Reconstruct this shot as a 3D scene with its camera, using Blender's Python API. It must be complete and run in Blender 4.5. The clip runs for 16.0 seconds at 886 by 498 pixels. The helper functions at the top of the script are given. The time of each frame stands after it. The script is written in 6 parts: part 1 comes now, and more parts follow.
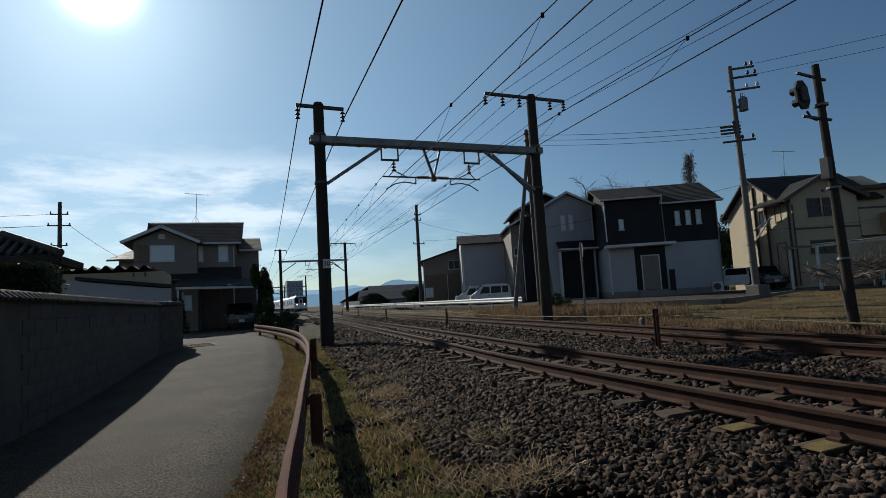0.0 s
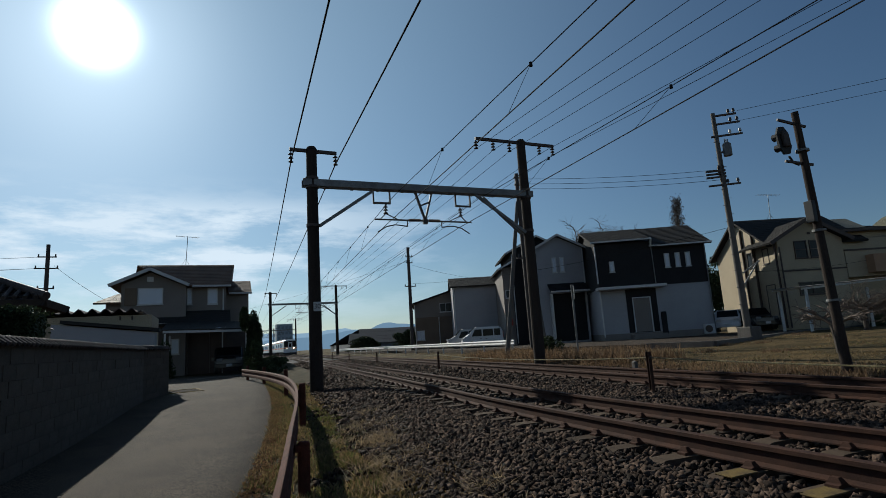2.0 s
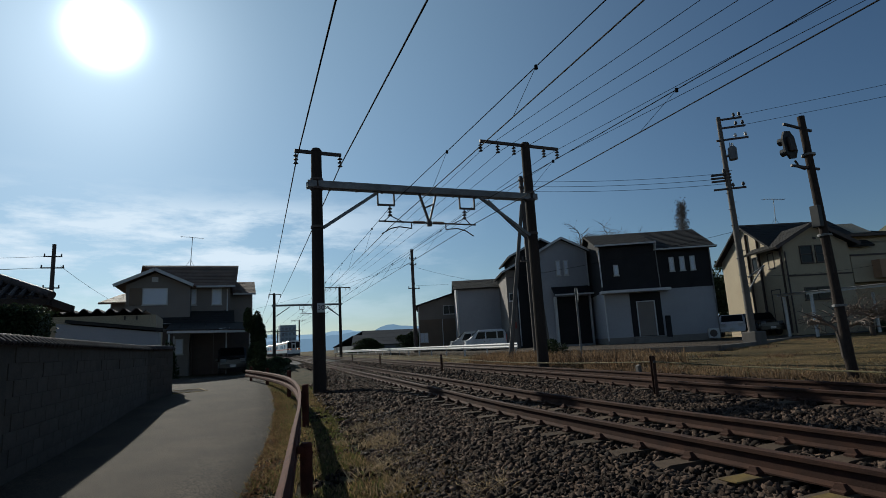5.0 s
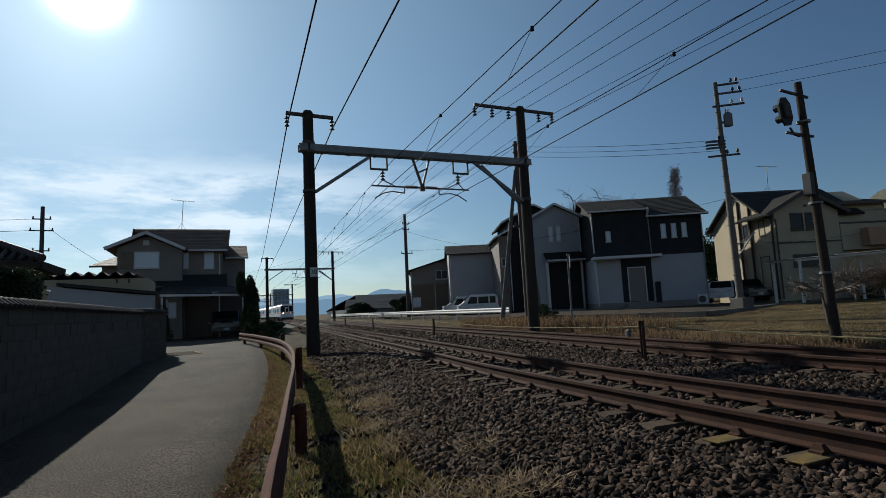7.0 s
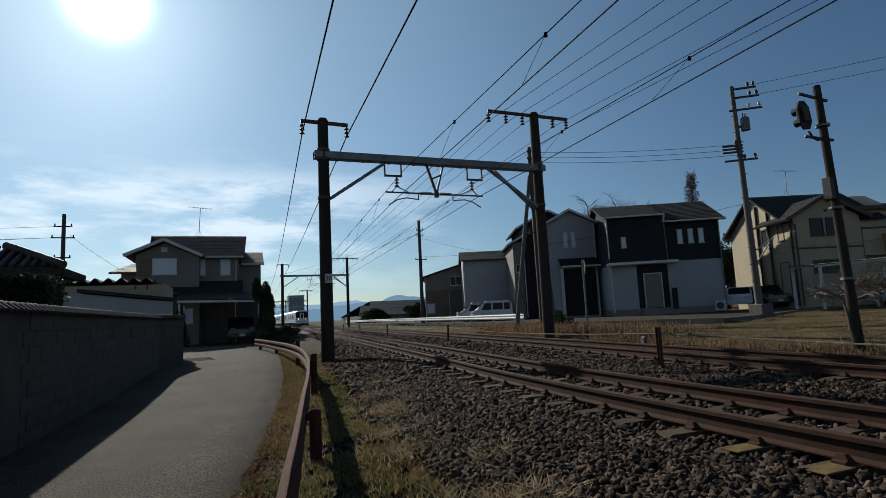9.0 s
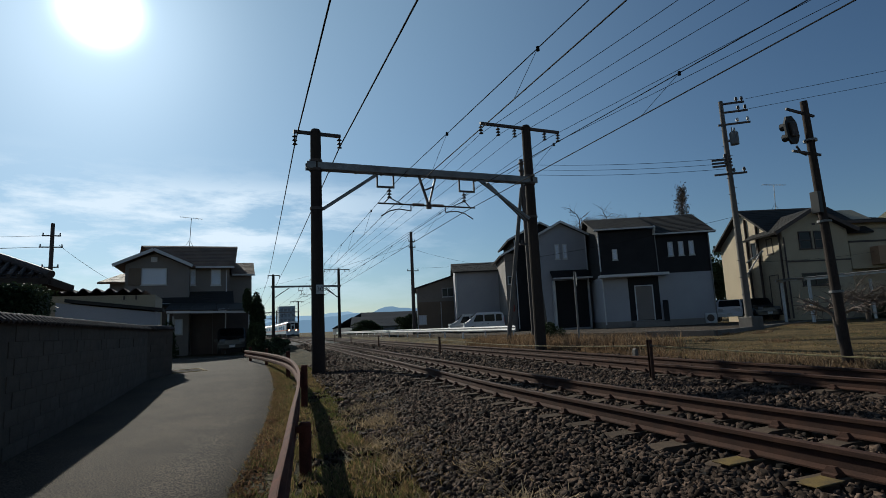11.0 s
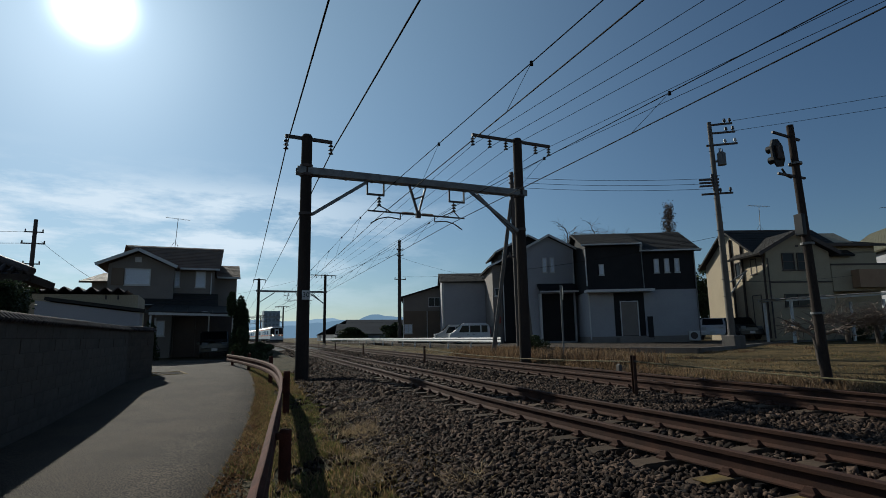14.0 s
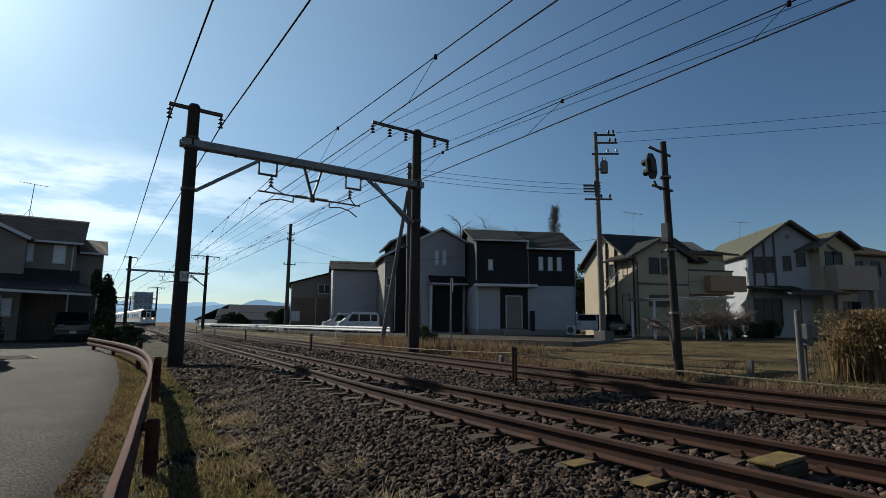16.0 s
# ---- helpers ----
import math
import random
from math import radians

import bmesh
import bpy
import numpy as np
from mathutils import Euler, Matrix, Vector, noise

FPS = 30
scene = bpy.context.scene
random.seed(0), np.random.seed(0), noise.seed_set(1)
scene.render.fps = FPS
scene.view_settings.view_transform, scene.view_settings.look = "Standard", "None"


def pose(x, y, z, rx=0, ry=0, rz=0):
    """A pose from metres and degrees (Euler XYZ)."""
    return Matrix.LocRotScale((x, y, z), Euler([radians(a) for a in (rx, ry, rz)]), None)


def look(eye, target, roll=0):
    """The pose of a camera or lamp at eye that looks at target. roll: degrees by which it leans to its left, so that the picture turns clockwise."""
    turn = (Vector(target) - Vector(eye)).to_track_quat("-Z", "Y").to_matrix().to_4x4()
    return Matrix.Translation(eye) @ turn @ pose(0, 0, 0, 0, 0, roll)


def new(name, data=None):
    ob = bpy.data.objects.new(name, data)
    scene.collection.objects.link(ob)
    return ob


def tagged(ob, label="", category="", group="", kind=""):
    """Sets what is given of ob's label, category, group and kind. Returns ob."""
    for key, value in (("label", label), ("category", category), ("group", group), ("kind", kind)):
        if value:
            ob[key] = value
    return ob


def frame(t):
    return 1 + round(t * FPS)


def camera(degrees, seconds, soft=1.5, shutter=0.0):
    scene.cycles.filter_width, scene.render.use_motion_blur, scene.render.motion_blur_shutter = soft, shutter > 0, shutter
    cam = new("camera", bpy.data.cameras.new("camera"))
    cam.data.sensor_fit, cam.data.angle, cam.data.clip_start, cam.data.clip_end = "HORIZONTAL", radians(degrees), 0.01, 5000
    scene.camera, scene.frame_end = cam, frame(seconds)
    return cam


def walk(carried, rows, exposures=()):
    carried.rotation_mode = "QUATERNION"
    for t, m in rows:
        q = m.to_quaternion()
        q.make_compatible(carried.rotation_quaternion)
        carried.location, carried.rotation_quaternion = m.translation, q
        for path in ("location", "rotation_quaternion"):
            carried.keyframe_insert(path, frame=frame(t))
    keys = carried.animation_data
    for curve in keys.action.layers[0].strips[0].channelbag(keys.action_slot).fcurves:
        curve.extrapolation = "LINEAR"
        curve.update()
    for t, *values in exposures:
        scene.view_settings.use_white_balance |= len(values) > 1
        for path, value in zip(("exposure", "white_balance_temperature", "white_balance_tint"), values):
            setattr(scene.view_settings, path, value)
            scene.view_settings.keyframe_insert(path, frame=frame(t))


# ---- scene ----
cam = camera(78, 16.0, soft=0.7)
ROWS = [
    (0.0, 0, 0, 1.35, 95.20, 3.40, -21.50),
    (0.5, 0, 0, 1.35, 96.62, 3.28, -21.91),
    (1.0, 0, 0, 1.35, 98.51, 3.47, -22.19),
    (1.5, 0, 0, 1.35, 99.45, 3.37, -22.13),
    (2.0, 0, 0, 1.35, 99.59, 3.57, -22.37),
    (2.5, 0, 0, 1.35, 99.79, 3.93, -22.71),
    (3.0, 0, 0, 1.35, 99.89, 3.75, -22.80),
    (5.5, 0, 0, 1.35, 99.68, 3.03, -21.95),
    (6.0, 0, 0, 1.35, 97.50, 2.61, -23.06),
    (6.5, 0, 0, 1.35, 96.01, 2.31, -23.25),
    (7.0, 0, 0, 1.35, 96.16, 2.86, -22.82),
    (7.5, 0, 0, 1.35, 96.40, 2.09, -22.28),
    (8.0, 0, 0, 1.35, 97.04, 3.22, -20.88),
    (8.5, 0, 0, 1.35, 97.03, 2.96, -20.98),
    (9.0, 0, 0, 1.35, 96.88, 2.80, -21.34),
    (11.5, 0, 0, 1.35, 98.21, 2.55, -22.33),
    (12.0, 0, 0, 1.35, 98.33, 2.20, -22.59),
    (12.5, 0, 0, 1.35, 99.54, 1.49, -22.98),
    (13.0, 0, 0, 1.35, 99.55, 2.32, -23.12),
    (13.5, 0, 0, 1.35, 98.32, 1.80, -24.20),
    (14.0, 0, 0, 1.35, 99.00, 0.93, -23.71),
    (14.5, 0, 0, 1.35, 99.08, 0.57, -24.77),
    (15.0, 0, 0, 1.35, 99.11, 0.25, -27.83),
    (15.5, 0, 0, 1.35, 98.17, -0.01, -30.63),
    (16.0, 0, 0, 1.35, 97.90, -0.62, -35.13),
]
walk(cam, [(r[0], pose(*r[1:])) for r in ROWS], [(t, e, 5600, 3) for t, e in ((0.0, 0.0), (1.5, -0.14), (5.5, -0.14), (6.5, -0.02), (9.0, -0.02), (12.0, -0.12), (13.0, -0.2), (14.5, -0.13), (15.5, 0.12), (16.0, 0.26))])

# ---- daylight: low winter sun ahead and to the left, thin cloud bank low over the horizon ----
SUN_AZ, SUN_EL = radians(-12.6), radians(27.6)
DISC_AZ, DISC_EL = radians(-10.6), radians(28.6)
SUN_DIR = Vector((math.sin(SUN_AZ) * math.cos(SUN_EL), math.cos(SUN_AZ) * math.cos(SUN_EL), math.sin(SUN_EL)))

DISC_DIR = Vector((math.sin(DISC_AZ) * math.cos(DISC_EL), math.cos(DISC_AZ) * math.cos(DISC_EL), math.sin(DISC_EL)))


def build_world():
    w = bpy.data.worlds.new("sky")
    w.use_nodes = True
    scene.world = w
    nt = w.node_tree
    nt.nodes.clear()
    N, L = nt.nodes.new, nt.links.new
    out, bg = N("ShaderNodeOutputWorld"), N("ShaderNodeBackground")
    sky = N("ShaderNodeTexSky")
    sky.sky_type, sky.sun_disc = "NISHITA", False
    sky.sun_elevation, sky.sun_rotation = SUN_EL, SUN_AZ
    sky.air_density, sky.dust_density, sky.ozone_density = 1.0, 0.25, 2.6
    bg.inputs["Strength"].default_value = 0.051
    tc = N("ShaderNodeTexCoord")
    # glare of the sun's disc and of the haze round it
    dot = N("ShaderNodeVectorMath"); dot.operation = "DOT_PRODUCT"
    dot.inputs[1].default_value = DISC_DIR
    L(tc.outputs["Generated"], dot.inputs[0])
    total = sky.outputs["Color"]
    for power, gain, tint in ((1900, 130.0, (1, 0.99, 0.96, 1)), (90, 5.8, (0.95, 1.0, 1.0, 1)), (4.2, 5.2, (0.76, 0.96, 0.95, 1))):
        c = N("ShaderNodeMath"); c.operation = "MAXIMUM"; c.inputs[1].default_value = 0.0
        L(dot.outputs["Value"], c.inputs[0])
        p = N("ShaderNodeMath"); p.operation = "POWER"; p.inputs[1].default_value = power
        L(c.outputs[0], p.inputs[0])
        g = N("ShaderNodeMath"); g.operation = "MULTIPLY"; g.inputs[1].default_value = gain
        L(p.outputs[0], g.inputs[0])
        m = N("ShaderNodeMix"); m.data_type = "RGBA"; m.blend_type = "ADD"; m.clamp_factor = False
        m.inputs["B"].default_value = tint
        L(g.outputs[0], m.inputs["Factor"]); L(total, m.inputs["A"])
        total = m.outputs["Result"]
    # streaks of cloud between 5 and 16 degrees of height
    sep = N("ShaderNodeSeparateXYZ"); L(tc.outputs["Generated"], sep.inputs[0])
    mp = N("ShaderNodeMapping"); mp.inputs["Scale"].default_value = (3.6, 3.6, 14.0); mp.inputs["Location"].default_value = (2.4, 1.1, 0.2)
    L(tc.outputs["Generated"], mp.inputs["Vector"])
    nz = N("ShaderNodeTexNoise"); nz.inputs["Scale"].default_value = 1.5; nz.inputs["Detail"].default_value = 7; nz.inputs["Roughness"].default_value = 0.62
    L(mp.outputs[0], nz.inputs["Vector"])
    rc = N("ShaderNodeValToRGB"); rc.color_ramp.elements[0].position = 0.44; rc.color_ramp.elements[1].position = 0.6
    L(nz.outputs["Fac"], rc.inputs["Fac"])
    band = N("ShaderNodeValToRGB")
    els = band.color_ramp.elements
    els[0].position, els[0].color = 0.0, (0.25, 0.25, 0.25, 1)
    els[1].position, els[1].color = 0.3, (0, 0, 0, 1)
    for pos, v in ((0.07, 0.35), (0.12, 0.7), (0.16, 1.0), (0.23, 0.9), (0.265, 0.2)):
        e = els.new(pos); e.color = (v, v, v, 1)
    L(sep.outputs["Z"], band.inputs["Fac"])
    left = N("ShaderNodeMapRange"); left.inputs["From Min"].default_value = 0.45; left.inputs["From Max"].default_value = 0.05
    L(sep.outputs["X"], left.inputs["Value"])
    k1 = N("ShaderNodeMath"); k1.operation = "MULTIPLY"; L(rc.outputs["Color"], k1.inputs[0]); L(band.outputs["Color"], k1.inputs[1])
    k2 = N("ShaderNodeMath"); k2.operation = "MULTIPLY"; L(k1.outputs[0], k2.inputs[0]); L(left.outputs["Result"], k2.inputs[1])
    cl = N("ShaderNodeMix"); cl.data_type = "RGBA"; cl.inputs["B"].default_value = (17.2, 17.6, 17.9, 1)
    L(k2.outputs[0], cl.inputs["Factor"]); L(total, cl.inputs["A"])
    L(cl.outputs["Result"], bg.inputs["Color"]); L(bg.outputs[0], out.inputs["Surface"])


build_world()
sun = new("sun", bpy.data.lights.new("sun", "SUN"))
sun.data.energy, sun.data.angle, sun.data.color = 4.9, radians(0.55), (1.0, 0.86, 0.68)
sun.matrix_world = look(SUN_DIR * 100, (0, 0, 0))
scene.view_settings.exposure = 0.0

# ---- materials ----
def mat(name, base, rough=0.7, other=None, scale=6.0, amount=0.5, fine=80.0, bump=0.25, depth=0.01, metal=0.0, island=0.0, stretch=(1, 1, 1), spec=0.4, grain=(0.72, 1.25), through_light=0.0):
    """A surface with broad patches (base to other), fine grain and relief; island: how far single pieces differ."""
    m = bpy.data.materials.new(name)
    m.use_nodes = True
    nt = m.node_tree
    N, L = nt.nodes.new, nt.links.new
    b = nt.nodes["Principled BSDF"]
    b.inputs["Roughness"].default_value, b.inputs["Metallic"].default_value = rough, metal
    b.inputs["Specular IOR Level"].default_value = spec
    other = other or tuple(c * 0.6 for c in base)
    tc, mp = N("ShaderNodeTexCoord"), N("ShaderNodeMapping")
    mp.inputs["Scale"].default_value = stretch
    L(tc.outputs["Object"], mp.inputs["Vector"])
    n1, n2 = N("ShaderNodeTexNoise"), N("ShaderNodeTexNoise")
    n1.inputs["Scale"].default_value, n1.inputs["Detail"].default_value, n1.inputs["Roughness"].default_value = scale, 5, 0.6
    n2.inputs["Scale"].default_value, n2.inputs["Detail"].default_value = fine, 4
    L(mp.outputs[0], n1.inputs["Vector"]); L(mp.outputs[0], n2.inputs["Vector"])
    r = N("ShaderNodeMapRange")
    r.inputs["From Min"].default_value, r.inputs["From Max"].default_value = 0.32, 0.68
    r.inputs["To Max"].default_value = amount * 2 if amount < 0.5 else 1.0
    L(n1.outputs["Fac"], r.inputs["Value"])
    mx = N("ShaderNodeMix"); mx.data_type = "RGBA"
    mx.inputs["A"].default_value, mx.inputs["B"].default_value = (*base, 1), (*other, 1)
    L(r.outputs["Result"], mx.inputs["Factor"])
    col = mx.outputs["Result"]
    gr = N("ShaderNodeMapRange"); gr.inputs["From Min"].default_value, gr.inputs["From Max"].default_value = 0.3, 0.7
    gr.inputs["To Min"].default_value, gr.inputs["To Max"].default_value = grain
    L(n2.outputs["Fac"], gr.inputs["Value"])
    factor = gr.outputs["Result"]
    if island:
        ge, ob = N("ShaderNodeNewGeometry"), N("ShaderNodeObjectInfo")
        ad = N("ShaderNodeMath"); ad.operation = "ADD"
        L(ge.outputs["Random Per Island"], ad.inputs[0]); L(ob.outputs["Random"], ad.inputs[1])
        fr = N("ShaderNodeMath"); fr.operation = "FRACT"; L(ad.outputs[0], fr.inputs[0])
        ir = N("ShaderNodeMapRange"); ir.inputs["To Min"].default_value, ir.inputs["To Max"].default_value = 1 - island, 1 + island
        L(fr.outputs[0], ir.inputs["Value"])
        mu = N("ShaderNodeMath"); mu.operation = "MULTIPLY"; L(factor, mu.inputs[0]); L(ir.outputs["Result"], mu.inputs[1])
        factor = mu.outputs[0]
    sc = N("ShaderNodeVectorMath"); sc.operation = "SCALE"
    L(col, sc.inputs[0]); L(factor, sc.inputs["Scale"])
    L(sc.outputs["Vector"], b.inputs["Base Color"])
    if through_light:
        tr, ms = N("ShaderNodeBsdfTranslucent"), N("ShaderNodeMixShader")
        ms.inputs["Fac"].default_value = through_light
        L(sc.outputs["Vector"], tr.inputs["Color"])
        L(b.outputs[0], ms.inputs[1]); L(tr.outputs[0], ms.inputs[2])
        L(ms.outputs[0], nt.nodes["Material Output"].inputs["Surface"])
    if bump:
        bp = N("ShaderNodeBump"); bp.inputs["Strength"].default_value, bp.inputs["Distance"].default_value = bump, depth
        L(n2.outputs["Fac"], bp.inputs["Height"]); L(bp.outputs[0], b.inputs["Normal"])
    return m


def plain(name, base, rough=0.5, metal=0.0, emit=0.0, trans=0.0):
    m = bpy.data.materials.new(name)
    m.use_nodes = True
    b = m.node_tree.nodes["Principled BSDF"]
    b.inputs["Base Color"].default_value = (*base, 1)
    b.inputs["Roughness"].default_value, b.inputs["Metallic"].default_value = rough, metal
    b.inputs["Transmission Weight"].default_value = trans
    if emit:
        b.inputs["Emission Color"].default_value, b.inputs["Emission Strength"].default_value = (*base, 1), emit
    return m


ASPHALT = mat("asphalt", (0.069, 0.052, 0.038), 0.9, (0.042, 0.033, 0.025), 0.9, 0.5, 62, 1.0, 0.016, spec=0.12, grain=(-0.35, 2.35))
SOIL = mat("soil", (0.085, 0.066, 0.036), 0.95, (0.035, 0.032, 0.016), 1.6, 0.5, 40, 0.8, 0.03, spec=0.08)
FIELD = mat("dry_field", (0.155, 0.108, 0.05), 0.95, (0.032, 0.03, 0.015), 0.55, 0.5, 18, 1.0, 0.08, spec=0.08)
BALLAST = mat("ballast_stone", (0.08, 0.054, 0.039), 0.9, (0.023, 0.016, 0.012), 3.2, 0.5, 55, 0.6, 0.006, island=0.92, spec=0.12, grain=(0.45, 1.55))
# Near-black bed colour: the shade in the gaps between stones is painted in.
BED = mat("ballast_bed_gap_shade", (0.013, 0.01, 0.008), 0.95, (0.007, 0.006, 0.005), 9.0, 0.5, 45, 1.0, 0.03)
RUST = mat("rusty_steel", (0.072, 0.036, 0.024), 0.8, (0.04, 0.023, 0.018), 5.0, 0.5, 120, 0.4, 0.003, spec=0.12)
RAILTOP = mat("polished_rail_head", (0.42, 0.40, 0.39), 0.28, (0.3, 0.28, 0.27), 8.0, 0.4, 140, 0.1, 0.001, metal=1.0, stretch=(6, 0.4, 1))
SLEEPER = mat("stained_concrete_sleeper", (0.105, 0.076, 0.054), 0.9, (0.06, 0.044, 0.032), 4.0, 0.5, 90, 0.5, 0.004, island=0.25, spec=0.08)
CONCRETE = mat("weathered_concrete", (0.14, 0.125, 0.11), 0.85, (0.085, 0.075, 0.068), 1.2, 0.5, 70, 0.4, 0.004, stretch=(1, 1, 0.25))
DARKPOLE = mat("dark_steel_mast", (0.045, 0.036, 0.032), 0.6, (0.075, 0.05, 0.04), 2.0, 0.5, 60, 0.2, 0.002, stretch=(1, 1, 0.3))
GALV = mat("galvanised_steel", (0.24, 0.235, 0.23), 0.6, (0.15, 0.145, 0.14), 3.0, 0.5, 50, 0.15, 0.002, metal=0.6)
WIRE = mat("dark_wire", (0.02, 0.02, 0.021), 1.0, (0.015, 0.015, 0.015), 3, 0.4, 40, 0, spec=0.02)
COPPER = mat("aged_copper_wire", (0.03, 0.027, 0.024), 0.9, (0.02, 0.018, 0.016), 3, 0.4, 40, 0, spec=0.1)
PORCELAIN = mat("porcelain_insulator", (0.06, 0.048, 0.042), 0.6, (0.06, 0.05, 0.045), 9, 0.4, 50, 0.05, 0.001)
BLOCKWALL = mat("concrete_block", (0.105, 0.082, 0.063), 0.95, (0.06, 0.048, 0.038), 1.4, 0.5, 90, 0.5, 0.004, island=0.1)
CREAM = mat("cream_siding", (0.40, 0.33, 0.225), 0.8, (0.33, 0.27, 0.185), 0.7, 0.4, 30, 0.3, 0.006)
GREYWALL = mat("grey_beige_render", (0.21, 0.185, 0.165), 0.85, (0.165, 0.145, 0.13), 0.8, 0.4, 60, 0.3, 0.004)
WHITEWALL = mat("white_siding", (0.34, 0.338, 0.355), 0.8, (0.28, 0.278, 0.293), 0.6, 0.4, 40, 0.25, 0.004)
DARKWALL = mat("black_siding", (0.02, 0.02, 0.022), 0.7, (0.03, 0.029, 0.03), 0.8, 0.4, 50, 0.3, 0.004, spec=0.1)
BROWNWALL = mat("brown_siding", (0.16, 0.12, 0.085), 0.75, (0.12, 0.09, 0.065), 0.8, 0.4, 40, 0.3, 0.004)
ROOFDARK = mat("dark_slate_roof", (0.04, 0.037, 0.034), 0.85, (0.028, 0.027, 0.026), 1.0, 0.5, 30, 0.4, 0.01, spec=0.15)
ROOFBROWN = mat("brown_tile_roof", (0.15, 0.095, 0.065), 0.7, (0.10, 0.066, 0.048), 1.0, 0.5, 26, 0.4, 0.01, island=0.2, spec=0.15)
ROOFGREEN = mat("moss_green_roof", (0.10, 0.095, 0.055), 0.8, (0.085, 0.08, 0.05), 0.8, 0.5, 26, 0.4, 0.01)
KAWARA = mat("glazed_clay_tile", (0.085, 0.066, 0.06), 0.7, (0.05, 0.04, 0.037), 3.0, 0.5, 40, 0.2, 0.004, island=0.3, spec=0.1)
WHITETRIM = mat("white_trim", (0.55, 0.55, 0.54), 0.6, (0.45, 0.44, 0.43), 2.0, 0.4, 60, 0.1, 0.002)
DARKTRIM = mat("dark_brown_trim", (0.07, 0.05, 0.04), 0.6, (0.05, 0.035, 0.03), 2.0, 0.4, 60, 0.1, 0.002)
PANE = plain("window_glass", (0.012, 0.014, 0.017), 0.12)
PANE.node_tree.nodes["Principled BSDF"].inputs["Specular IOR Level"].default_value = 0.18
BLIND = mat("white_shutter", (0.62, 0.66, 0.72), 0.5, (0.55, 0.58, 0.64), 2, 0.3, 60, 0.1, 0.002)

# ---- small builders ----
def thing(name, m=None, label="", category="", group="", kind=""):
    ob = new(name)
    ob.empty_display_size = 0.2
    ob.matrix_world = m or Matrix()
    return tagged(ob, label, category, group, kind)


def mesh_of(name, bm, material, smooth=False):
    me = bpy.data.meshes.new(name)
    bm.normal_update()
    bm.to_mesh(me)
    bm.free()
    for x in (material if isinstance(material, (list, tuple)) else [material]):
        me.materials.append(x)
    if smooth:
        me.polygons.foreach_set("use_smooth", [True] * len(me.polygons))
    return me


def part(name, bm, material, parent, label="", smooth=False):
    ob = new(name, mesh_of(name, bm, material, smooth))
    ob.parent = parent
    return tagged(ob, label)


def whole(name, bm, material, label="", category="", group="", kind="", smooth=False):
    return tagged(new(name, mesh_of(name, bm, material, smooth)), label, category, group, kind)


def box(bm, lo, hi, m=None, bevel=0.0):
    lo, hi = Vector(lo), Vector(hi)
    r = bmesh.ops.create_cube(bm, size=1.0, matrix=Matrix.Translation((lo + hi) / 2) @ Matrix.Diagonal((*(hi - lo), 1)))
    vs = r["verts"]
    if bevel:
        es = list({e for v in vs for e in v.link_edges})
        made = bmesh.ops.bevel(bm, geom=es, offset=bevel, segments=1, affect="EDGES")
        vs = list({v for f in made["faces"] for v in f.verts} | {v for v in vs if v.is_valid})
    if m:
        bmesh.ops.transform(bm, matrix=m, verts=vs)
    return bm


def tube(bm, a, b, r1, r2=None, seg=10):
    a, b = Vector(a), Vector(b)
    r2 = r1 if r2 is None else r2
    q = (b - a).to_track_quat("Z", "Y").to_matrix()
    ex, ey = q.col[0], q.col[1]
    rim = [(math.cos(2 * math.pi * k / seg), math.sin(2 * math.pi * k / seg)) for k in range(seg)]
    A = [bm.verts.new(a + (ex * c + ey * s) * r1) for c, s in rim]
    C = [bm.verts.new(b + (ex * c + ey * s) * r2) for c, s in rim]
    bm.faces.new(A[::-1]); bm.faces.new(C)
    for k in range(seg):
        j = (k + 1) % seg
        bm.faces.new((A[k], A[j], C[j], C[k]))
    return bm


def bar(bm, a, b, w, h):
    """A rectangular bar from a to b, w across and h high."""
    a, b = Vector(a), Vector(b)
    d = b - a
    m = Matrix.Translation((a + b) / 2) @ d.to_track_quat("Y", "Z").to_matrix().to_4x4() @ Matrix.Diagonal((w, d.length, h, 1))
    bmesh.ops.create_cube(bm, size=1.0, matrix=m)
    return bm


def prism(bm, outline, d0, d1, axis="y"):
    """A closed outline (x, z) pushed from d0 to d1 along y (or outline (y, z) along x, or (x, y) along z)."""
    def at(p, d):
        return (p[0], d, p[1]) if axis == "y" else (d, p[0], p[1]) if axis == "x" else (p[0], p[1], d)
    A = [bm.verts.new(at(p, d0)) for p in outline]
    B = [bm.verts.new(at(p, d1)) for p in outline]
    n = len(outline)
    fs = [bm.faces.new(A), bm.faces.new(B[::-1])]
    for i in range(n):
        fs.append(bm.faces.new((A[i], B[i], B[(i + 1) % n], A[(i + 1) % n])))
    bmesh.ops.recalc_face_normals(bm, faces=fs)
    return bm


def sweep(bm, path, outline, up=Vector((0, 0, 1)), closed=True):
    """An outline (across, up) carried along a path of points."""
    rings = []
    n = len(path)
    for i, p in enumerate(path):
        d = (Vector(path[min(i + 1, n - 1)]) - Vector(path[max(i - 1, 0)])).normalized()
        s = d.cross(up).normalized()
        t = s.cross(d)
        rings.append([bm.verts.new(Vector(p) + s * a + t * b) for a, b in outline])
    k = len(outline)
    for a, b in zip(rings, rings[1:]):
        for i in range(k if closed else k - 1):
            bm.faces.new((a[i], a[(i + 1) % k], b[(i + 1) % k], b[i]))
    if closed:
        bm.faces.new(rings[0][::-1]); bm.faces.new(rings[-1])
    return bm


B = bmesh.new


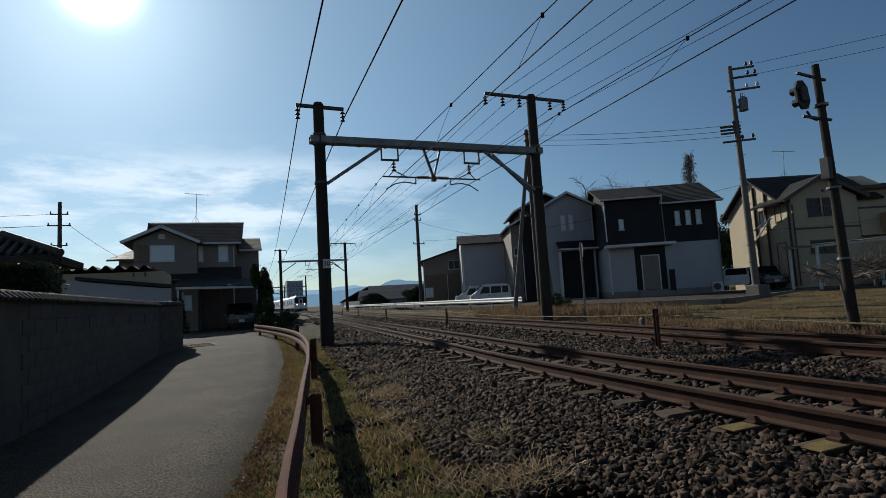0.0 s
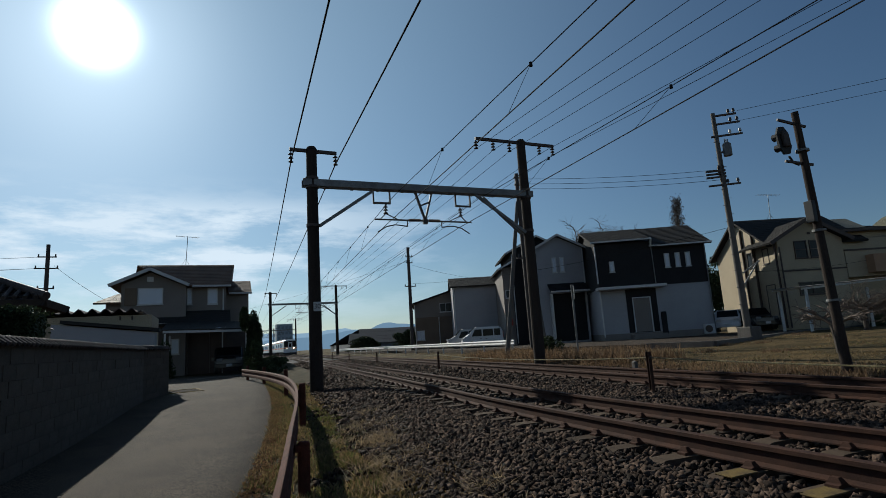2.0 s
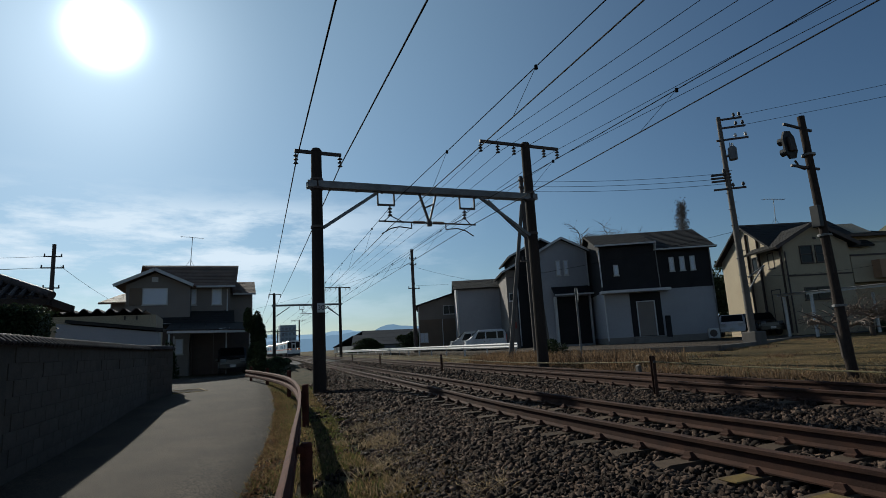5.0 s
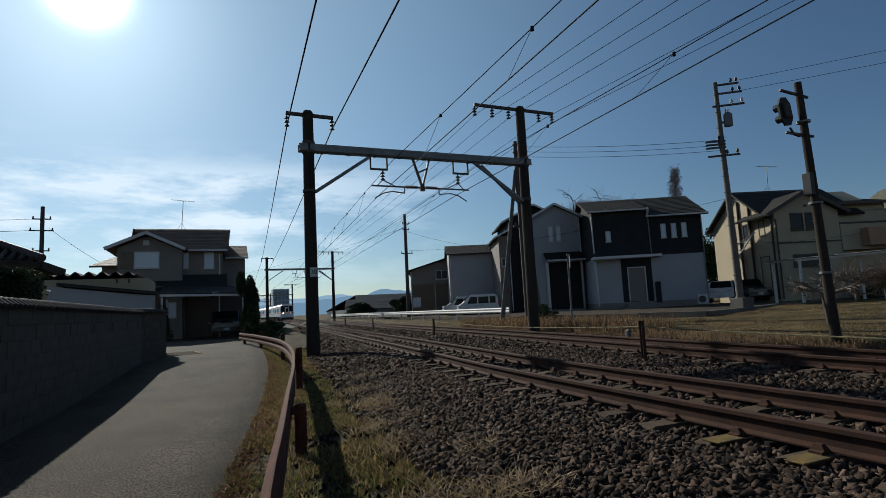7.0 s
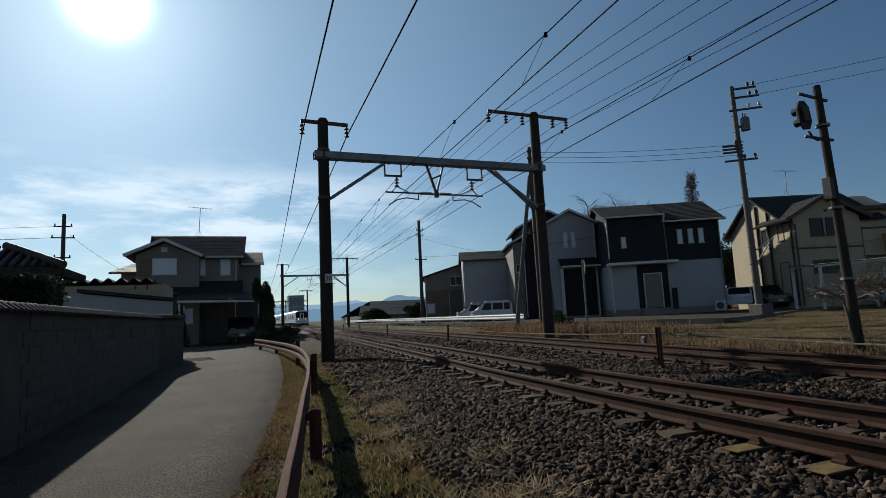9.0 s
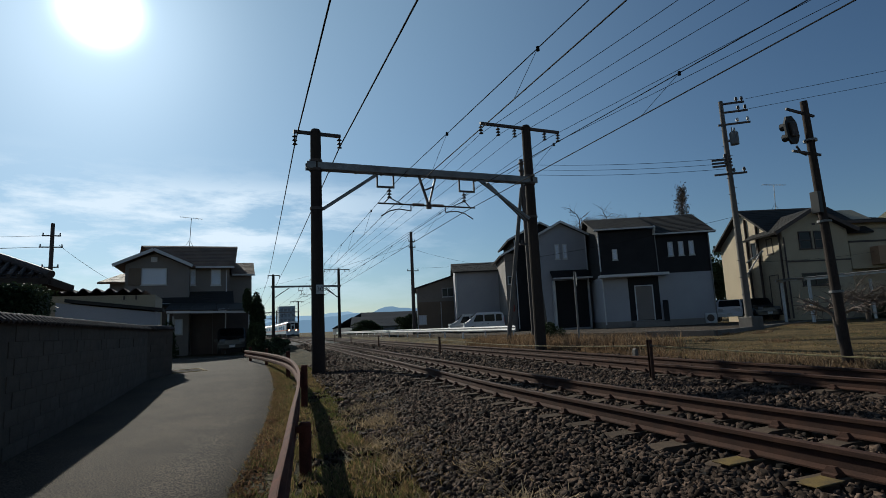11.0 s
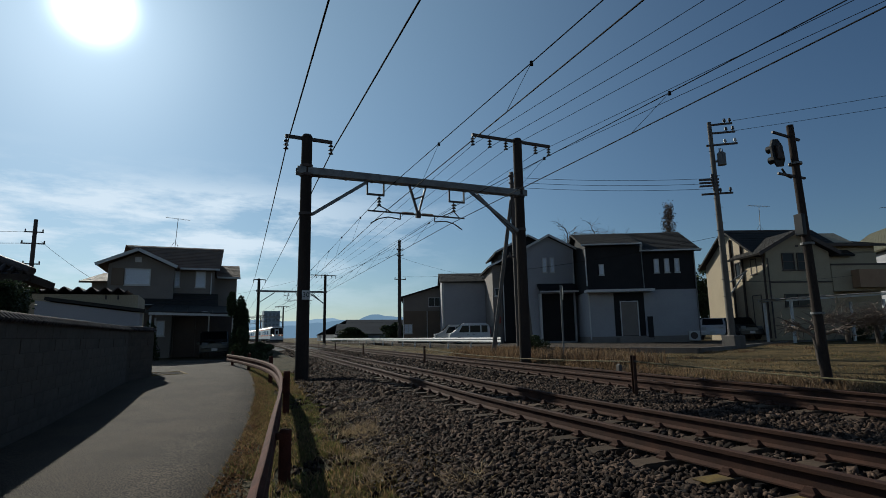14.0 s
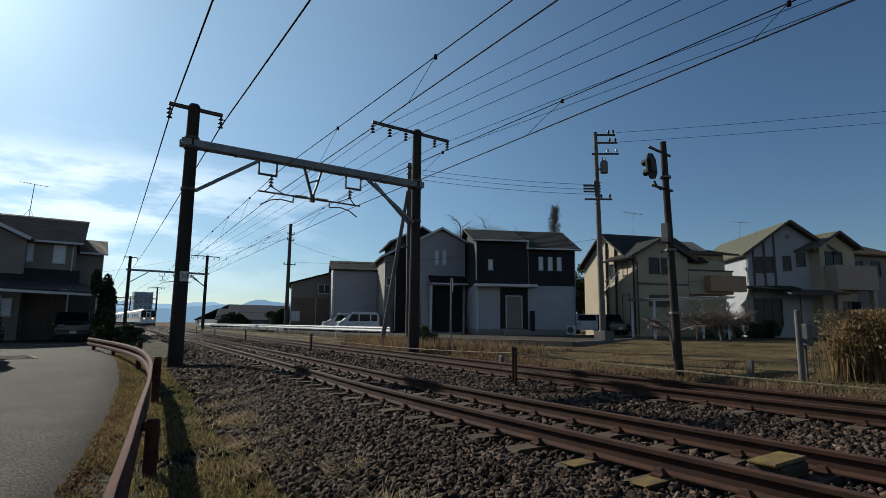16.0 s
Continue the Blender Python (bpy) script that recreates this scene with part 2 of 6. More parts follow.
def spline(y, knots):
    """A smooth curve through knots (y, x)."""
    ys = [k[0] for k in knots]
    i = min(max(sum(v < y for v in ys) - 1, 0), len(knots) - 2)
    y0, x0 = knots[i]
    y1, x1 = knots[i + 1]
    def slope(j):
        a, b = knots[max(j - 1, 0)], knots[min(j + 1, len(knots) - 1)]
        return (b[1] - a[1]) / (b[0] - a[0])
    h = y1 - y0
    t = (y - y0) / h
    if t < 0 or t > 1:
        return x0 + slope(i) * (y - y0) if t < 0 else x1 + slope(i + 1) * (y - y1)
    return ((2 * t**3 - 3 * t**2 + 1) * x0 + (t**3 - 2 * t**2 + t) * h * slope(i) + (-2 * t**3 + 3 * t**2) * x1 + (t**3 - t**2) * h * slope(i + 1))


TRACK = [(-90, -1.5), (-40, 2.0), (-12, 3.75), (0, 4.17), (4, 4.24), (7.5, 4.40), (11, 4.74), (16, 5.2), (22, 5.7), (35, 6.85), (55, 8.6), (74, 10.2), (100, 11.3), (160, 12.3), (300, 11.0), (500, 5.0)]
GAUGE, APART, RAIL_Z = 1.067, 3.75, 0.47


_Y = np.arange(-90.0, 500.0, 0.25)
_X = np.array([spline(v, TRACK) for v in _Y])


def track_x(y):
    i = min(max(int((y + 90.0) * 4), 0), len(_Y) - 2)
    return _X[i] + (_X[i + 1] - _X[i]) * (y - _Y[i]) * 4


ROAD_R = [(-60, -6.5), (-15, -1.6), (0, -0.75), (4.7, 0.07), (7.3, 0.49), (9.7, 0.84), (14.7, 1.37), (22, 1.75), (30, 2.1), (60, 3.6)]
ROAD_L = [(-60, -10.5), (-15, -4.2), (0, -2.8), (10.4, -2.25), (17.6, -1.95), (20, -1.5), (30, -1.6), (60, -0.5)]


def smooth(a, b, x):
    t = min(max((x - a) / (b - a), 0), 1)
    return t * t * (3 - 2 * t)


def lane_rise(y):
    """The lane climbs a little towards the bend."""
    return 0.22 * smooth(9, 20, y)


def ground_z(x, y):
    u = x - track_x(y)
    if u < -1.2:
        return lane_rise(y) * (1 - smooth(-3.9, -2.7, u)) + 0.08 * smooth(-4.0, -2.5, u) + 0.17 * smooth(-2.5, -1.3, u)
    return 0.25 + 0.17 * smooth(5.0, 6.5, u) + 0.22 * smooth(6.5, 22, u)

# ---- ground, road, railway ----
def build_ground():
    def axis(parts):
        out = []
        for a, b, n in parts:
            out += list(np.linspace(a, b, n, endpoint=False))
        return out + [parts[-1][1]]
    us = axis([(-3000, -60, 8), (-60, -8, 14), (-8, -3.8, 8), (-3.8, -1.2, 16), (-1.2, 5, 8), (5, 8, 10), (8, 60, 26), (60, 4000, 10)])
    ys = axis([(-3000, -100, 6), (-100, -10, 18), (-10, 30, 60), (30, 90, 30), (90, 400, 16), (400, 5000, 8)])
    verts = [(track_x(max(min(y, 400), -90)) + u, y, ground_z(track_x(max(min(y, 400), -90)) + u, max(min(y, 400), -90)) + (0.02 * noise.noise((u * 0.9, y * 0.9, 0)) if abs(u) < 60 and -60 < y < 100 else 0) - 0.012) for y in ys for u in us]
    nu = len(us)
    faces, kinds = [], []
    for j in range(len(ys) - 1):
        for i in range(nu - 1):
            faces.append((j * nu + i, j * nu + i + 1, (j + 1) * nu + i + 1, (j + 1) * nu + i))
            u = (us[i] + us[i + 1]) / 2
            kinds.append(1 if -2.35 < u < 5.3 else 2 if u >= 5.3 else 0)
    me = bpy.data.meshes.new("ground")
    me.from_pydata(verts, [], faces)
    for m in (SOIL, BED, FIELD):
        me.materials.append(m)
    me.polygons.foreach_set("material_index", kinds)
    me.polygons.foreach_set("use_smooth", [True] * len(faces))
    return tagged(new("ground", me), "bare soil and dry grass ground under the railway bed", "ground", kind="structure")


def build_road():
    bm = B()
    ys = np.linspace(-60, 34, 90)
    rows = []
    for y in ys:
        a, b = spline(y, ROAD_L) - (0.2 if y < 21 else 6 * smooth(21, 30, y)), spline(y, ROAD_R)
        rows.append([bm.verts.new((a + (b - a) * k / 6, y, lane_rise(y) + 0.03 + 0.02 * math.sin(k / 6 * math.pi))) for k in range(7)] + [bm.verts.new((b + 0.03, y, lane_rise(y) - 0.05))])
    for p, q in zip(rows, rows[1:]):
        for k in range(7):
            bm.faces.new((p[k], p[k + 1], q[k + 1], q[k]))
    return whole("road", bm, ASPHALT, "narrow grey asphalt lane beside the railway", "road", kind="structure", smooth=True)


def soil_bank():
    """A low dark bank of earth between the bend of the lane and the ballast."""
    bm = B()
    rows = []
    for j in range(46):
        y = 21.0 + j * 0.75
        xc, t = 3.3 + 0.055 * (y - 21), j / 45
        h = 0.62 * math.sin(math.pi * t) ** 0.6
        rows.append([bm.verts.new((xc + w, y, ground_z(xc + w, y) - 0.05 + h * (1 - abs(w) ** 2 / 1.0) * (0.9 + 0.35 * noise.noise((xc + w * 2, y * 0.8, 3))) if abs(w) < 0.99 else ground_z(xc + w, y) - 0.06)) for w in (-1.0, -0.75, -0.5, -0.25, 0.0, 0.25, 0.5, 0.75, 1.0)])
    for a, b in zip(rows, rows[1:]):
        for i in range(8):
            bm.faces.new((a[i], a[i + 1], b[i + 1], b[i]))
    return whole("soil_bank", bm, SOIL, "low dark bank of earth beside the ballast", "bank", kind="structure", smooth=True)


GROUND = build_ground()
ROAD = build_road()
soil_bank()

# ---- railway: two tracks, overhead line ----
RAILP = [(-0.0635, -0.153), (0.0635, -0.153), (0.0635, -0.142), (0.012, -0.125), (0.010, -0.045), (0.0325, -0.036), (0.0325, -0.006), (0.026, 0), (-0.026, 0), (-0.0325, -0.006), (-0.0325, -0.036), (-0.010, -0.045), (-0.012, -0.125), (-0.0635, -0.142)]


def sleeper_mesh():
    bm = B()
    prism(bm, [(-1.0, -0.17), (1.0, -0.17), (1.0, -0.02), (0.93, 0.0), (0.25, 0.0), (0.1, -0.03), (-0.1, -0.03), (-0.25, 0.0), (-0.93, 0.0), (-1.0, -0.02)], -0.11, 0.11)
    for v in bm.verts:
        if v.co.z > -0.05:
            v.co.y *= 0.8
    return mesh_of("sleeper", bm, SLEEPER)


def clip_mesh():
    bm = B()
    half = [(0.165, 0.0), (0.165, 0.018), (0.14, 0.024), (0.132, 0.06), (0.1, 0.06), (0.085, 0.03), (0.07, 0.012)]
    prism(bm, half + [(-x, z) for x, z in half[::-1]], -0.045, 0.045)
    for v in bm.verts:
        if v.co.z > 0.05:
            v.co.y *= 0.55
    return mesh_of("rail_clip", bm, RUST)


SLEEPER_ME, CLIP_ME = sleeper_mesh(), clip_mesh()


def build_track(off, label):
    t = thing("railway_track", pose(0, 0, 0), label, "railway track", "two parallel railway tracks")
    ys = np.concatenate([np.linspace(-60, 40, 130), np.linspace(42, 480, 90)])
    for s in (-1, 1):
        bm = B()
        sweep(bm, [(track_x(y) + off + s * GAUGE / 2, y, RAIL_Z) for y in ys], RAILP)
        rail = part("rail", bm, [RUST, RAILTOP], t, "rusty steel rail with a polished head")
        for f in rail.data.polygons:
            if f.normal.z > 0.9 and f.center.z > RAIL_Z - 0.01:
                f.material_index = 1
    y, n = -9.0, 0
    while n < 150:
        slope = (track_x(y + 0.3) - track_x(y - 0.3)) / 0.6
        sl = new("sleeper", SLEEPER_ME)
        sl.matrix_world = pose(track_x(y) + off, y, RAIL_Z - 0.158 + random.uniform(-0.006, 0.004), 0, 0, -math.degrees(math.atan(slope)) + random.uniform(-0.7, 0.7))
        sl.parent = t
        if y < 32:
            for s in (-1, 1):
                c = new("rail_clip", CLIP_ME)
                c.parent = sl
                c.location = (s * GAUGE / 2, 0, 0.0)
        y += 0.6 if y < 60 else 0.8
        n += 1
    # far sleepers
    bm = B()
    while y < 260:
        box(bm, (track_x(y) + off - 1, y - 0.1, RAIL_Z - 0.3), (track_x(y) + off + 1, y + 0.1, RAIL_Z - 0.158))
        y += 0.8
    tagged(part("far_sleepers", bm, SLEEPER, t), kind="stuff")
    return t


build_track(0, "single line of rusty rails on concrete sleepers in ballast")
build_track(APART, "rusty railway line on sleepers beside the dry field")


def insulator(bm, top, length=0.42, discs=3):
    x, y, z = top
    tube(bm, (x, y, z), (x, y, z - length), 0.018, seg=6)
    for k in range(discs):
        zz = z - length * (0.25 + 0.62 * k / max(discs - 1, 1))
        tube(bm, (x, y, zz + 0.03), (x, y, zz - 0.03), 0.03, 0.085, 10)


GANTRY_Z = 6.57


def build_gantry(y, xl, xr, near, label, zt_l=7.7, zt_r=8.62, beam_z=GANTRY_Z - 0.05):
    g = thing("catenary_gantry", pose((xl + xr) / 2, y, 0.1), label, "railway gantry", "overhead line gantries")
    ox, oy, oz = (xl + xr) / 2, y, 0.1

    def P(x, z, dy=0.0):
        return (x - ox, dy, z - oz)
    za = beam_z
    for x, zt in ((xl, zt_l), (xr, zt_r)):
        zb = ground_z(x, y) - 0.25
        bm = B()
        tube(bm, P(x, zb), P(x, zt - 0.08), 0.205, 0.165, 20)
        tube(bm, P(x, zt - 0.08), P(x, zt + 0.02), 0.185, 0.13, 20)
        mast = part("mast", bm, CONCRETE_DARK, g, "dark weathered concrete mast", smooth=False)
        if near:
            for zz in (za - 1.37, za - 0.12, za + 0.16):
                bm = B()
                tube(bm, P(x, zz - 0.04), P(x, zz + 0.04), 0.205, 0.205, 20)
                part("band", bm, DARKPOLE, mast, "dark steel clamp band")
    bm = B()
    za = beam_z
    for dy in (-0.12, 0.12):
        bar(bm, P(xl - 0.3, za + 0.10, dy), P(xr + 0.25, za + 0.10, dy), 0.09, 0.02)
        bar(bm, P(xl - 0.3, za - 0.10, dy), P(xr + 0.25, za - 0.10, dy), 0.09, 0.02)
        bar(bm, P(xl - 0.3, za, dy + (0.04 if dy > 0 else -0.04)), P(xr + 0.25, za, dy + (0.04 if dy > 0 else -0.04)), 0.012, 0.20)
    for k in range(9):
        x = xl + (xr - xl) * (k + 0.5) / 9
        box(bm, P(x - 0.04, za - 0.125, -0.17), P(x + 0.04, za - 0.112, 0.17))
    part("beam", bm, GALV, g, "grey galvanised steel cross beam")
    for a, b in ((P(xl + 0.2, za - 1.37), P(xl + 1.95, za - 0.16)), (P(xr - 0.2, za - 1.47, -0.14), P(xr - 2.1, za - 0.16, -0.14)), (P(xr - 0.2, za - 1.47, 0.14), P(xr - 1.7, za - 0.16, 0.14))):
        bm = B()
        bar(bm, a, b, 0.08, 0.10)
        part("brace", bm, GALV, g)
    # top arms with insulators
    for x0, x1, z, xs in ((xl - 0.68, xl + 0.8, zt_l - 0.1, (xl - 0.64, xl + 0.76)), (xr - 1.9, xr + 1.45, zt_r - 0.08, (xr - 1.88, xr - 1.18, xr - 0.5, xr + 0.8, xr + 1.4))):
        bm = B()
        bar(bm, P(x0, z), P(x1, z - 0.03), 0.09, 0.10)
        arm = part("crossarm", bm, DARKPOLE, g)
        for x in xs:
            bm = B()
            insulator(bm, P(x, z - 0.04), 0.4 if x < xl + 2 else 0.36)
            part("insulator", bm, PORCELAIN, arm, "dark porcelain disc insulator")
    # hangers, drop bracket and steady arms for both contact wires
    nx = track_x(y)
    for x, sgn in ((nx - 0.2, 1), (nx + 2.75, -1)):
        bm = B()
        for dx in (-0.28, 0.28):
            bar(bm, P(x + dx, za - 0.15), P(x + dx, za - 0.55), 0.05, 0.05)
        bar(bm, P(x - 0.3, za - 0.55), P(x + 0.3, za - 0.55), 0.06, 0.06)
        h = part("hanger", bm, DARKPOLE, g)
        bm = B()
        insulator(bm, P(x + 0.12 * sgn, za - 0.57), 0.34, 3)
        part("insulator", bm, PORCELAIN, h)
        bm = B()
        tube(bm, P(x + 0.12 * sgn, za - 0.9), P(x - 0.1 * sgn, za - 1.12), 0.018, seg=6)
        tube(bm, P(x + 0.12 * sgn, za - 0.9), P(x + 0.6 * sgn, za - 1.12), 0.018, seg=6)
        part("stay", bm, DARKPOLE, h)
    bx = nx + 1.28
    bm = B()
    bar(bm, P(bx - 0.3, za - 0.1), P(bx + 0.02, za - 1.1), 0.07, 0.07)
    bar(bm, P(bx + 0.3, za - 0.14), P(bx + 0.02, za - 1.1), 0.06, 0.06)
    bar(bm, P(bx - 0.14, za - 0.6), P(bx + 0.2, za - 0.45), 0.05, 0.05)
    box(bm, P(bx - 0.06, za - 1.22, -0.06), P(bx + 0.1, za - 1.04, 0.06))
    part("drop_bracket", bm, DARKPOLE, g)
    bm = B()
    tube(bm, P(bx - 1.75, za - 1.1), P(bx + 1.75, za - 1.12), 0.028, seg=8)
    pipe = part("steady_pipe", bm, DARKPOLE, g)
    for s in (-1, 1):
        bm = B()
        for k in range(7):
            tube(bm, P(bx + s * (0.16 + 0.06 * k), za - 1.1), P(bx + s * (0.19 + 0.06 * k), za - 1.1), 0.055, seg=8)
        part("strain_insulator", bm, RUST, pipe, "ribbed reddish insulator")
        bm = B()
        pts = [P(bx + s * 0.62, za - 1.12), P(bx + s * 0.62, za - 1.32), P(bx + s * 0.75, za - 1.3), P(bx + s * 1.05, za - 1.27), P(bx + s * 1.35, za - 1.34), P(bx + s * 1.65, za - 1.52)]
        for a, b in zip(pts, pts[1:]):
            tube(bm, a, b, 0.02, seg=6)
        part("steady_arm", bm, DARKPOLE, pipe)
    return g


CONCRETE_DARK = mat("dark_concrete_mast", (0.05, 0.038, 0.031), 0.9, (0.03, 0.023, 0.02), 1.5, 0.5, 90, 0.3, 0.003, spec=0.15, stretch=(1, 1, 0.2))
G1 = build_gantry(16.9, 2.82, 10.6, True, "concrete and steel gantry carrying overhead wires across both tracks")
G2 = build_gantry(72, 6.49, 14.8, False, "far gantry of dark masts over the railway", 8.8, 9.55, 7.25)
for y, dl, dr in ((140, 9.0, 19.0), (195, 9.2, 19.2), (250, 8.8, 18.8)):
    build_gantry(y, track_x(y) - 2.6, track_x(y) + 6.4, False, "distant gantry of the railway line in haze", 8.5, 9.2)

# kilometre plate on the mast, number shown as read
plate = thing("mast_number_plate", pose(2.85, 16.66, 2.62), "small white plate with black number 30 on the mast", "sign")
bm = B()
box(bm, (-0.11, -0.012, -0.14), (0.11, 0.012, 0.14), bevel=0.006)
part("plate", bm, WHITETRIM, plate)


def lettering(text, size, material, m, parent=None, name="lettering"):
    cu = bpy.data.curves.new(name, "FONT")
    cu.body, cu.size, cu.align_x, cu.align_y, cu.extrude = text, size, "CENTER", "CENTER", 0.002
    cu.materials.append(material)
    ob = new(name, cu)
    if parent:
        ob.parent = parent
    ob.matrix_basis = m
    return ob


BLACK = plain("black_paint", (0.015, 0.015, 0.015), 0.6)
lettering("30", 0.21, BLACK, pose(0, -0.016, 0, 90, 0, 0), plate)


def wire(name, pts, r, material, label, category="wire", group="", sag=0.0, n=14, parent=None):
    """A hanging wire: each span between the given points sags by the given share of its length."""
    r *= 0.75
    bm = B()
    path = []
    for a, b in zip(pts, pts[1:]):
        a, b = Vector(a), Vector(b)
        for k in range(n):
            t = k / n
            p = a.lerp(b, t)
            p.z -= 4 * sag * t * (1 - t) * (b - a).length
            path.append(p)
    path.append(Vector(pts[-1]))
    sweep(bm, path, [(r * math.cos(q * math.pi / 2.5), r * math.sin(q * math.pi / 2.5)) for q in range(5)])
    ob = new(name, mesh_of(name, bm, material))
    if parent:
        ob.parent = parent
    return tagged(ob, label, category, group)


GY = (-33, 16.9, 72, 140, 195, 250)
for x, xe in ((-0.64, -0.3), (0.76, 1.65)):
    wire("feeder_wire", [(xe, -33, 7.4), (2.82 + x, 16.9, 7.2), (6.49 + x, 72, 8.3), (track_x(140) - 2.6 + x, 140, 8.0), (track_x(195) - 2.6 + x, 195, 8.0)], 0.026, WIRE, "thick black feeder wire on the mast's arm", group="feeder wires", sag=0.003)
for x, xe in ((-1.88, 10.9), (-1.18, 12.0), (-0.5, 12.9), (0.8, 14.3), (1.4, 15.0)):
    wire("line_wire", [(xe, -33, 8.3), (10.6 + x, 16.9, 8.16), (14.8 + x, 72, 9.1), (track_x(140) + 6.4 + x, 140, 8.7)], 0.011, WIRE, "thin dark line wire hung from the tall mast", group="line wires", sag=0.004)
# offsets from the near track of the messenger and contact wires: behind, at the gantry and beyond
for m_x, c_x in (((4.19, 5.52, 10.0), (2.8, 5.15, 9.95)), ((8.6, 8.63, 13.2), (6.25, 7.82, 12.6))):
    c = thing("contact_line", pose(0, 0, 0), "contact wire hung by droppers from a messenger wire over the track", "overhead line", "contact lines over the tracks")
    over = [m_x[2] - track_x(72), c_x[2] - track_x(72)]
    ms = [(m_x[k] if k < 3 else track_x(y) + over[0], y, 6.25 if k < 2 else 6.9) for k, y in enumerate(GY)]
    cs = [(c_x[k] if k < 3 else track_x(y) + over[1], y, 5.2 if k < 2 else 5.9) for k, y in enumerate(GY)]
    part_m = wire("messenger_wire", ms, 0.014, WIRE, "", "", sag=0.001, parent=c)
    part_c = wire("contact_wire", cs, 0.015, COPPER, "", "", sag=0.0003, parent=c)
    for a, b in zip(range(len(GY)), range(1, 3)):
        for k in range(1, 11):
            t = k / 11
            x = ms[a][0] + (ms[b][0] - ms[a][0]) * t
            xc = cs[a][0] + (cs[b][0] - cs[a][0]) * t
            y = ms[a][1] + (ms[b][1] - ms[a][1]) * t
            L_ = abs(ms[b][1] - ms[a][1])
            zt = ms[a][2] + (ms[b][2] - ms[a][2]) * t - 4 * 0.001 * t * (1 - t) * L_
            zb = cs[a][2] + (cs[b][2] - cs[a][2]) * t
            bm = B()
            tube(bm, (xc, y, zb), (x, y, zt), 0.005, seg=5)
            tube(bm, (x, y, zt - 0.05), (x, y, zt + 0.03), 0.035, 0.03, seg=7)
            part("dropper", bm, WIRE, c)


# rope fence between the tracks
ROPE = mat("faded_striped_rope", (0.22, 0.18, 0.08), 0.9, (0.06, 0.055, 0.04), 14, 0.5, 60, 0.3, 0.003)
fy = [-4.0, 7.3, 19.5, 32, 44, 56]
tops = []
for y in fy:
    x = track_x(y) + 2.3
    p = thing("fence_post", pose(x, y, ground_z(x, y)), "short rusty steel post between the tracks", "post", "rope fence posts")
    bm = B()
    prism(bm, [(-0.032, -0.032), (0.032, -0.032), (0.032, -0.022), (0.006, -0.022), (0.006, 0.022), (0.032, 0.022), (0.032, 0.032), (-0.032, 0.032), (-0.032, 0.022), (-0.006, 0.022), (-0.006, -0.022), (-0.032, -0.022)], -0.2, 0.72, "z")
    part("post", bm, RUST, p)
    bm = B()
    bmesh.ops.create_icosphere(bm, subdivisions=1, radius=0.03, matrix=Matrix.Translation((0, -0.05, 0.62)))
    part("rope_eye", bm, DARKPOLE, p)
    tops.append((x, y - 0.05, ground_z(x, y) + 0.62))
wire("rope", tops, 0.014, ROPE, "sagging yellow and black rope strung along posts", "rope", sag=0.008)

# ---- guard rail, kerb side and lane ----
BROWNPAINT = mat("brown_painted_steel", (0.105, 0.036, 0.024), 0.85, (0.055, 0.022, 0.016), 6, 0.5, 120, 0.2, 0.002, spec=0.08)
GUARD = [(-6, -0.75), (-2, -0.3), (2.1, 0.18), (3.4, 0.38), (5.0, 0.62), (7.5, 1.0), (10.9, 1.43), (14.8, 1.72), (18, 1.72), (22, 1.50), (26, 1.15)]


def build_guard():
    g = thing("guard_rail", pose(0, 0, 0), "brown painted steel guard rail on round posts along the lane", "guard rail")
    bm = B()
    ys = np.linspace(-5, 26, 70)
    prof = [(0.0, 0.15), (0.035, 0.12), (0.035, 0.06), (0.0, 0.02), (0.0, -0.02), (0.035, -0.06), (0.035, -0.12), (0.0, -0.15), (-0.008, -0.15), (0.027, -0.12), (0.027, -0.06), (-0.008, -0.02), (-0.008, 0.02), (0.027, 0.06), (0.027, 0.12), (-0.008, 0.15)]
    sweep(bm, [(spline(y, GUARD), y, 0.56) for y in ys], [(-a, b) for a, b in prof[::-1]])
    part("beam", bm, BROWNPAINT, g, "corrugated brown guard beam")
    for y, top in ((-2.2, 0.72), (5.5, 0.46), (10.0, 0.72), (16.0, 0.72), (21.0, 0.6), (25.1, 0.6)):
        x = spline(y, GUARD) + 0.085
        z = ground_z(x, y)
        bm = B()
        tube(bm, (x, y, z - 0.2), (x, y, z + top), 0.0575, 0.0575, 16)
        tube(bm, (x, y, z + top), (x, y, z + top + 0.025), 0.064, 0.045, 16)
        p = part("post", bm, BROWNPAINT, g)
        bm = B()
        box(bm, (x - 0.085, y - 0.05, 0.42), (x - 0.02, y + 0.05, min(0.68, z + top)))
        part("bracket", bm, BROWNPAINT, p)
    return g


build_guard()


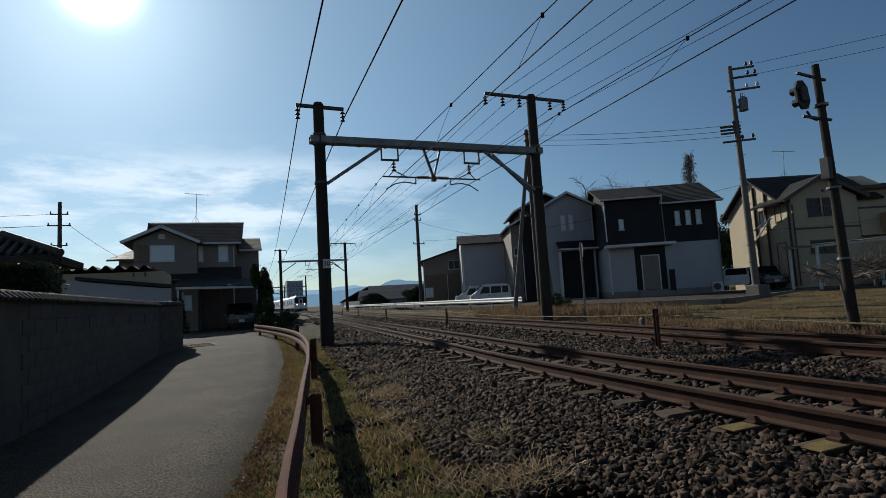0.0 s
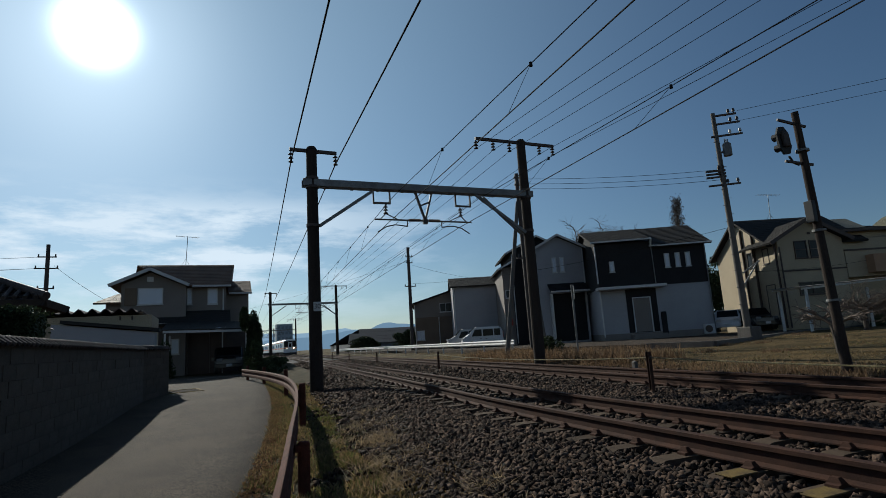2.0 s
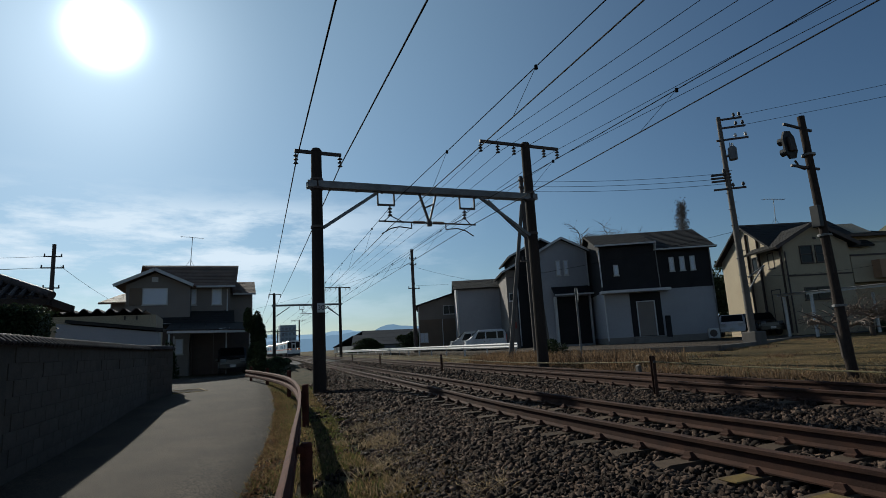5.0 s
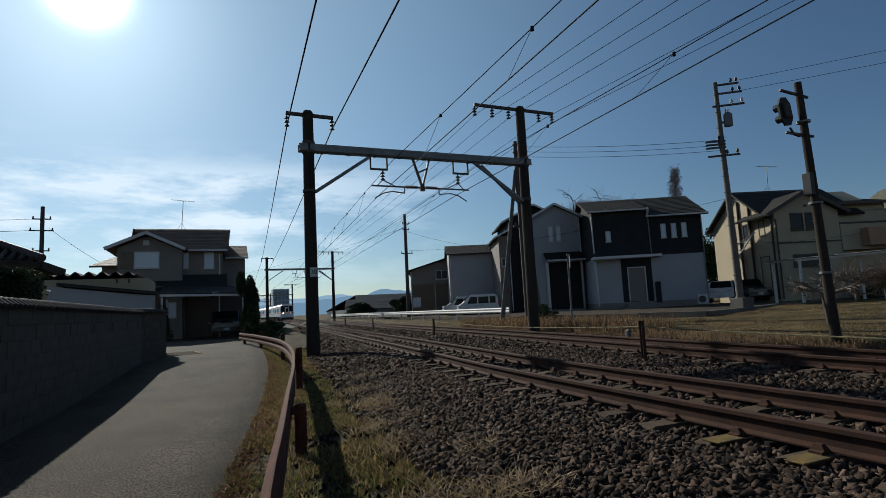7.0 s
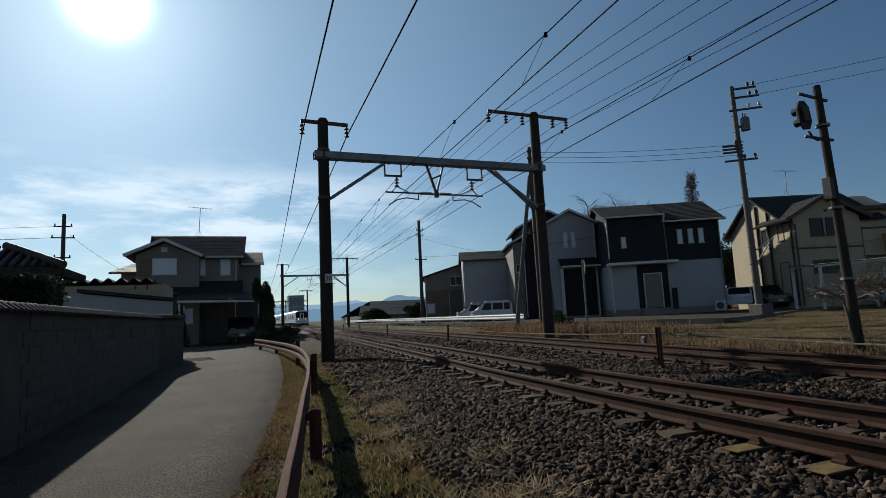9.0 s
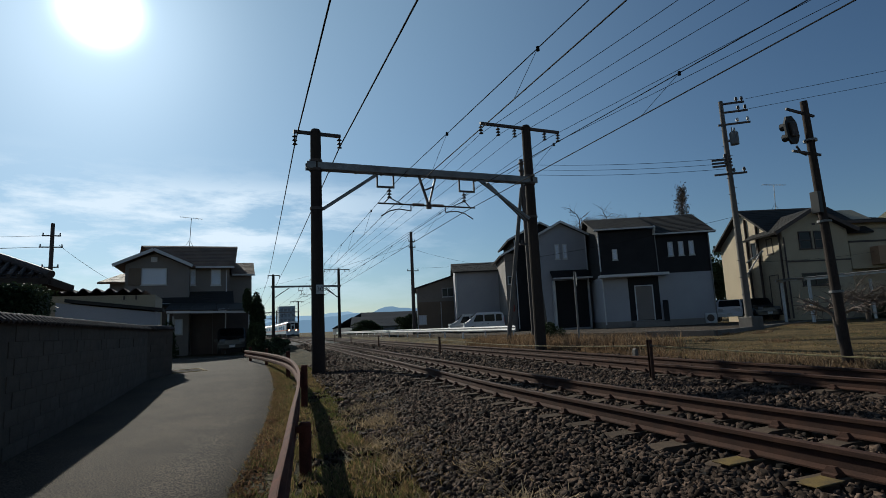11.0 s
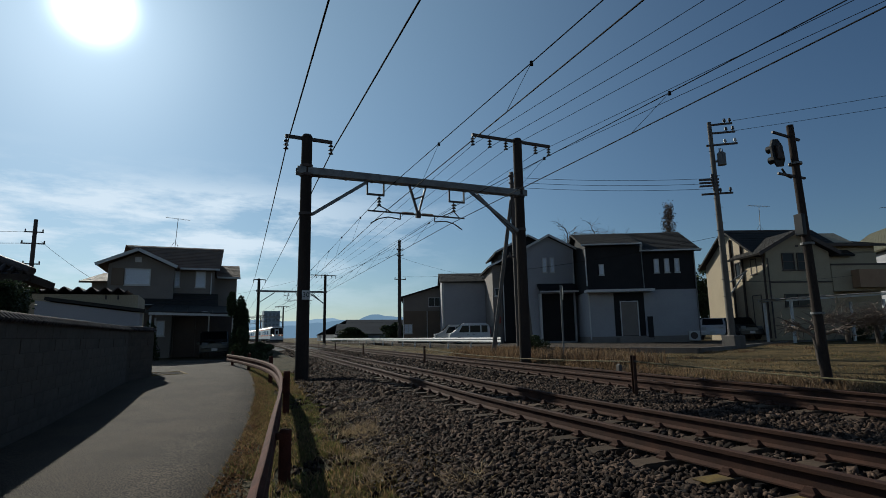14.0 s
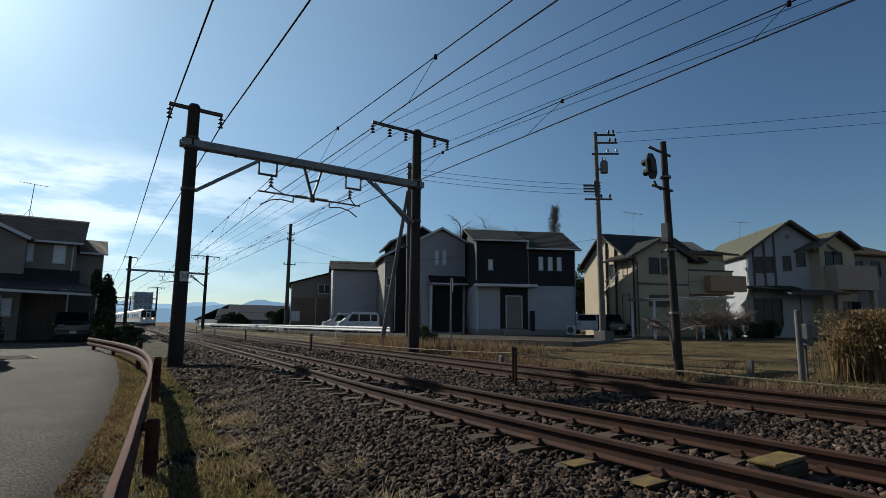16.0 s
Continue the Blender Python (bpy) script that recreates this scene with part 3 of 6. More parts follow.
# ---- block wall with tile coping along the lane ----
def build_block_wall():
    w = thing("block_wall", pose(0, 0, 0), "grey concrete block garden wall with a tiled coping", "wall", kind="structure")
    ends = [(-3.1, -6.0), (-2.33, 8.0), (-1.87, 17.6), (-1.36, 19.5), (-2.7, 19.95)]
    hts = [1.65, 1.65, 1.66, 1.66]
    bw, bh = 0.4, 0.2
    small = {}
    for k, (a, b) in enumerate(zip(ends, ends[1:])):
        a3, b3 = Vector((*a, 0)), Vector((*b, 0))
        d = (b3 - a3)
        L_ = d.length
        d.normalize()
        ang = math.degrees(math.atan2(d.y, d.x))
        bm = B()
        box(bm, (0, -0.05, -0.2), (L_, 0.05, hts[k] - 0.03))
        core = part("wall_core", bm, BLOCKWALL, w)
        core.matrix_basis = Matrix.Translation(a3) @ pose(0, 0, 0, 0, 0, ang)
        # single blocks on the stretch beside the lane ahead of the camera
        rows = int(hts[k] / bh)
        n = int(L_ / bw)
        for r in range(rows):
            for i in range(n):
                xc = (i + 0.5 + (0.5 if r % 2 and i < n - 1 else 0)) * L_ / n
                if k < 1:
                    continue
                key = round(L_ / n, 3)
                if key not in small:
                    q = B()
                    box(q, (-key / 2 + 0.003, -0.06, 0.003), (key / 2 - 0.003, 0.06, bh - 0.003), bevel=0.004)
                    small[key] = mesh_of("block", q, BLOCKWALL)
                if (r == rows - 2 and i % 4 == 2):
                    continue
                ob = new("block", small[key])
                ob.parent = w
                ob.matrix_basis = core.matrix_basis @ pose(xc, random.uniform(-0.002, 0.002), r * bh)
        # coping of half-round tiles
        bm = B()
        prism(bm, [(-0.11, 0), (0.11, 0), (0.03, 0.07), (-0.03, 0.07)], 0, L_, "x")
        m_ = max(int(L_ / 0.16), 1)
        for i in range(m_):
            x = (i + 0.5) * L_ / m_
            for s in (-1, 1):
                tube(bm, (x, s * 0.135, 0.0), (x, s * 0.02, 0.085), 0.035, 0.035, 7)
        tube(bm, (0, 0, 0.08), (L_, 0, 0.08), 0.045, 0.045, 9)
        cp = part("coping", bm, KAWARA, w, "row of grey clay coping tiles")
        cp.matrix_basis = core.matrix_basis @ pose(0, 0, hts[k] - 0.02)
    return w

# ---- houses ----
class House:
    """A house built in a turned frame: s across the front, d away from the lane, z up."""

    def __init__(self, label, s, d, z, turn=-21.5, group="houses beyond the railway", pivot=None, extra=0.0):
        self.o = Vector((s, d, z))
        m = pose(0, 0, 0, 0, 0, turn)
        if pivot:
            m = m @ pose(*pivot, 0, 0, extra) @ pose(-pivot[0], -pivot[1], 0)
        self.ob = thing("house", m @ Matrix.Translation(self.o), label, "house", group)

    def box(self, name, lo, hi, material, label="", parent=None, bevel=0.0):
        bm = B()
        box(bm, Vector(lo) - self.o, Vector(hi) - self.o, bevel=bevel)
        return part(name, bm, material, parent or self.ob, label)

    def gable(self, name, outline, d0, d1, material, label="", axis="y"):
        bm = B()
        k = 0 if axis == "y" else 1
        prism(bm, [(p[0] - self.o[k], p[1] - self.o.z) for p in outline], d0 - self.o[1 - k], d1 - self.o[1 - k], axis)
        return part(name, bm, material, self.ob, label)

    def slab(self, name, pts, material, label="", thick=0.12, rows=14, parent=None):
        """A roof slope from its two eave corners to its two ridge corners, laid in overlapping courses."""
        e0, e1, r1, r0 = [Vector(p) - self.o for p in pts]
        n = (e1 - e0).cross(r0 - e0).normalized()
        if n.z < 0:
            n = -n
        bm = B()
        prof = [(0.0, -thick)]
        for k in range(rows):
            prof += [(k / rows, 0.018), ((k + 1) / rows, 0.0)]
        prof.append((1.0, -thick))
        A = [bm.verts.new(e0.lerp(r0, t) + n * o) for t, o in prof]
        C = [bm.verts.new(e1.lerp(r1, t) + n * o) for t, o in prof]
        bm.faces.new(A); bm.faces.new(C[::-1])
        for i in range(len(prof)):
            j = (i + 1) % len(prof)
            bm.faces.new((A[i], C[i], C[j], A[j]))
        bmesh.ops.recalc_face_normals(bm, faces=bm.faces[:])
        return part(name, bm, material, parent or self.ob, label)

    def trim(self, a, b, material, w=0.06, h=0.2, name="fascia", parent=None, label=""):
        bm = B()
        bar(bm, Vector(a) - self.o, Vector(b) - self.o, w, h)
        return part(name, bm, material, parent or self.ob, label)

    def window(self, s0, s1, z0, z1, d, frame=None, pane=None, mid=0, sill=True, side=False, label=""):
        """A window on the front (at depth d), or on the side wall at s = d between depths s0 and s1."""
        frame, pane = frame or DARKTRIM, pane or PANE
        w = 0.06

        def rect(bm, a, b, za, zb, p, q):
            if side:
                box(bm, Vector((d - q, a, za)) - self.o, Vector((d - p, b, zb)) - self.o)
            else:
                box(bm, Vector((a, d - q, za)) - self.o, Vector((b, d - p, zb)) - self.o)
        bm = B()
        cols = [s0 + (s1 - s0) * k / (mid + 1) for k in range(mid + 2)]
        xs = [s0]
        for k, c in enumerate(cols):
            xs += [s0 + w] if k == 0 else [s1 - w] if k == mid + 1 else [c - 0.03, c + 0.03]
        xs.append(s1)
        zs = [z0, z0 + w, z1 - w, z1]

        def at(a, z, q):
            return bm.verts.new((Vector((d - q, a, z)) if side else Vector((a, d - q, z))) - self.o)
        F = [[at(a, z, 0.07) for z in zs] for a in xs]
        G = [[at(a, z, 0.0) for z in zs] for a in xs]
        solid = lambda i, j: 0 <= i < len(xs) - 1 and 0 <= j < 3 and (j != 1 or i % 2 == 0)
        for i in range(len(xs) - 1):
            for j in range(3):
                if not solid(i, j):
                    continue
                bm.faces.new((F[i][j], F[i + 1][j], F[i + 1][j + 1], F[i][j + 1]))
                bm.faces.new((G[i][j + 1], G[i + 1][j + 1], G[i + 1][j], G[i][j]))
                for (di, dj), (p, q) in {(-1, 0): ((i, j), (i, j + 1)), (1, 0): ((i + 1, j), (i + 1, j + 1)), (0, -1): ((i, j), (i + 1, j)), (0, 1): ((i, j + 1), (i + 1, j + 1))}.items():
                    if not solid(i + di, j + dj):
                        bm.faces.new((F[p[0]][p[1]], F[q[0]][q[1]], G[q[0]][q[1]], G[p[0]][p[1]]))
        bmesh.ops.recalc_face_normals(bm, faces=bm.faces[:])
        win = part("window", bm, frame, self.ob, label)
        bm = B()
        rect(bm, s0 + w, s1 - w, z0 + w, z1 - w, 0.005, 0.025)
        part("pane", bm, pane, win)
        if sill:
            bm = B()
            rect(bm, s0 - 0.04, s1 + 0.04, z0 - 0.05, z0 - 0.003, 0.0, 0.1)
            part("sill", bm, frame, win)
        return win

    def pipe(self, a, b, material, r=0.04, name="downpipe"):
        bm = B()
        tube(bm, Vector(a) - self.o, Vector(b) - self.o, r, seg=8)
        return part(name, bm, material, self.ob)

    def antenna(self, s, d, z, h=1.9):
        bm = B()
        p = Vector((s, d, z)) - self.o
        tube(bm, p, p + Vector((0.1, 0, h)), 0.022, seg=6)
        tube(bm, p + Vector((0.0, 0, 0.45)), p + Vector((-0.3, 0, -0.05)), 0.012, seg=5)
        tube(bm, p + Vector((0.0, 0, 0.45)), p + Vector((0.25, 0, -0.05)), 0.012, seg=5)
        q = p + Vector((0.1, 0, h))
        tube(bm, q + Vector((-0.8, 0.1, 0.08)), q + Vector((0.8, -0.1, -0.08)), 0.014, seg=5)
        for k in range(9):
            c = q + Vector((-0.75 + k * 0.18, 0.09 - k * 0.022, 0.07 - k * 0.018))
            tube(bm, c + Vector((0.03, -0.25, 0)), c + Vector((-0.03, 0.25, 0)), 0.008, seg=4)
        return part("antenna", bm, GALV, self.ob, "thin metal roof antenna")


def dark_house():
    h = House("two-storey house, black siding above white, slate roof", 15.4, 38, 0.75, pivot=(12.0, 38, 0), extra=-7)
    z0, zb = 0.75, 4.28
    h.box("foundation", (11.72, 37.98, 0.45), (19.12, 45.9, 1.1), GREYWALL, "grey concrete foundation")
    h.box("lower_wall", (11.7, 38.02, 1.1), (19.1, 45.9, zb), WHITEWALL, "white rendered ground floor wall")
    h.gable("upper_wall", [(38.0, zb), (45.92, zb), (45.92, 6.95), (41.9, 8.6), (38.0, 6.95)], 15.4, 19.12, DARKWALL, "black upper wall", axis="x")
    h.gable("upper_wall", [(37.7, zb), (45.92, zb), (45.92, 7.0), (41.9, 8.6), (37.7, 7.35)], 11.64, 15.4, DARKWALL, "black projecting upper wall", axis="x")
    roof = h.slab("roof", [(15.3, 37.6, 6.98), (19.5, 37.6, 6.98), (19.5, 41.9, 9.0), (15.3, 41.9, 9.0)], ROOFDARK, "dark slate roof slope")
    h.slab("roof", [(11.3, 37.3, 7.5), (15.36, 37.3, 7.5), (15.36, 41.9, 9.02), (11.3, 41.9, 9.02)], ROOFDARK)
    h.slab("roof", [(11.3, 46.3, 7.0), (19.5, 46.3, 7.0), (19.5, 41.9, 8.98), (11.3, 41.9, 8.98)], ROOFDARK)
    h.trim((15.3, 37.55, 6.98), (19.5, 37.55, 6.98), WHITETRIM, 0.07, 0.1, label="white eaves gutter")
    h.trim((11.3, 37.25, 7.46), (15.36, 37.25, 7.46), WHITETRIM, 0.07, 0.1)
    h.trim((15.4, 37.3, 7.5), (15.4, 37.62, 7.0), WHITETRIM, 0.08, 0.3)
    h.pipe((15.45, 37.66, 6.9), (15.5, 37.68, 4.4), GALV, 0.035)
    h.pipe((11.6, 37.62, 7.2), (11.62, 37.64, 4.6), WHITETRIM, 0.045)
    h.pipe((11.72, 37.9, 4.4), (11.76, 37.92, 0.9), WHITETRIM, 0.045)
    h.pipe((19.08, 37.92, 6.9), (19.08, 37.92, 1.0), GALV, 0.045)
    for s in (16.34, 17.05, 17.74):
        h.window(s, s + 0.34, 5.45, 6.43, 38.0, WHITETRIM, BLIND)
    h.window(12.5, 12.84, 5.36, 6.1, 37.7, WHITETRIM, BLIND)
    can = h.box("canopy", (11.45, 37.0, 4.12), (16.0, 38.0, 4.3), WHITETRIM, "flat white porch canopy")
    # Thin black sheet on the wall paints the shade of the entrance recess.
    h.box("porch_shade_panel", (13.45, 37.99, 1.12), (15.5, 38.03, 4.1), DARKWALL, "flat black panel painted as entrance recess shade")
    door = h.box("door", (13.92, 37.93, 1.15), (15.0, 37.985, 3.45), GREYWALL, "pale grey front door", bevel=0.01)
    h.box("door_handle", (14.86, 37.88, 2.1), (14.9, 37.93, 2.5), GALV, "steel bar handle", parent=door)
    for lo, hi in (((13.84, 37.93, 1.13), (13.91, 37.99, 3.53)), ((15.01, 37.93, 1.13), (15.08, 37.99, 3.53)), ((13.915, 37.93, 3.46), (15.005, 37.99, 3.53))):
        h.box("door_frame", lo, hi, WHITETRIM, parent=door)
    h.box("doorstep", (13.5, 37.0, 0.5), (15.7, 37.96, 1.0), GREYWALL, "concrete entrance step")
    h.box("letterbox_panel", (15.5, 37.4, 0.9), (15.85, 37.5, 2.42), DARKWALL)
    ac = h.box("air_conditioner", (18.3, 37.62, 0.75), (18.95, 37.95, 1.4), WHITETRIM, "white outdoor air conditioner unit", bevel=0.02)
    bm = B()
    tube(bm, Vector((18.55, 37.63, 1.08)) - h.o, Vector((18.55, 37.6, 1.08)) - h.o, 0.24, seg=16)
    part("fan_grille", bm, DARKPOLE, ac)


def grey_house():
    h = House("pale grey gabled house with a dark canopy and garage", 9.9, 42, 0.75)
    h.gable("front_wall", [(8.0, 0.5), (11.95, 0.5), (11.95, 7.9), (9.97, 8.85), (8.0, 7.9)], 42, 50, WHITEWALL, "pale grey siding wall")
    h.slab("roof", [(7.7, 41.6, 7.85), (7.7, 50.2, 7.85), (9.97, 50.2, 9.05), (9.97, 41.6, 9.05)], ROOFDARK)
    h.slab("roof", [(12.25, 41.6, 7.85), (12.25, 50.2, 7.85), (9.97, 50.2, 9.05), (9.97, 41.6, 9.05)], ROOFDARK)
    h.trim((7.7, 41.58, 7.78), (9.97, 41.58, 8.96), WHITETRIM, 0.06, 0.16)
    h.trim((12.25, 41.58, 7.78), (9.97, 41.58, 8.96), WHITETRIM, 0.06, 0.16)
    for s in (9.44, 10.04):
        h.window(s, s + 0.36, 6.06, 7.24, 42, WHITETRIM, BLIND)
    h.slab("canopy", [(8.95, 40.9, 4.55), (11.9, 40.9, 4.55), (11.9, 42.0, 5.2), (8.95, 42.0, 5.2)], DARKWALL, "dark sloping canopy", rows=6)
    h.box("canopy_edge", (8.95, 40.86, 4.44), (11.9, 40.92, 4.56), WHITETRIM)
    # No opening is cut: a black sheet paints the garage's shaded inside.
    h.box("garage_shade_panel", (9.2, 41.95, 0.8), (11.75, 41.99, 4.4), DARKWALL, "flat black panel painted as garage interior shade")
    h.box("garage_post", (9.04, 41.5, 0.5), (9.19, 41.99, 4.4), WHITETRIM)
    h.pipe((11.85, 41.9, 7.8), (11.85, 41.9, 0.8), WHITETRIM, 0.045)
    k = House("dark brown house with a stepped roof behind poles", 6.8, 46, 0.75)
    k.gable("wall", [(6.9, 0.5), (10.0, 0.5), (10.0, 9.15), (9.12, 9.6), (6.9, 8.5)], 46, 53, DARKWALL, "black siding wall")
    k.box("side_wall", (6.1, 46.4, 0.5), (6.9, 53, 7.25), GREYWALL, "pale grey stepped side wall")
    k.slab("roof", [(5.7, 45.9, 7.1), (5.7, 53.3, 7.1), (6.88, 53.3, 7.7), (6.88, 45.9, 7.7)], ROOFDARK, rows=5)
    k.slab("roof", [(6.35, 45.6, 8.35), (6.35, 53.3, 8.35), (9.12, 53.3, 9.78), (9.12, 45.6, 9.78)], ROOFDARK)
    k.slab("roof", [(10.3, 45.6, 9.15), (10.3, 53.3, 9.15), (9.12, 53.3, 9.78), (9.12, 45.6, 9.78)], ROOFDARK)
    k.trim((6.35, 45.56, 8.28), (9.12, 45.56, 9.7), WHITETRIM, 0.06, 0.15)
    k.trim((10.3, 45.56, 9.08), (9.12, 45.56, 9.7), WHITETRIM, 0.06, 0.15)
    k.trim((5.7, 45.86, 7.03), (6.88, 45.86, 7.63), WHITETRIM, 0.06, 0.15)
    k.window(6.25, 6.7, 4.6, 5.3, 46.4, WHITETRIM)
    k.box("red_notice", (6.35, 46.3, 2.3), (6.7, 46.38, 2.85), REDBOARD, "small faded red board")
    k.pipe((6.95, 45.93, 8.3), (6.95, 45.93, 0.8), WHITETRIM, 0.045)


def white_house():
    h = House("plain white house with a low dark roof", 4.4, 52, 0.75)
    h.box("wall", (1.98, 52, 0.5), (7.0, 59, 6.5), WHITEWALL, "plain white siding wall")
    h.slab("roof", [(1.75, 51.6, 6.4), (7.2, 51.6, 6.4), (7.2, 55.5, 7.6), (1.75, 55.5, 7.6)], ROOFDARK)
    h.slab("roof", [(1.75, 59.3, 6.4), (7.2, 59.3, 6.4), (7.2, 55.5, 7.6), (1.75, 55.5, 7.6)], ROOFDARK)
    h.gable("gable_wall", [(52.2, 6.5), (58.8, 6.5), (55.5, 7.5)], 2.0, 6.98, WHITEWALL, axis="x")
    h.pipe((2.1, 51.93, 6.3), (2.1, 51.93, 0.8), WHITETRIM, 0.05)
    h.box("meter_box", (2.9, 51.9, 1.6), (3.3, 52.0, 2.1), GREYWALL)
    k = House("brown and beige house with a sloping roof", 0, 58, 0.75)
    k.gable("wall", [(-1.9, 3.95), (2.3, 3.95), (2.3, 6.6), (-1.9, 5.5)], 58, 66, GREYWALL, "beige upper wall")
    k.box("lower_wall", (-1.92, 57.98, 0.5), (2.3, 66, 3.95), BROWNWALL, "brown lower wall")
    k.slab("roof", [(-2.3, 57.5, 5.4), (-2.3, 66.4, 5.4), (2.5, 66.4, 6.78), (2.5, 57.5, 6.78)], ROOFDARK)
    k.window(0.75, 2.0, 4.4, 5.35, 58, WHITETRIM, mid=1)
    k.window(-1.8, -0.95, 1.6, 2.6, 57.98, WHITETRIM, BLIND, mid=1)
    k.pipe((-1.88, 57.9, 5.3), (-1.88, 57.9, 0.7), WHITETRIM, 0.045)
    k.pipe((0.6, 57.9, 3.9), (0.6, 57.9, 0.7), WHITETRIM, 0.04)


def cream_house():
    h = House("cream two-storey house, dark tiled roof, side in sun", 27, 36, 0.85)
    b = 0.6
    h.gable("main_wall", [(36.9, b), (44, b), (44, 6.6), (40.5, 8.7), (36.9, 6.6)], 23.5, 32.0, CREAM, "cream siding wall", axis="x")
    h.gable("front_wall", [(23.46, b), (27.9, b), (27.9, 6.6), (25.6, 7.9), (23.46, 6.65)], 36.0, 38.2, CREAM, "cream gabled front")
    h.slab("roof", [(23.1, 36.5, 6.45), (30.2, 36.5, 6.45), (30.2, 40.5, 9.0), (23.1, 40.5, 9.0)], ROOFDARK, "dark tiled roof slope")
    h.slab("roof", [(23.1, 44.5, 6.45), (32.3, 44.5, 6.45), (30.2, 40.5, 8.98), (23.1, 40.5, 8.98)], ROOFDARK)
    h.slab("roof", [(22.75, 35.6, 6.5), (22.75, 39.5, 6.5), (25.6, 39.5, 8.1), (25.6, 35.6, 8.1)], ROOFDARK)
    h.slab("roof", [(28.45, 35.6, 6.5), (28.45, 39.5, 6.5), (25.6, 39.5, 8.1), (25.6, 35.6, 8.1)], ROOFDARK)
    h.slab("roof", [(28.2, 36.7, 7.2), (33.2, 36.7, 7.2), (33.2, 41.5, 8.3), (28.2, 41.5, 8.3)], ROOFDARK)
    h.trim((28.2, 36.66, 7.16), (33.2, 36.66, 7.16), DARKTRIM, 0.1, 0.14, "gutter")
    h.trim((22.75, 35.58, 6.44), (25.6, 35.58, 8.02), DARKTRIM, 0.07, 0.24, label="dark bargeboard")
    h.trim((28.45, 35.58, 6.44), (25.6, 35.58, 8.02), DARKTRIM, 0.07, 0.24)
    for d0, zt in ((36.25, 6.5), (38.75, 7.6), (40.1, 8.2)):
        h.trim((23.44, d0, b + 0.2), (23.44, d0, zt), DARKTRIM, 0.2, 0.06, "timber_strip", label="dark vertical timber strip")
    h.trim((23.5, 35.96, 4.55), (27.9, 35.96, 4.55), DARKTRIM, 0.05, 0.1, "string_course")
    for s in (24.55, 25.6):
        w = h.window(s, s + 0.86, 5.36, 6.55, 36.0, DARKTRIM)
        h.box("meeting_rail", (s + 0.06, 35.94, 5.92), (s + 0.8, 35.97, 5.98), DARKTRIM, parent=w)
    h.window(24.45, 26.3, 2.9, 3.75, 36.0, DARKTRIM, mid=1)
    h.window(37.1, 37.8, 5.25, 6.35, 23.5, DARKTRIM, side=True)
    h.window(39.0, 39.75, 5.25, 6.35, 23.5, DARKTRIM, side=True)
    h.window(36.9, 37.95, 1.1, 3.8, 23.5, DARKTRIM, side=True)
    h.box("wing_wall", (27.9, 37.2, b), (32.2, 40.0, 7.2), CREAM, "cream wing wall")
    h.window(29.15, 29.95, 5.5, 6.87, 37.2, DARKTRIM)
    h.window(30.1, 30.9, 5.9, 6.7, 37.2, DARKTRIM)
    bal = h.box("balcony", (27.95, 36.0, 3.9), (31.9, 37.2, 5.65), CREAM, "cream balcony parapet")
    h.box("balcony_rail", (27.9, 35.94, 5.65), (31.95, 36.1, 5.77), DARKTRIM, parent=bal)
    h.box("planter_balcony", (29.3, 35.3, 4.1), (32.5, 35.99, 5.3), BROWNWALL_WARM, "warm brown balcony box")
    h.pipe((23.5, 35.92, 6.2), (23.5, 35.92, 0.8), DARKTRIM, 0.05)
    h.box("vent", (25.6, 35.96, 6.95), (25.8, 36.0, 7.1), DARKTRIM)
    h.antenna(26.2, 40.5, 9.0)


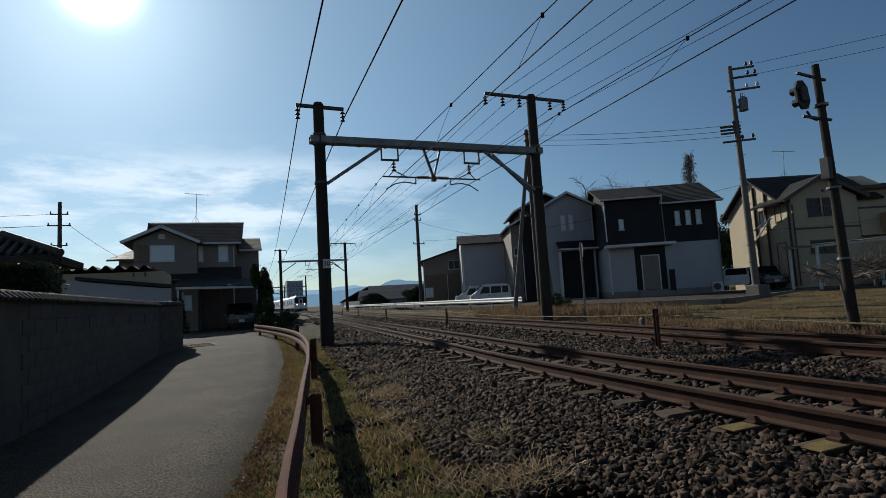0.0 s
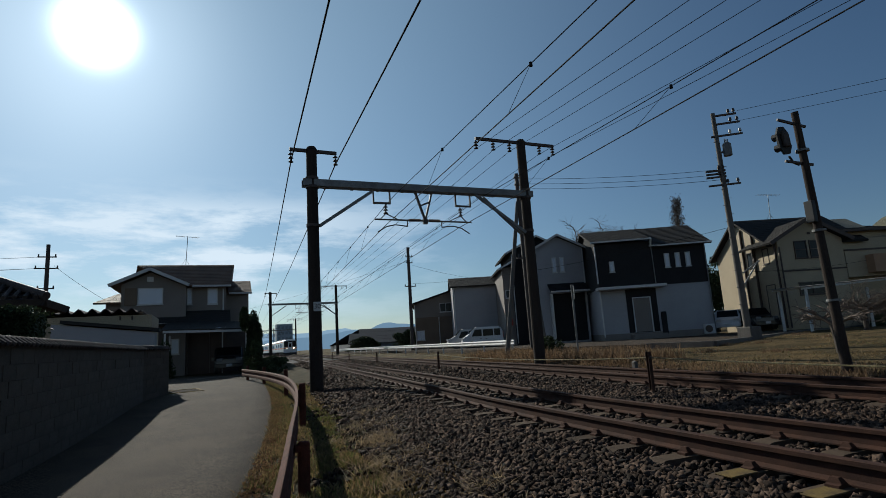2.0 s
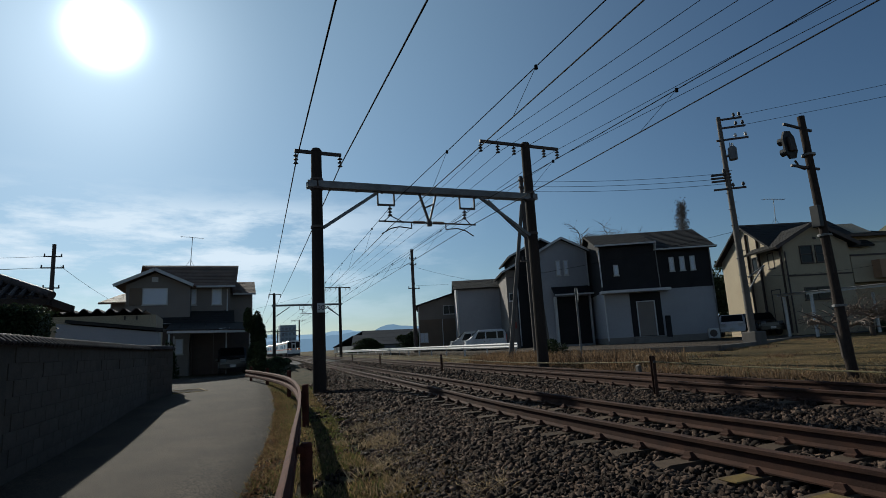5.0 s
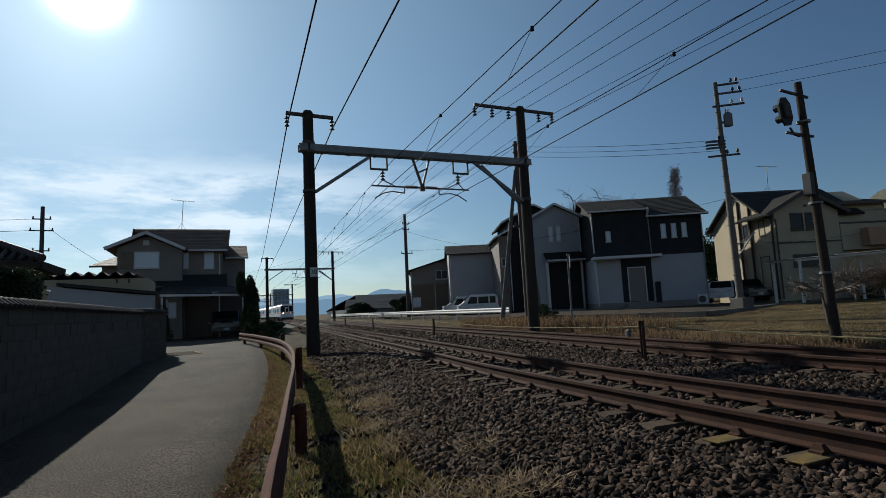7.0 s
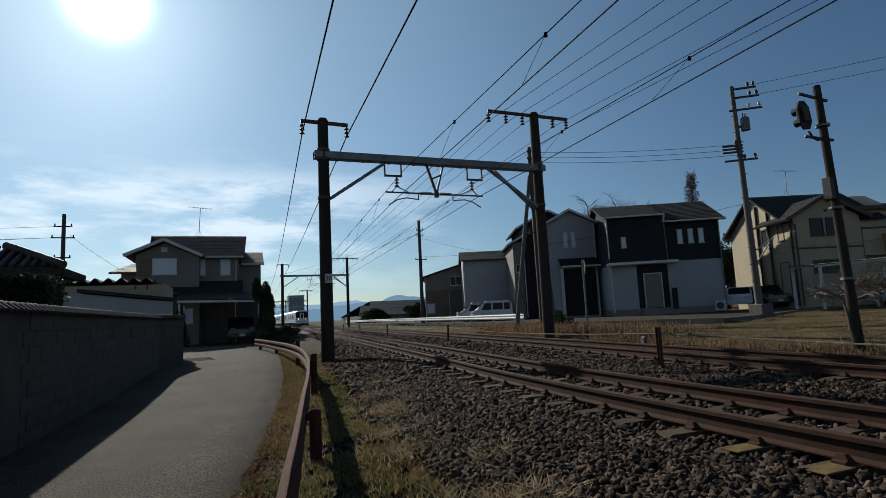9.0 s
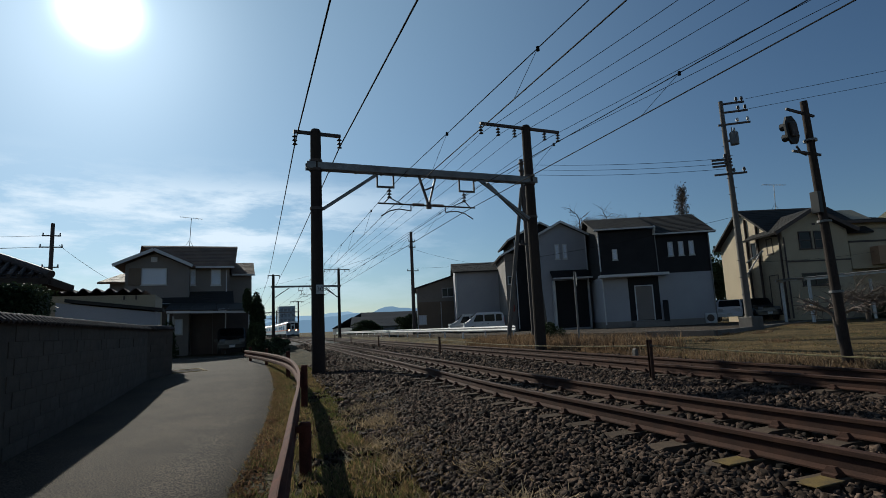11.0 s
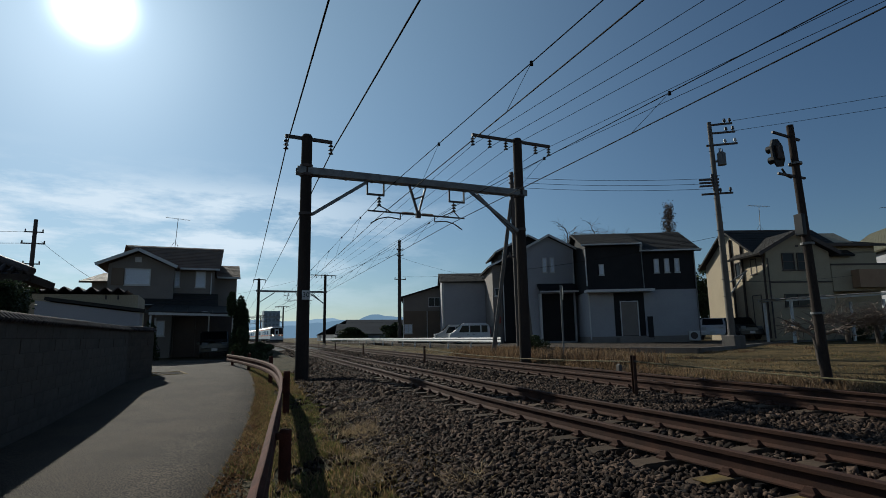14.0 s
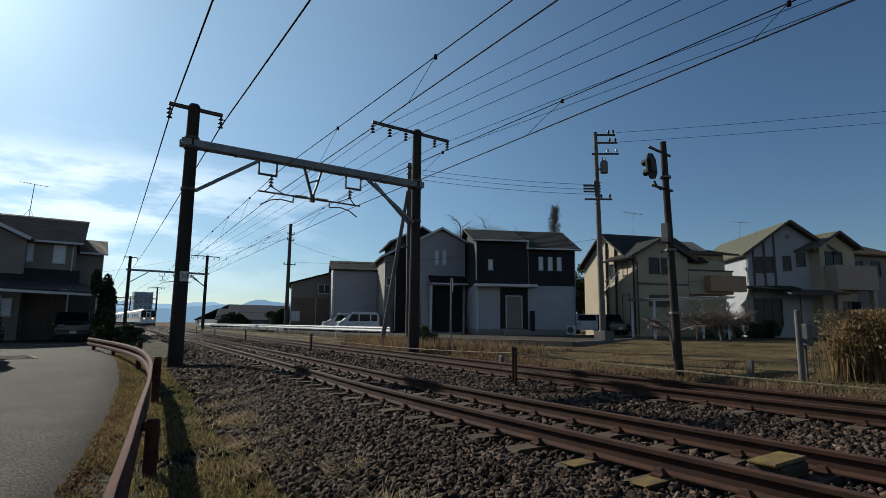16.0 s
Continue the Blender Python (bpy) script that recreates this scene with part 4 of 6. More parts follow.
def timbered_house():
    h = House("white house with dark timber strips and mossy roof", 38.4, 37, 0.75, pivot=(38.4, 37, 0), extra=-19)
    b = 0.5
    h.gable("front_wall", [(35.0, b), (41.5, b), (41.5, 7.75), (38.4, 9.95), (35.0, 7.55)], 37, 50, WHITEWALL, "white gabled wall")
    h.slab("roof", [(34.55, 36.4, 7.38), (34.55, 50.4, 7.38), (38.4, 50.4, 10.25), (38.4, 36.4, 10.25)], ROOFGREEN, "moss green tiled roof", rows=20)
    h.slab("roof", [(42.0, 36.4, 7.5), (42.0, 50.4, 7.5), (38.4, 50.4, 10.25), (38.4, 36.4, 10.25)], ROOFGREEN, rows=20)
    h.trim((34.55, 36.36, 7.3), (38.4, 36.36, 10.17), DARKTRIM, 0.07, 0.22)
    h.trim((42.0, 36.36, 7.42), (38.4, 36.36, 10.17), DARKTRIM, 0.07, 0.22)
    for s, zt in ((35.58, 7.85), (36.44, 8.5), (37.25, 9.1)):
        h.trim((s, 36.97, 4.8), (s, 36.97, zt), DARKTRIM, 0.16, 0.06, "timber_strip", label="dark timber strip")
    for s0, s1, z0, z1 in ((35.7, 36.34, 5.95, 7.27), (36.54, 37.15, 5.97, 7.27), (37.9, 38.53, 6.12, 7.33), (38.97, 39.66, 6.5, 7.53)):
        h.window(s0, s1, z0, z1, 37, DARKTRIM)
    h.window(35.4, 37.6, 1.5, 3.8, 37, DARKTRIM, mid=2)
    h.box("gable_vent", (38.25, 36.93, 8.75), (38.55, 36.99, 9.1), GREYWALL)
    h.slab("terrace_roof", [(34.6, 35.4, 4.5), (38.4, 35.4, 4.5), (38.4, 36.98, 4.85), (34.6, 36.98, 4.85)], ROOFDARK, "dark terrace roof", rows=4)
    for s in (34.75, 38.25):
        h.pipe((s, 35.5, 4.5), (s, 35.5, 0.6), DARKTRIM, 0.05, "terrace_post")
    h.slab("canopy", [(37.1, 34.2, 4.05), (41.2, 34.2, 4.05), (41.2, 36.4, 4.5), (37.1, 36.4, 4.5)], DARKTRIM, "dark carport canopy", rows=4)
    h.pipe((40.3, 34.4, 4.05), (40.3, 34.4, 0.6), DARKTRIM, 0.07, "canopy_post")
    h.pipe((35.06, 36.9, 7.3), (35.06, 36.9, 0.8), WHITETRIM, 0.045)
    h.antenna(37.2, 43, 9.4)
    k = House("cream neighbouring house with gable and balcony", 42, 35.5, 0.75)
    k.gable("front_wall", [(39.9, b), (43.4, b), (43.4, 7.9), (41.5, 8.95), (39.9, 8.05)], 35.5, 43, CREAM, "cream gabled wall")
    k.slab("roof", [(38.75, 35.0, 7.72), (38.75, 43.3, 7.72), (41.5, 43.3, 9.28), (41.5, 35.0, 9.28)], ROOFGREEN)
    k.slab("roof", [(43.8, 35.0, 7.9), (43.8, 43.3, 7.9), (41.5, 43.3, 9.28), (41.5, 35.0, 9.28)], ROOFGREEN)
    k.trim((38.75, 34.96, 7.64), (41.5, 34.96, 9.2), DARKTRIM, 0.07, 0.2)
    k.trim((43.8, 34.96, 7.82), (41.5, 34.96, 9.2), DARKTRIM, 0.07, 0.2)
    k.window(40.4, 42.1, 6.45, 7.6, 35.5, DARKTRIM, mid=1)
    k.box("balcony", (40.2, 34.4, 4.45), (44.3, 35.49, 6.4), PINKWALL, "pinkish beige balcony parapet")
    for s in (40.4, 44.0):
        k.box("balcony_pillar", (s - 0.2, 34.5, 0.5), (s + 0.2, 34.9, 4.44), PINKWALL)
    k.window(41.2, 43.6, 1.4, 3.6, 35.5, DARKTRIM, mid=1)
    k.box("wing_wall", (43.41, 36.5, b), (49.0, 43, 7.7), GREYWALL)
    k.slab("roof", [(43.5, 36.0, 7.65), (49.5, 36.0, 7.65), (49.5, 39.7, 9.0), (43.5, 39.7, 9.0)], ROOFBROWN)
    k.slab("roof", [(43.5, 43.4, 7.65), (49.5, 43.4, 7.65), (49.5, 39.7, 9.0), (43.5, 39.7, 9.0)], ROOFBROWN)
    k.window(44.6, 45.4, 5.9, 7.1, 36.5, DARKTRIM)
    k.window(46.4, 47.3, 5.9, 7.1, 36.5, DARKTRIM)
    far = House("small tiled house far behind the street", 23, 58, 0.8)
    far.box("wall", (21.5, 58, 0.6), (29, 64, 5.6), CREAM)
    far.slab("roof", [(21.1, 57.4, 5.5), (29.4, 57.4, 5.5), (28.0, 61, 7.2), (22.5, 61, 7.2)], ROOFBROWN)
    far.window(22.2, 23.6, 3.6, 4.8, 58, DARKTRIM, mid=1)


REDBOARD = mat("faded_red_board", (0.30, 0.06, 0.04), 0.7, (0.22, 0.05, 0.04), 3, 0.4, 40, 0.1, 0.002)
PINKWALL = mat("pinkish_beige_render", (0.36, 0.26, 0.20), 0.85, (0.30, 0.22, 0.17), 0.8, 0.4, 60, 0.3, 0.004)
BROWNWALL_WARM = mat("warm_brown_panel", (0.36, 0.22, 0.13), 0.7, (0.28, 0.17, 0.10), 1.5, 0.4, 50, 0.2, 0.003)
dark_house(); grey_house(); white_house(); cream_house(); timbered_house()


def left_house():
    h = House("grey-beige two-storey house with brown roof and carport", -1.7, 40, 0.0, 0, "houses by the lane")
    h.gable("gabled_wall", [(-5.5, 0), (-1.75, 0), (-1.75, 6.05), (-3.85, 6.98), (-5.5, 6.2)], 40, 48, GREYWALL, "grey-beige rendered gable wall")
    h.box("wing_wall", (-1.75, 40.9, 0), (0.75, 48, 6.1), GREYWALL, "grey-beige wing wall")
    h.box("annex_wall", (0.75, 42.5, 0), (2.3, 48, 5.75), GREYWALL)
    h.slab("roof", [(-6.15, 39.4, 6.15), (-6.15, 44, 6.15), (-3.85, 44, 7.2), (-3.85, 39.4, 7.2)], ROOFBROWN, "brown tiled roof")
    h.slab("roof", [(-1.55, 39.4, 6.12), (-1.55, 44, 6.12), (-3.85, 44, 7.2), (-3.85, 39.4, 7.2)], ROOFBROWN)
    h.slab("roof", [(-2.2, 40.3, 6.12), (1.0, 40.3, 6.12), (1.35, 43.6, 8.0), (-5.05, 43.6, 8.0)], ROOFBROWN)
    h.slab("roof", [(-6.0, 48.3, 6.1), (1.2, 48.3, 6.1), (1.35, 43.6, 8.0), (-5.05, 43.6, 8.0)], ROOFBROWN)
    h.slab("roof", [(0.9, 42.0, 5.75), (2.5, 42.0, 5.75), (2.6, 45.5, 7.0), (0.9, 45.5, 7.0)], ROOFBROWN)
    h.slab("roof", [(0.9, 48.4, 5.75), (2.5, 48.4, 5.75), (2.6, 45.5, 7.0), (0.9, 45.5, 7.0)], ROOFBROWN)
    h.trim((-6.15, 39.36, 6.08), (-3.85, 39.36, 7.12), WHITETRIM, 0.06, 0.2, label="pale bargeboard")
    h.trim((-1.55, 39.36, 6.05), (-3.85, 39.36, 7.12), WHITETRIM, 0.06, 0.2)
    h.trim((-1.4, 40.25, 6.06), (1.05, 40.25, 6.06), WHITETRIM, 0.1, 0.12, "gutter")
    h.trim((0.95, 41.95, 5.7), (2.5, 41.95, 5.7), WHITETRIM, 0.1, 0.12, "gutter")
    h.window(-4.57, -3.1, 4.87, 5.95, 40, WHITETRIM, BLIND, label="window with white roller shutter down")
    h.box("shutter_box", (-5.3, 39.9, 4.85), (-4.62, 39.98, 5.95), BROWNWALL)
    h.box("gable_vent", (-4.05, 39.93, 6.36), (-3.68, 40.0, 6.68), WHITETRIM, "small louvred gable vent")
    h.window(-1.74, -1.4, 4.88, 5.98, 40.9, WHITETRIM, BLIND)
    h.window(-0.45, 0.2, 4.86, 5.98, 40.9, WHITETRIM, BLIND)
    h.slab("lower_roof", [(-3.7, 39.0, 3.5), (1.0, 39.0, 3.5), (1.0, 40.85, 4.45), (-3.7, 40.85, 4.45)], ROOFDARK, "dark lower roof over the entrance", rows=6)
    h.pipe((0.55, 40.8, 5.9), (0.55, 40.8, 3.6), WHITETRIM)
    h.pipe((0.5, 39.2, 3.5), (0.5, 39.3, 0.2), WHITETRIM)
    h.window(-2.6, -2.1, 1.6, 2.6, 40.0, WHITETRIM, BLIND)
    h.box("entrance_panel", (-1.6, 40.82, 0.1), (-0.3, 40.88, 2.9), DARKTRIM, "flat dark brown panel at the entrance")
    h.antenna(-1.95, 43.6, 8.0, 2.1)
    # Dark brown cladding whose colour also carries the deep shade by the carport.
    h.box("shade_cladding", (-5.5, 39.9, 0.0), (-2.7, 39.98, 3.45), DARKTRIM, "dark brown lower cladding, carport shade painted in")
    h.box("shade_cladding", (-0.28, 40.8, 0.0), (0.75, 40.88, 3.45), DARKTRIM)
    h.box("shade_cladding", (0.77, 42.4, 0.0), (2.3, 42.48, 3.6), DARKTRIM)
    # low side wing with glazed tiles
    h.box("side_wing", (-6.8, 43, 0), (-5.5, 50, 5.3), GREYWALL)
    h.slab("side_roof", [(-7.45, 42.4, 5.3), (-5.4, 42.4, 5.3), (-5.4, 46, 6.25), (-6.5, 46, 6.25)], ROOFBROWN, "brown tile side roof")
    c = thing("carport", pose(-0.4, 36.8, 0), "open carport with thin white frame and sheet roof", "carport")
    for x in (-2.2, 2.35):
        for y in (-1.6, 2.2):
            bm = B()
            box(bm, (x - 0.05, y - 0.05, 0), (x + 0.05, y + 0.05, 2.75))
            part("post", bm, WHITETRIM, c)
    for p0, p1 in (((-2.3, -1.7, 2.86), (2.45, -1.7, 2.74)), ((-3.2, 2.4, 3.55), (1.4, 2.4, 3.45)), ((0.5, -1.6, 2.9), (2.45, 2.3, 3.3))):
        bm = B()
        bar(bm, p0, p1, 0.1, 0.13)
        part("beam", bm, WHITETRIM, c, "thin white carport beam")
    for k in range(7):
        x = -2.05 + 4.1 * k / 6
        bm = B()
        bar(bm, (x, -1.75, 2.97 - 0.1 * k / 6), (x, 2.6, 3.62 - 0.1 * k / 6), 0.67, 0.03)
        part("roof_sheet", bm, ROOFDARK, c)
    bm = B()
    tube(bm, (2.55, -1.9, 0), (2.55, -1.9, 3.7), 0.05, 0.045, 10)
    part("service_pole", bm, WHITETRIM, c, "thin pale service pole")


left_house()


def shed():
    s = thing("garden_shed", pose(-3.5, 20.9, 0.0), "cream storage shed with corrugated roof behind the wall", "shed")
    bm = B()
    box(bm, (-2.3, 0, 0), (1.55, 2.5, 2.86)); part("wall", bm, CREAM, s, "cream shed wall")
    bm = B()
    n, A = 84, []
    for k in range(n + 1):
        A.append((-2.45 + 3.7 * k / n, 3.0 + 0.07 * math.sin(k / n * math.pi * 2 * 10)))
    prism(bm, [(x, z + 0.018) for x, z in A] + [(x, z - 0.018) for x, z in A[::-1]], -0.25, 2.7)
    part("corrugated_roof", bm, KAWARA, s, "wavy dark corrugated roof")
    bm = B()
    bar(bm, (-0.85, -0.45, 2.66), (1.85, -0.45, 2.3), 0.95, 0.1); part("lean_to_roof", bm, ROOFDARK, s, "dark flat lean-to roof")
    bm = B()
    prism(bm, [(-1.1, 0), (1.72, 0), (1.72, 2.22), (-1.1, 2.6)], -0.8, -0.05); part("lean_to_wall", bm, WHITEWALL, s)
    for x in (0.6, 0.95):
        bm = B()
        box(bm, (x, -0.03, 2.7), (x + 0.05, -0.003, 2.84)); part("batten", bm, DARKTRIM, s)
    t = House("old outbuilding with a glazed clay tile roof", -5.5, 12.6, 0, 0, "houses by the lane")
    t.box("wall", (-9.0, 12.3, 0), (-3.3, 13.5, 2.5), GREYWALL)
    sl = t.slab("tile_roof", [(-10.0, 12.0, 2.55), (-2.84, 12.0, 2.55), (-4.0, 12.9, 3.03), (-10.0, 12.9, 3.03)], KAWARA, "shiny grey clay tile roof", rows=8)
    t.slab("tile_roof", [(-2.84, 13.8, 2.55), (-2.84, 12.0, 2.55), (-4.0, 12.9, 3.03), (-4.0, 12.95, 3.03)], KAWARA, rows=8)
    t.slab("tile_roof", [(-10.0, 13.8, 2.55), (-2.84, 13.8, 2.55), (-4.0, 12.9, 3.03), (-10.0, 12.9, 3.03)], KAWARA, rows=8)
    for k in range(34):
        x = -3.0 - k * 0.16
        f = min((-2.84 - x) / 1.16, 1.0)
        bm = B()
        tube(bm, Vector((x, 11.98, 2.6)) - t.o, Vector((x, 12.0 + 0.9 * f, 2.6 + 0.48 * f)) - t.o, 0.04, 0.04, 7)
        part("tile_roll", bm, KAWARA, sl)
    bm = B(); tube(bm, Vector((-2.84, 12.0, 2.62)) - t.o, Vector((-4.0, 12.9, 3.1)) - t.o, 0.08, 0.08, 10); part("hip_ridge", bm, KAWARA, sl)


shed()
build_block_wall()

# ---- poles, signal, vehicles, street things ----
GREYMETAL = mat("grey_painted_metal", (0.15, 0.155, 0.16), 0.6, (0.1, 0.1, 0.105), 5, 0.4, 60, 0.1, 0.002)
def utility_pole():
    p = thing("utility_pole", pose(21.95, 17.6, 0.55), "grey concrete utility pole with transformer and crossarms", "utility pole")
    bm = B()
    tube(bm, (0, 0, -0.3), (-0.17, 0, 10.65), 0.165, 0.095, 18); part("pole", bm, CONCRETE, p)
    bm = B()
    box(bm, (-0.35, -0.4, -0.1), (0.35, 0.3, 0.6), bevel=0.03); part("footing", bm, CONCRETE, p, "square concrete footing")
    m = pose(0, 0, 0, 0, 0, -40)
    for z, a, b in ((10.5, -0.1, 0.85), (10.08, -0.12, 0.95), (9.5, -0.35, 1.0), (7.85, -0.8, 0.05), (7.7, -0.8, 0.05), (7.55, -0.8, 0.05), (7.15, -0.75, 0.6)):
        bm = B()
        bar(bm, m @ Vector((a, -0.14, z)), m @ Vector((b, -0.14, z - 0.02)), 0.08, 0.08)
        arm = part("crossarm", bm, DARKPOLE, p)
        for q in ((b - 0.1), (a + b) / 2 + 0.15):
            bm = B()
            c = m @ Vector((q, -0.14, z))
            tube(bm, c, c + Vector((0, 0, 0.1)), 0.03, 0.03, 8); tube(bm, c + Vector((0, 0, 0.1)), c + Vector((0, 0, 0.24)), 0.075, 0.05, 10)
            part("insulator", bm, WHITETRIM if z == 9.5 else PORCELAIN, arm)
    bm = B()
    c = m @ Vector((0.26, -0.12, 8.5))
    tube(bm, c, c + Vector((0, 0, 0.56)), 0.19, 0.19, 18); tube(bm, c + Vector((0, 0, 0.56)), c + Vector((0, 0, 0.64)), 0.19, 0.1, 18)
    for k in range(3):
        tube(bm, c + Vector((0.1 * k - 0.1, 0, 0.6)), c + Vector((0.1 * k - 0.1, 0, 0.82)), 0.03, 0.02, 7)
    part("transformer", bm, GREYMETAL, p, "grey cylindrical transformer")
    bm = B()
    bar(bm, m @ Vector((-0.1, -0.1, 8.7)), m @ Vector((0.3, -0.1, 8.7)), 0.06, 0.08); part("bracket", bm, DARKPOLE, p)
    for z in (7.3, 7.55, 7.8):
        bm = B()
        c = m @ Vector((-0.18, -0.1, z))
        tube(bm, c, c + Vector((0, 0, 0.16)), 0.05, 0.05, 8); part("spool_insulator", bm, PORCELAIN, p)
    bm = B()
    for k in range(22):
        a = k % 2 * 180
        c = Vector((-0.1 * (1.6 + k * 0.38) / 10, 0, 1.6 + k * 0.38))
        tube(bm, c, c + Vector((0.3 if a else -0.3, 0, 0)), 0.012, seg=5)
    tagged(part("step_bolts", bm, GALV, p), kind="stuff")
    bm = B()
    bar(bm, (0.1, -0.1, 3.0), (0.75, -0.5, 3.5), 0.06, 0.06); bar(bm, (0.1, -0.1, 2.5), (0.7, -0.4, 3.4), 0.05, 0.05); part("stay_bracket", bm, GALV, p)
    tops = m @ Vector((0.9, -0.14, 10.6)) + Vector((21.95, 17.6, 0.55)), m @ Vector((0.95, -0.14, 10.1)) + Vector((21.95, 17.6, 0.55))
    for tp in tops:
        wire("service_wire", [tp, (tp.x + 22, tp.y - 34, tp.z - 0.2)], 0.013, WIRE, "thin black power wire from the utility pole", group="power wires", sag=0.012)
    for k, z in enumerate((7.95, 8.2, 8.45)):
        wire("service_wire", [(21.8, 17.6, z), (13.6, 22.3, z + 0.5)], 0.013, WIRE, "thin black power wire from the utility pole", group="power wires", sag=0.015)
    wire("service_wire", [(21.87, 17.6, 5.7), (16.0, 45.0, 6.5)], 0.011, WIRE, "thin black power wire from the utility pole", group="power wires", sag=0.02)
    wire("service_wire", [(21.9, 17.6, 3.6), (46, 24.0, 5.6)], 0.011, WIRE, "thin black power wire from the utility pole", group="power wires", sag=0.01)


def signal():
    s = thing("railway_signal", pose(10.25, 6.38, 0.42), "rail signal on a slightly leaning dark pole", "railway signal")
    top = Vector((-0.2, 0.0, 4.76))
    bm = B()
    tube(bm, (0, 0, -0.3), top, 0.09, 0.062, 18)
    pole = part("pole", bm, CONCRETE_DARK, s)
    for z in (1.25, 2.55, 4.1):
        bm = B()
        c = top * (z / 4.87)
        tube(bm, c - Vector((0, 0, 0.02)), c + Vector((0, 0, 0.02)), 0.115, 0.115, 16); part("band", bm, GALV, pole)
    bm = B()
    c = top * (2.9 / 4.87)
    box(bm, c + Vector((-0.17, -0.08, -0.2)), c + Vector((-0.07, 0.08, 0.2)), bevel=0.01); part("junction_box", bm, BLACK, s)
    for z in (4.62, 3.86):
        bm = B()
        c = top * (z / 4.87)
        bar(bm, c + Vector((-0.38, 0.1, 0.1 if z > 4 else 0.04)), c + Vector((0.16, -0.04, -0.04)), 0.04, 0.04); part("bracket", bm, DARKPOLE, s)
    # head: hooded two-lamp background plate facing along the track
    hc = top * (4.3 / 4.87) + Vector((-0.26, 0.14, 0.03))
    m = Matrix.Translation(hc) @ pose(0, 0, 0, 0, -8, -2) @ Matrix.Scale(0.66, 4)
    outline = [(-0.11, -0.40), (0.11, -0.40), (0.24, -0.2), (0.24, 0.2), (0.11, 0.40), (-0.11, 0.40), (-0.24, 0.2), (-0.24, -0.2)]
    bm = B()
    prism(bm, outline, -0.03, 0.03); bmesh.ops.transform(bm, matrix=m, verts=bm.verts[:])
    plate_ = part("background_plate", bm, BLACK, s, "black eight-sided backing plate")
    bm = B()
    box(bm, (-0.12, -0.12, -0.2), (0.12, -0.03, 0.22), bevel=0.02); bmesh.ops.transform(bm, matrix=m, verts=bm.verts[:])
    part("lamp_case", bm, DARKPOLE, plate_, "dark rear lamp case")
    for z in (-0.16, 0.16):
        bm = B()
        bmesh.ops.create_cone(bm, cap_ends=False, segments=16, radius1=0.09, radius2=0.11, depth=0.24, matrix=m @ pose(0, 0.14, z, -90))
        bmesh.ops.solidify(bm, geom=bm.faces[:], thickness=0.008)
        part("hood", bm, BLACK, plate_, "black lamp hood")
        bm = B()
        tube(bm, m @ Vector((0, 0.03, z)), m @ Vector((0, 0.045, z)), 0.085, seg=16); part("lens", bm, PANE, plate_)
    bm = B()
    a = hc + Vector((0.08, 0, -0.3))
    pts = [a, a + Vector((0.1, 0, -0.12)), a + Vector((0.24, 0, -0.15)), a + Vector((0.36, 0, -0.06)), a + Vector((0.42, 0, 0.05))]
    for p, q in zip(pts, pts[1:]):
        tube(bm, p, q, 0.02, seg=7)
    part("cable", bm, BLACK, s, "looped black cable")
    bm = B()
    tube(bm, (0.11, -0.02, 0), (0.02, 0.16, 3.6), 0.018, seg=6); part("conduit", bm, BLACK, s)


utility_pole(); signal()


def simple_pole(name, x, y, z0, z1, r, label, arms=(), material=None, lean=0.0):
    p = thing(name, pose(x, y, z0), label, "pole", "wooden and steel poles")
    bm = B()
    tube(bm, (0, 0, -0.3), (lean, 0, z1 - z0), r, r * 0.72, 14)
    part("pole", bm, material or DARKPOLE, p)
    for z, w in arms:
        bm = B()
        bar(bm, (-w + lean * z / 10, -r, z - z0), (w + lean * z / 10, -r, z - z0), 0.07, 0.08)
        a = part("crossarm", bm, DARKPOLE, p)
        for s in (-0.9, 0.9):
            bm = B()
            tube(bm, (s * w, -r, z - z0), (s * w, -r, z - z0 + 0.2), 0.05, 0.04, 8); part("insulator", bm, PORCELAIN, a)
    return p


simple_pole("telegraph_pole", 18.15, 52, 0.6, 11.0, 0.2, "slim dark pole with wires beside the houses", ((10.0, 0.35), (9.4, 0.35), (7.0, 0.6)))
simple_pole("telegraph_pole", -10.7, 45, 0.0, 9.7, 0.17, "dark utility pole behind the tiled roofs", ((8.8, 0.55), (8.0, 0.7), (6.6, 0.5)))
simple_pole("stay_pole", 13.7, 22.3, 0.4, 9.2, 0.14, "dark wooden pole behind the gantry mast", ((8.95, 0.25), (8.6, 0.25), (5.0, 0.5)), lean=-0.12)
st = thing("stay_strut", pose(12.6, 22.8, 0.4), "leaning wooden strut propping a pole", "strut")
bm = B(); tube(bm, (-0.1, 0, -0.3), (0.95, -0.45, 7.4), 0.11, 0.085, 12); part("strut", bm, CONCRETE, st)
st = thing("stay_strut", pose(14.35, 22.3, 0.4), "leaning wooden strut propping a pole", "strut")
bm = B(); tube(bm, (0.1, 0, -0.3), (-0.6, 0, 7.2), 0.09, 0.07, 12); part("strut", bm, CONCRETE, st)
wire("service_wire", [(18.1, 52, 9.6), (-10, 140, 9.0)], 0.014, WIRE, "thin black power wire from a pole", group="power wires", sag=0.01)
wire("service_wire", [(18.1, 52, 9.3), (26.0, 44, 6.3)], 0.012, WIRE, "thin black power wire from a pole", group="power wires", sag=0.03)
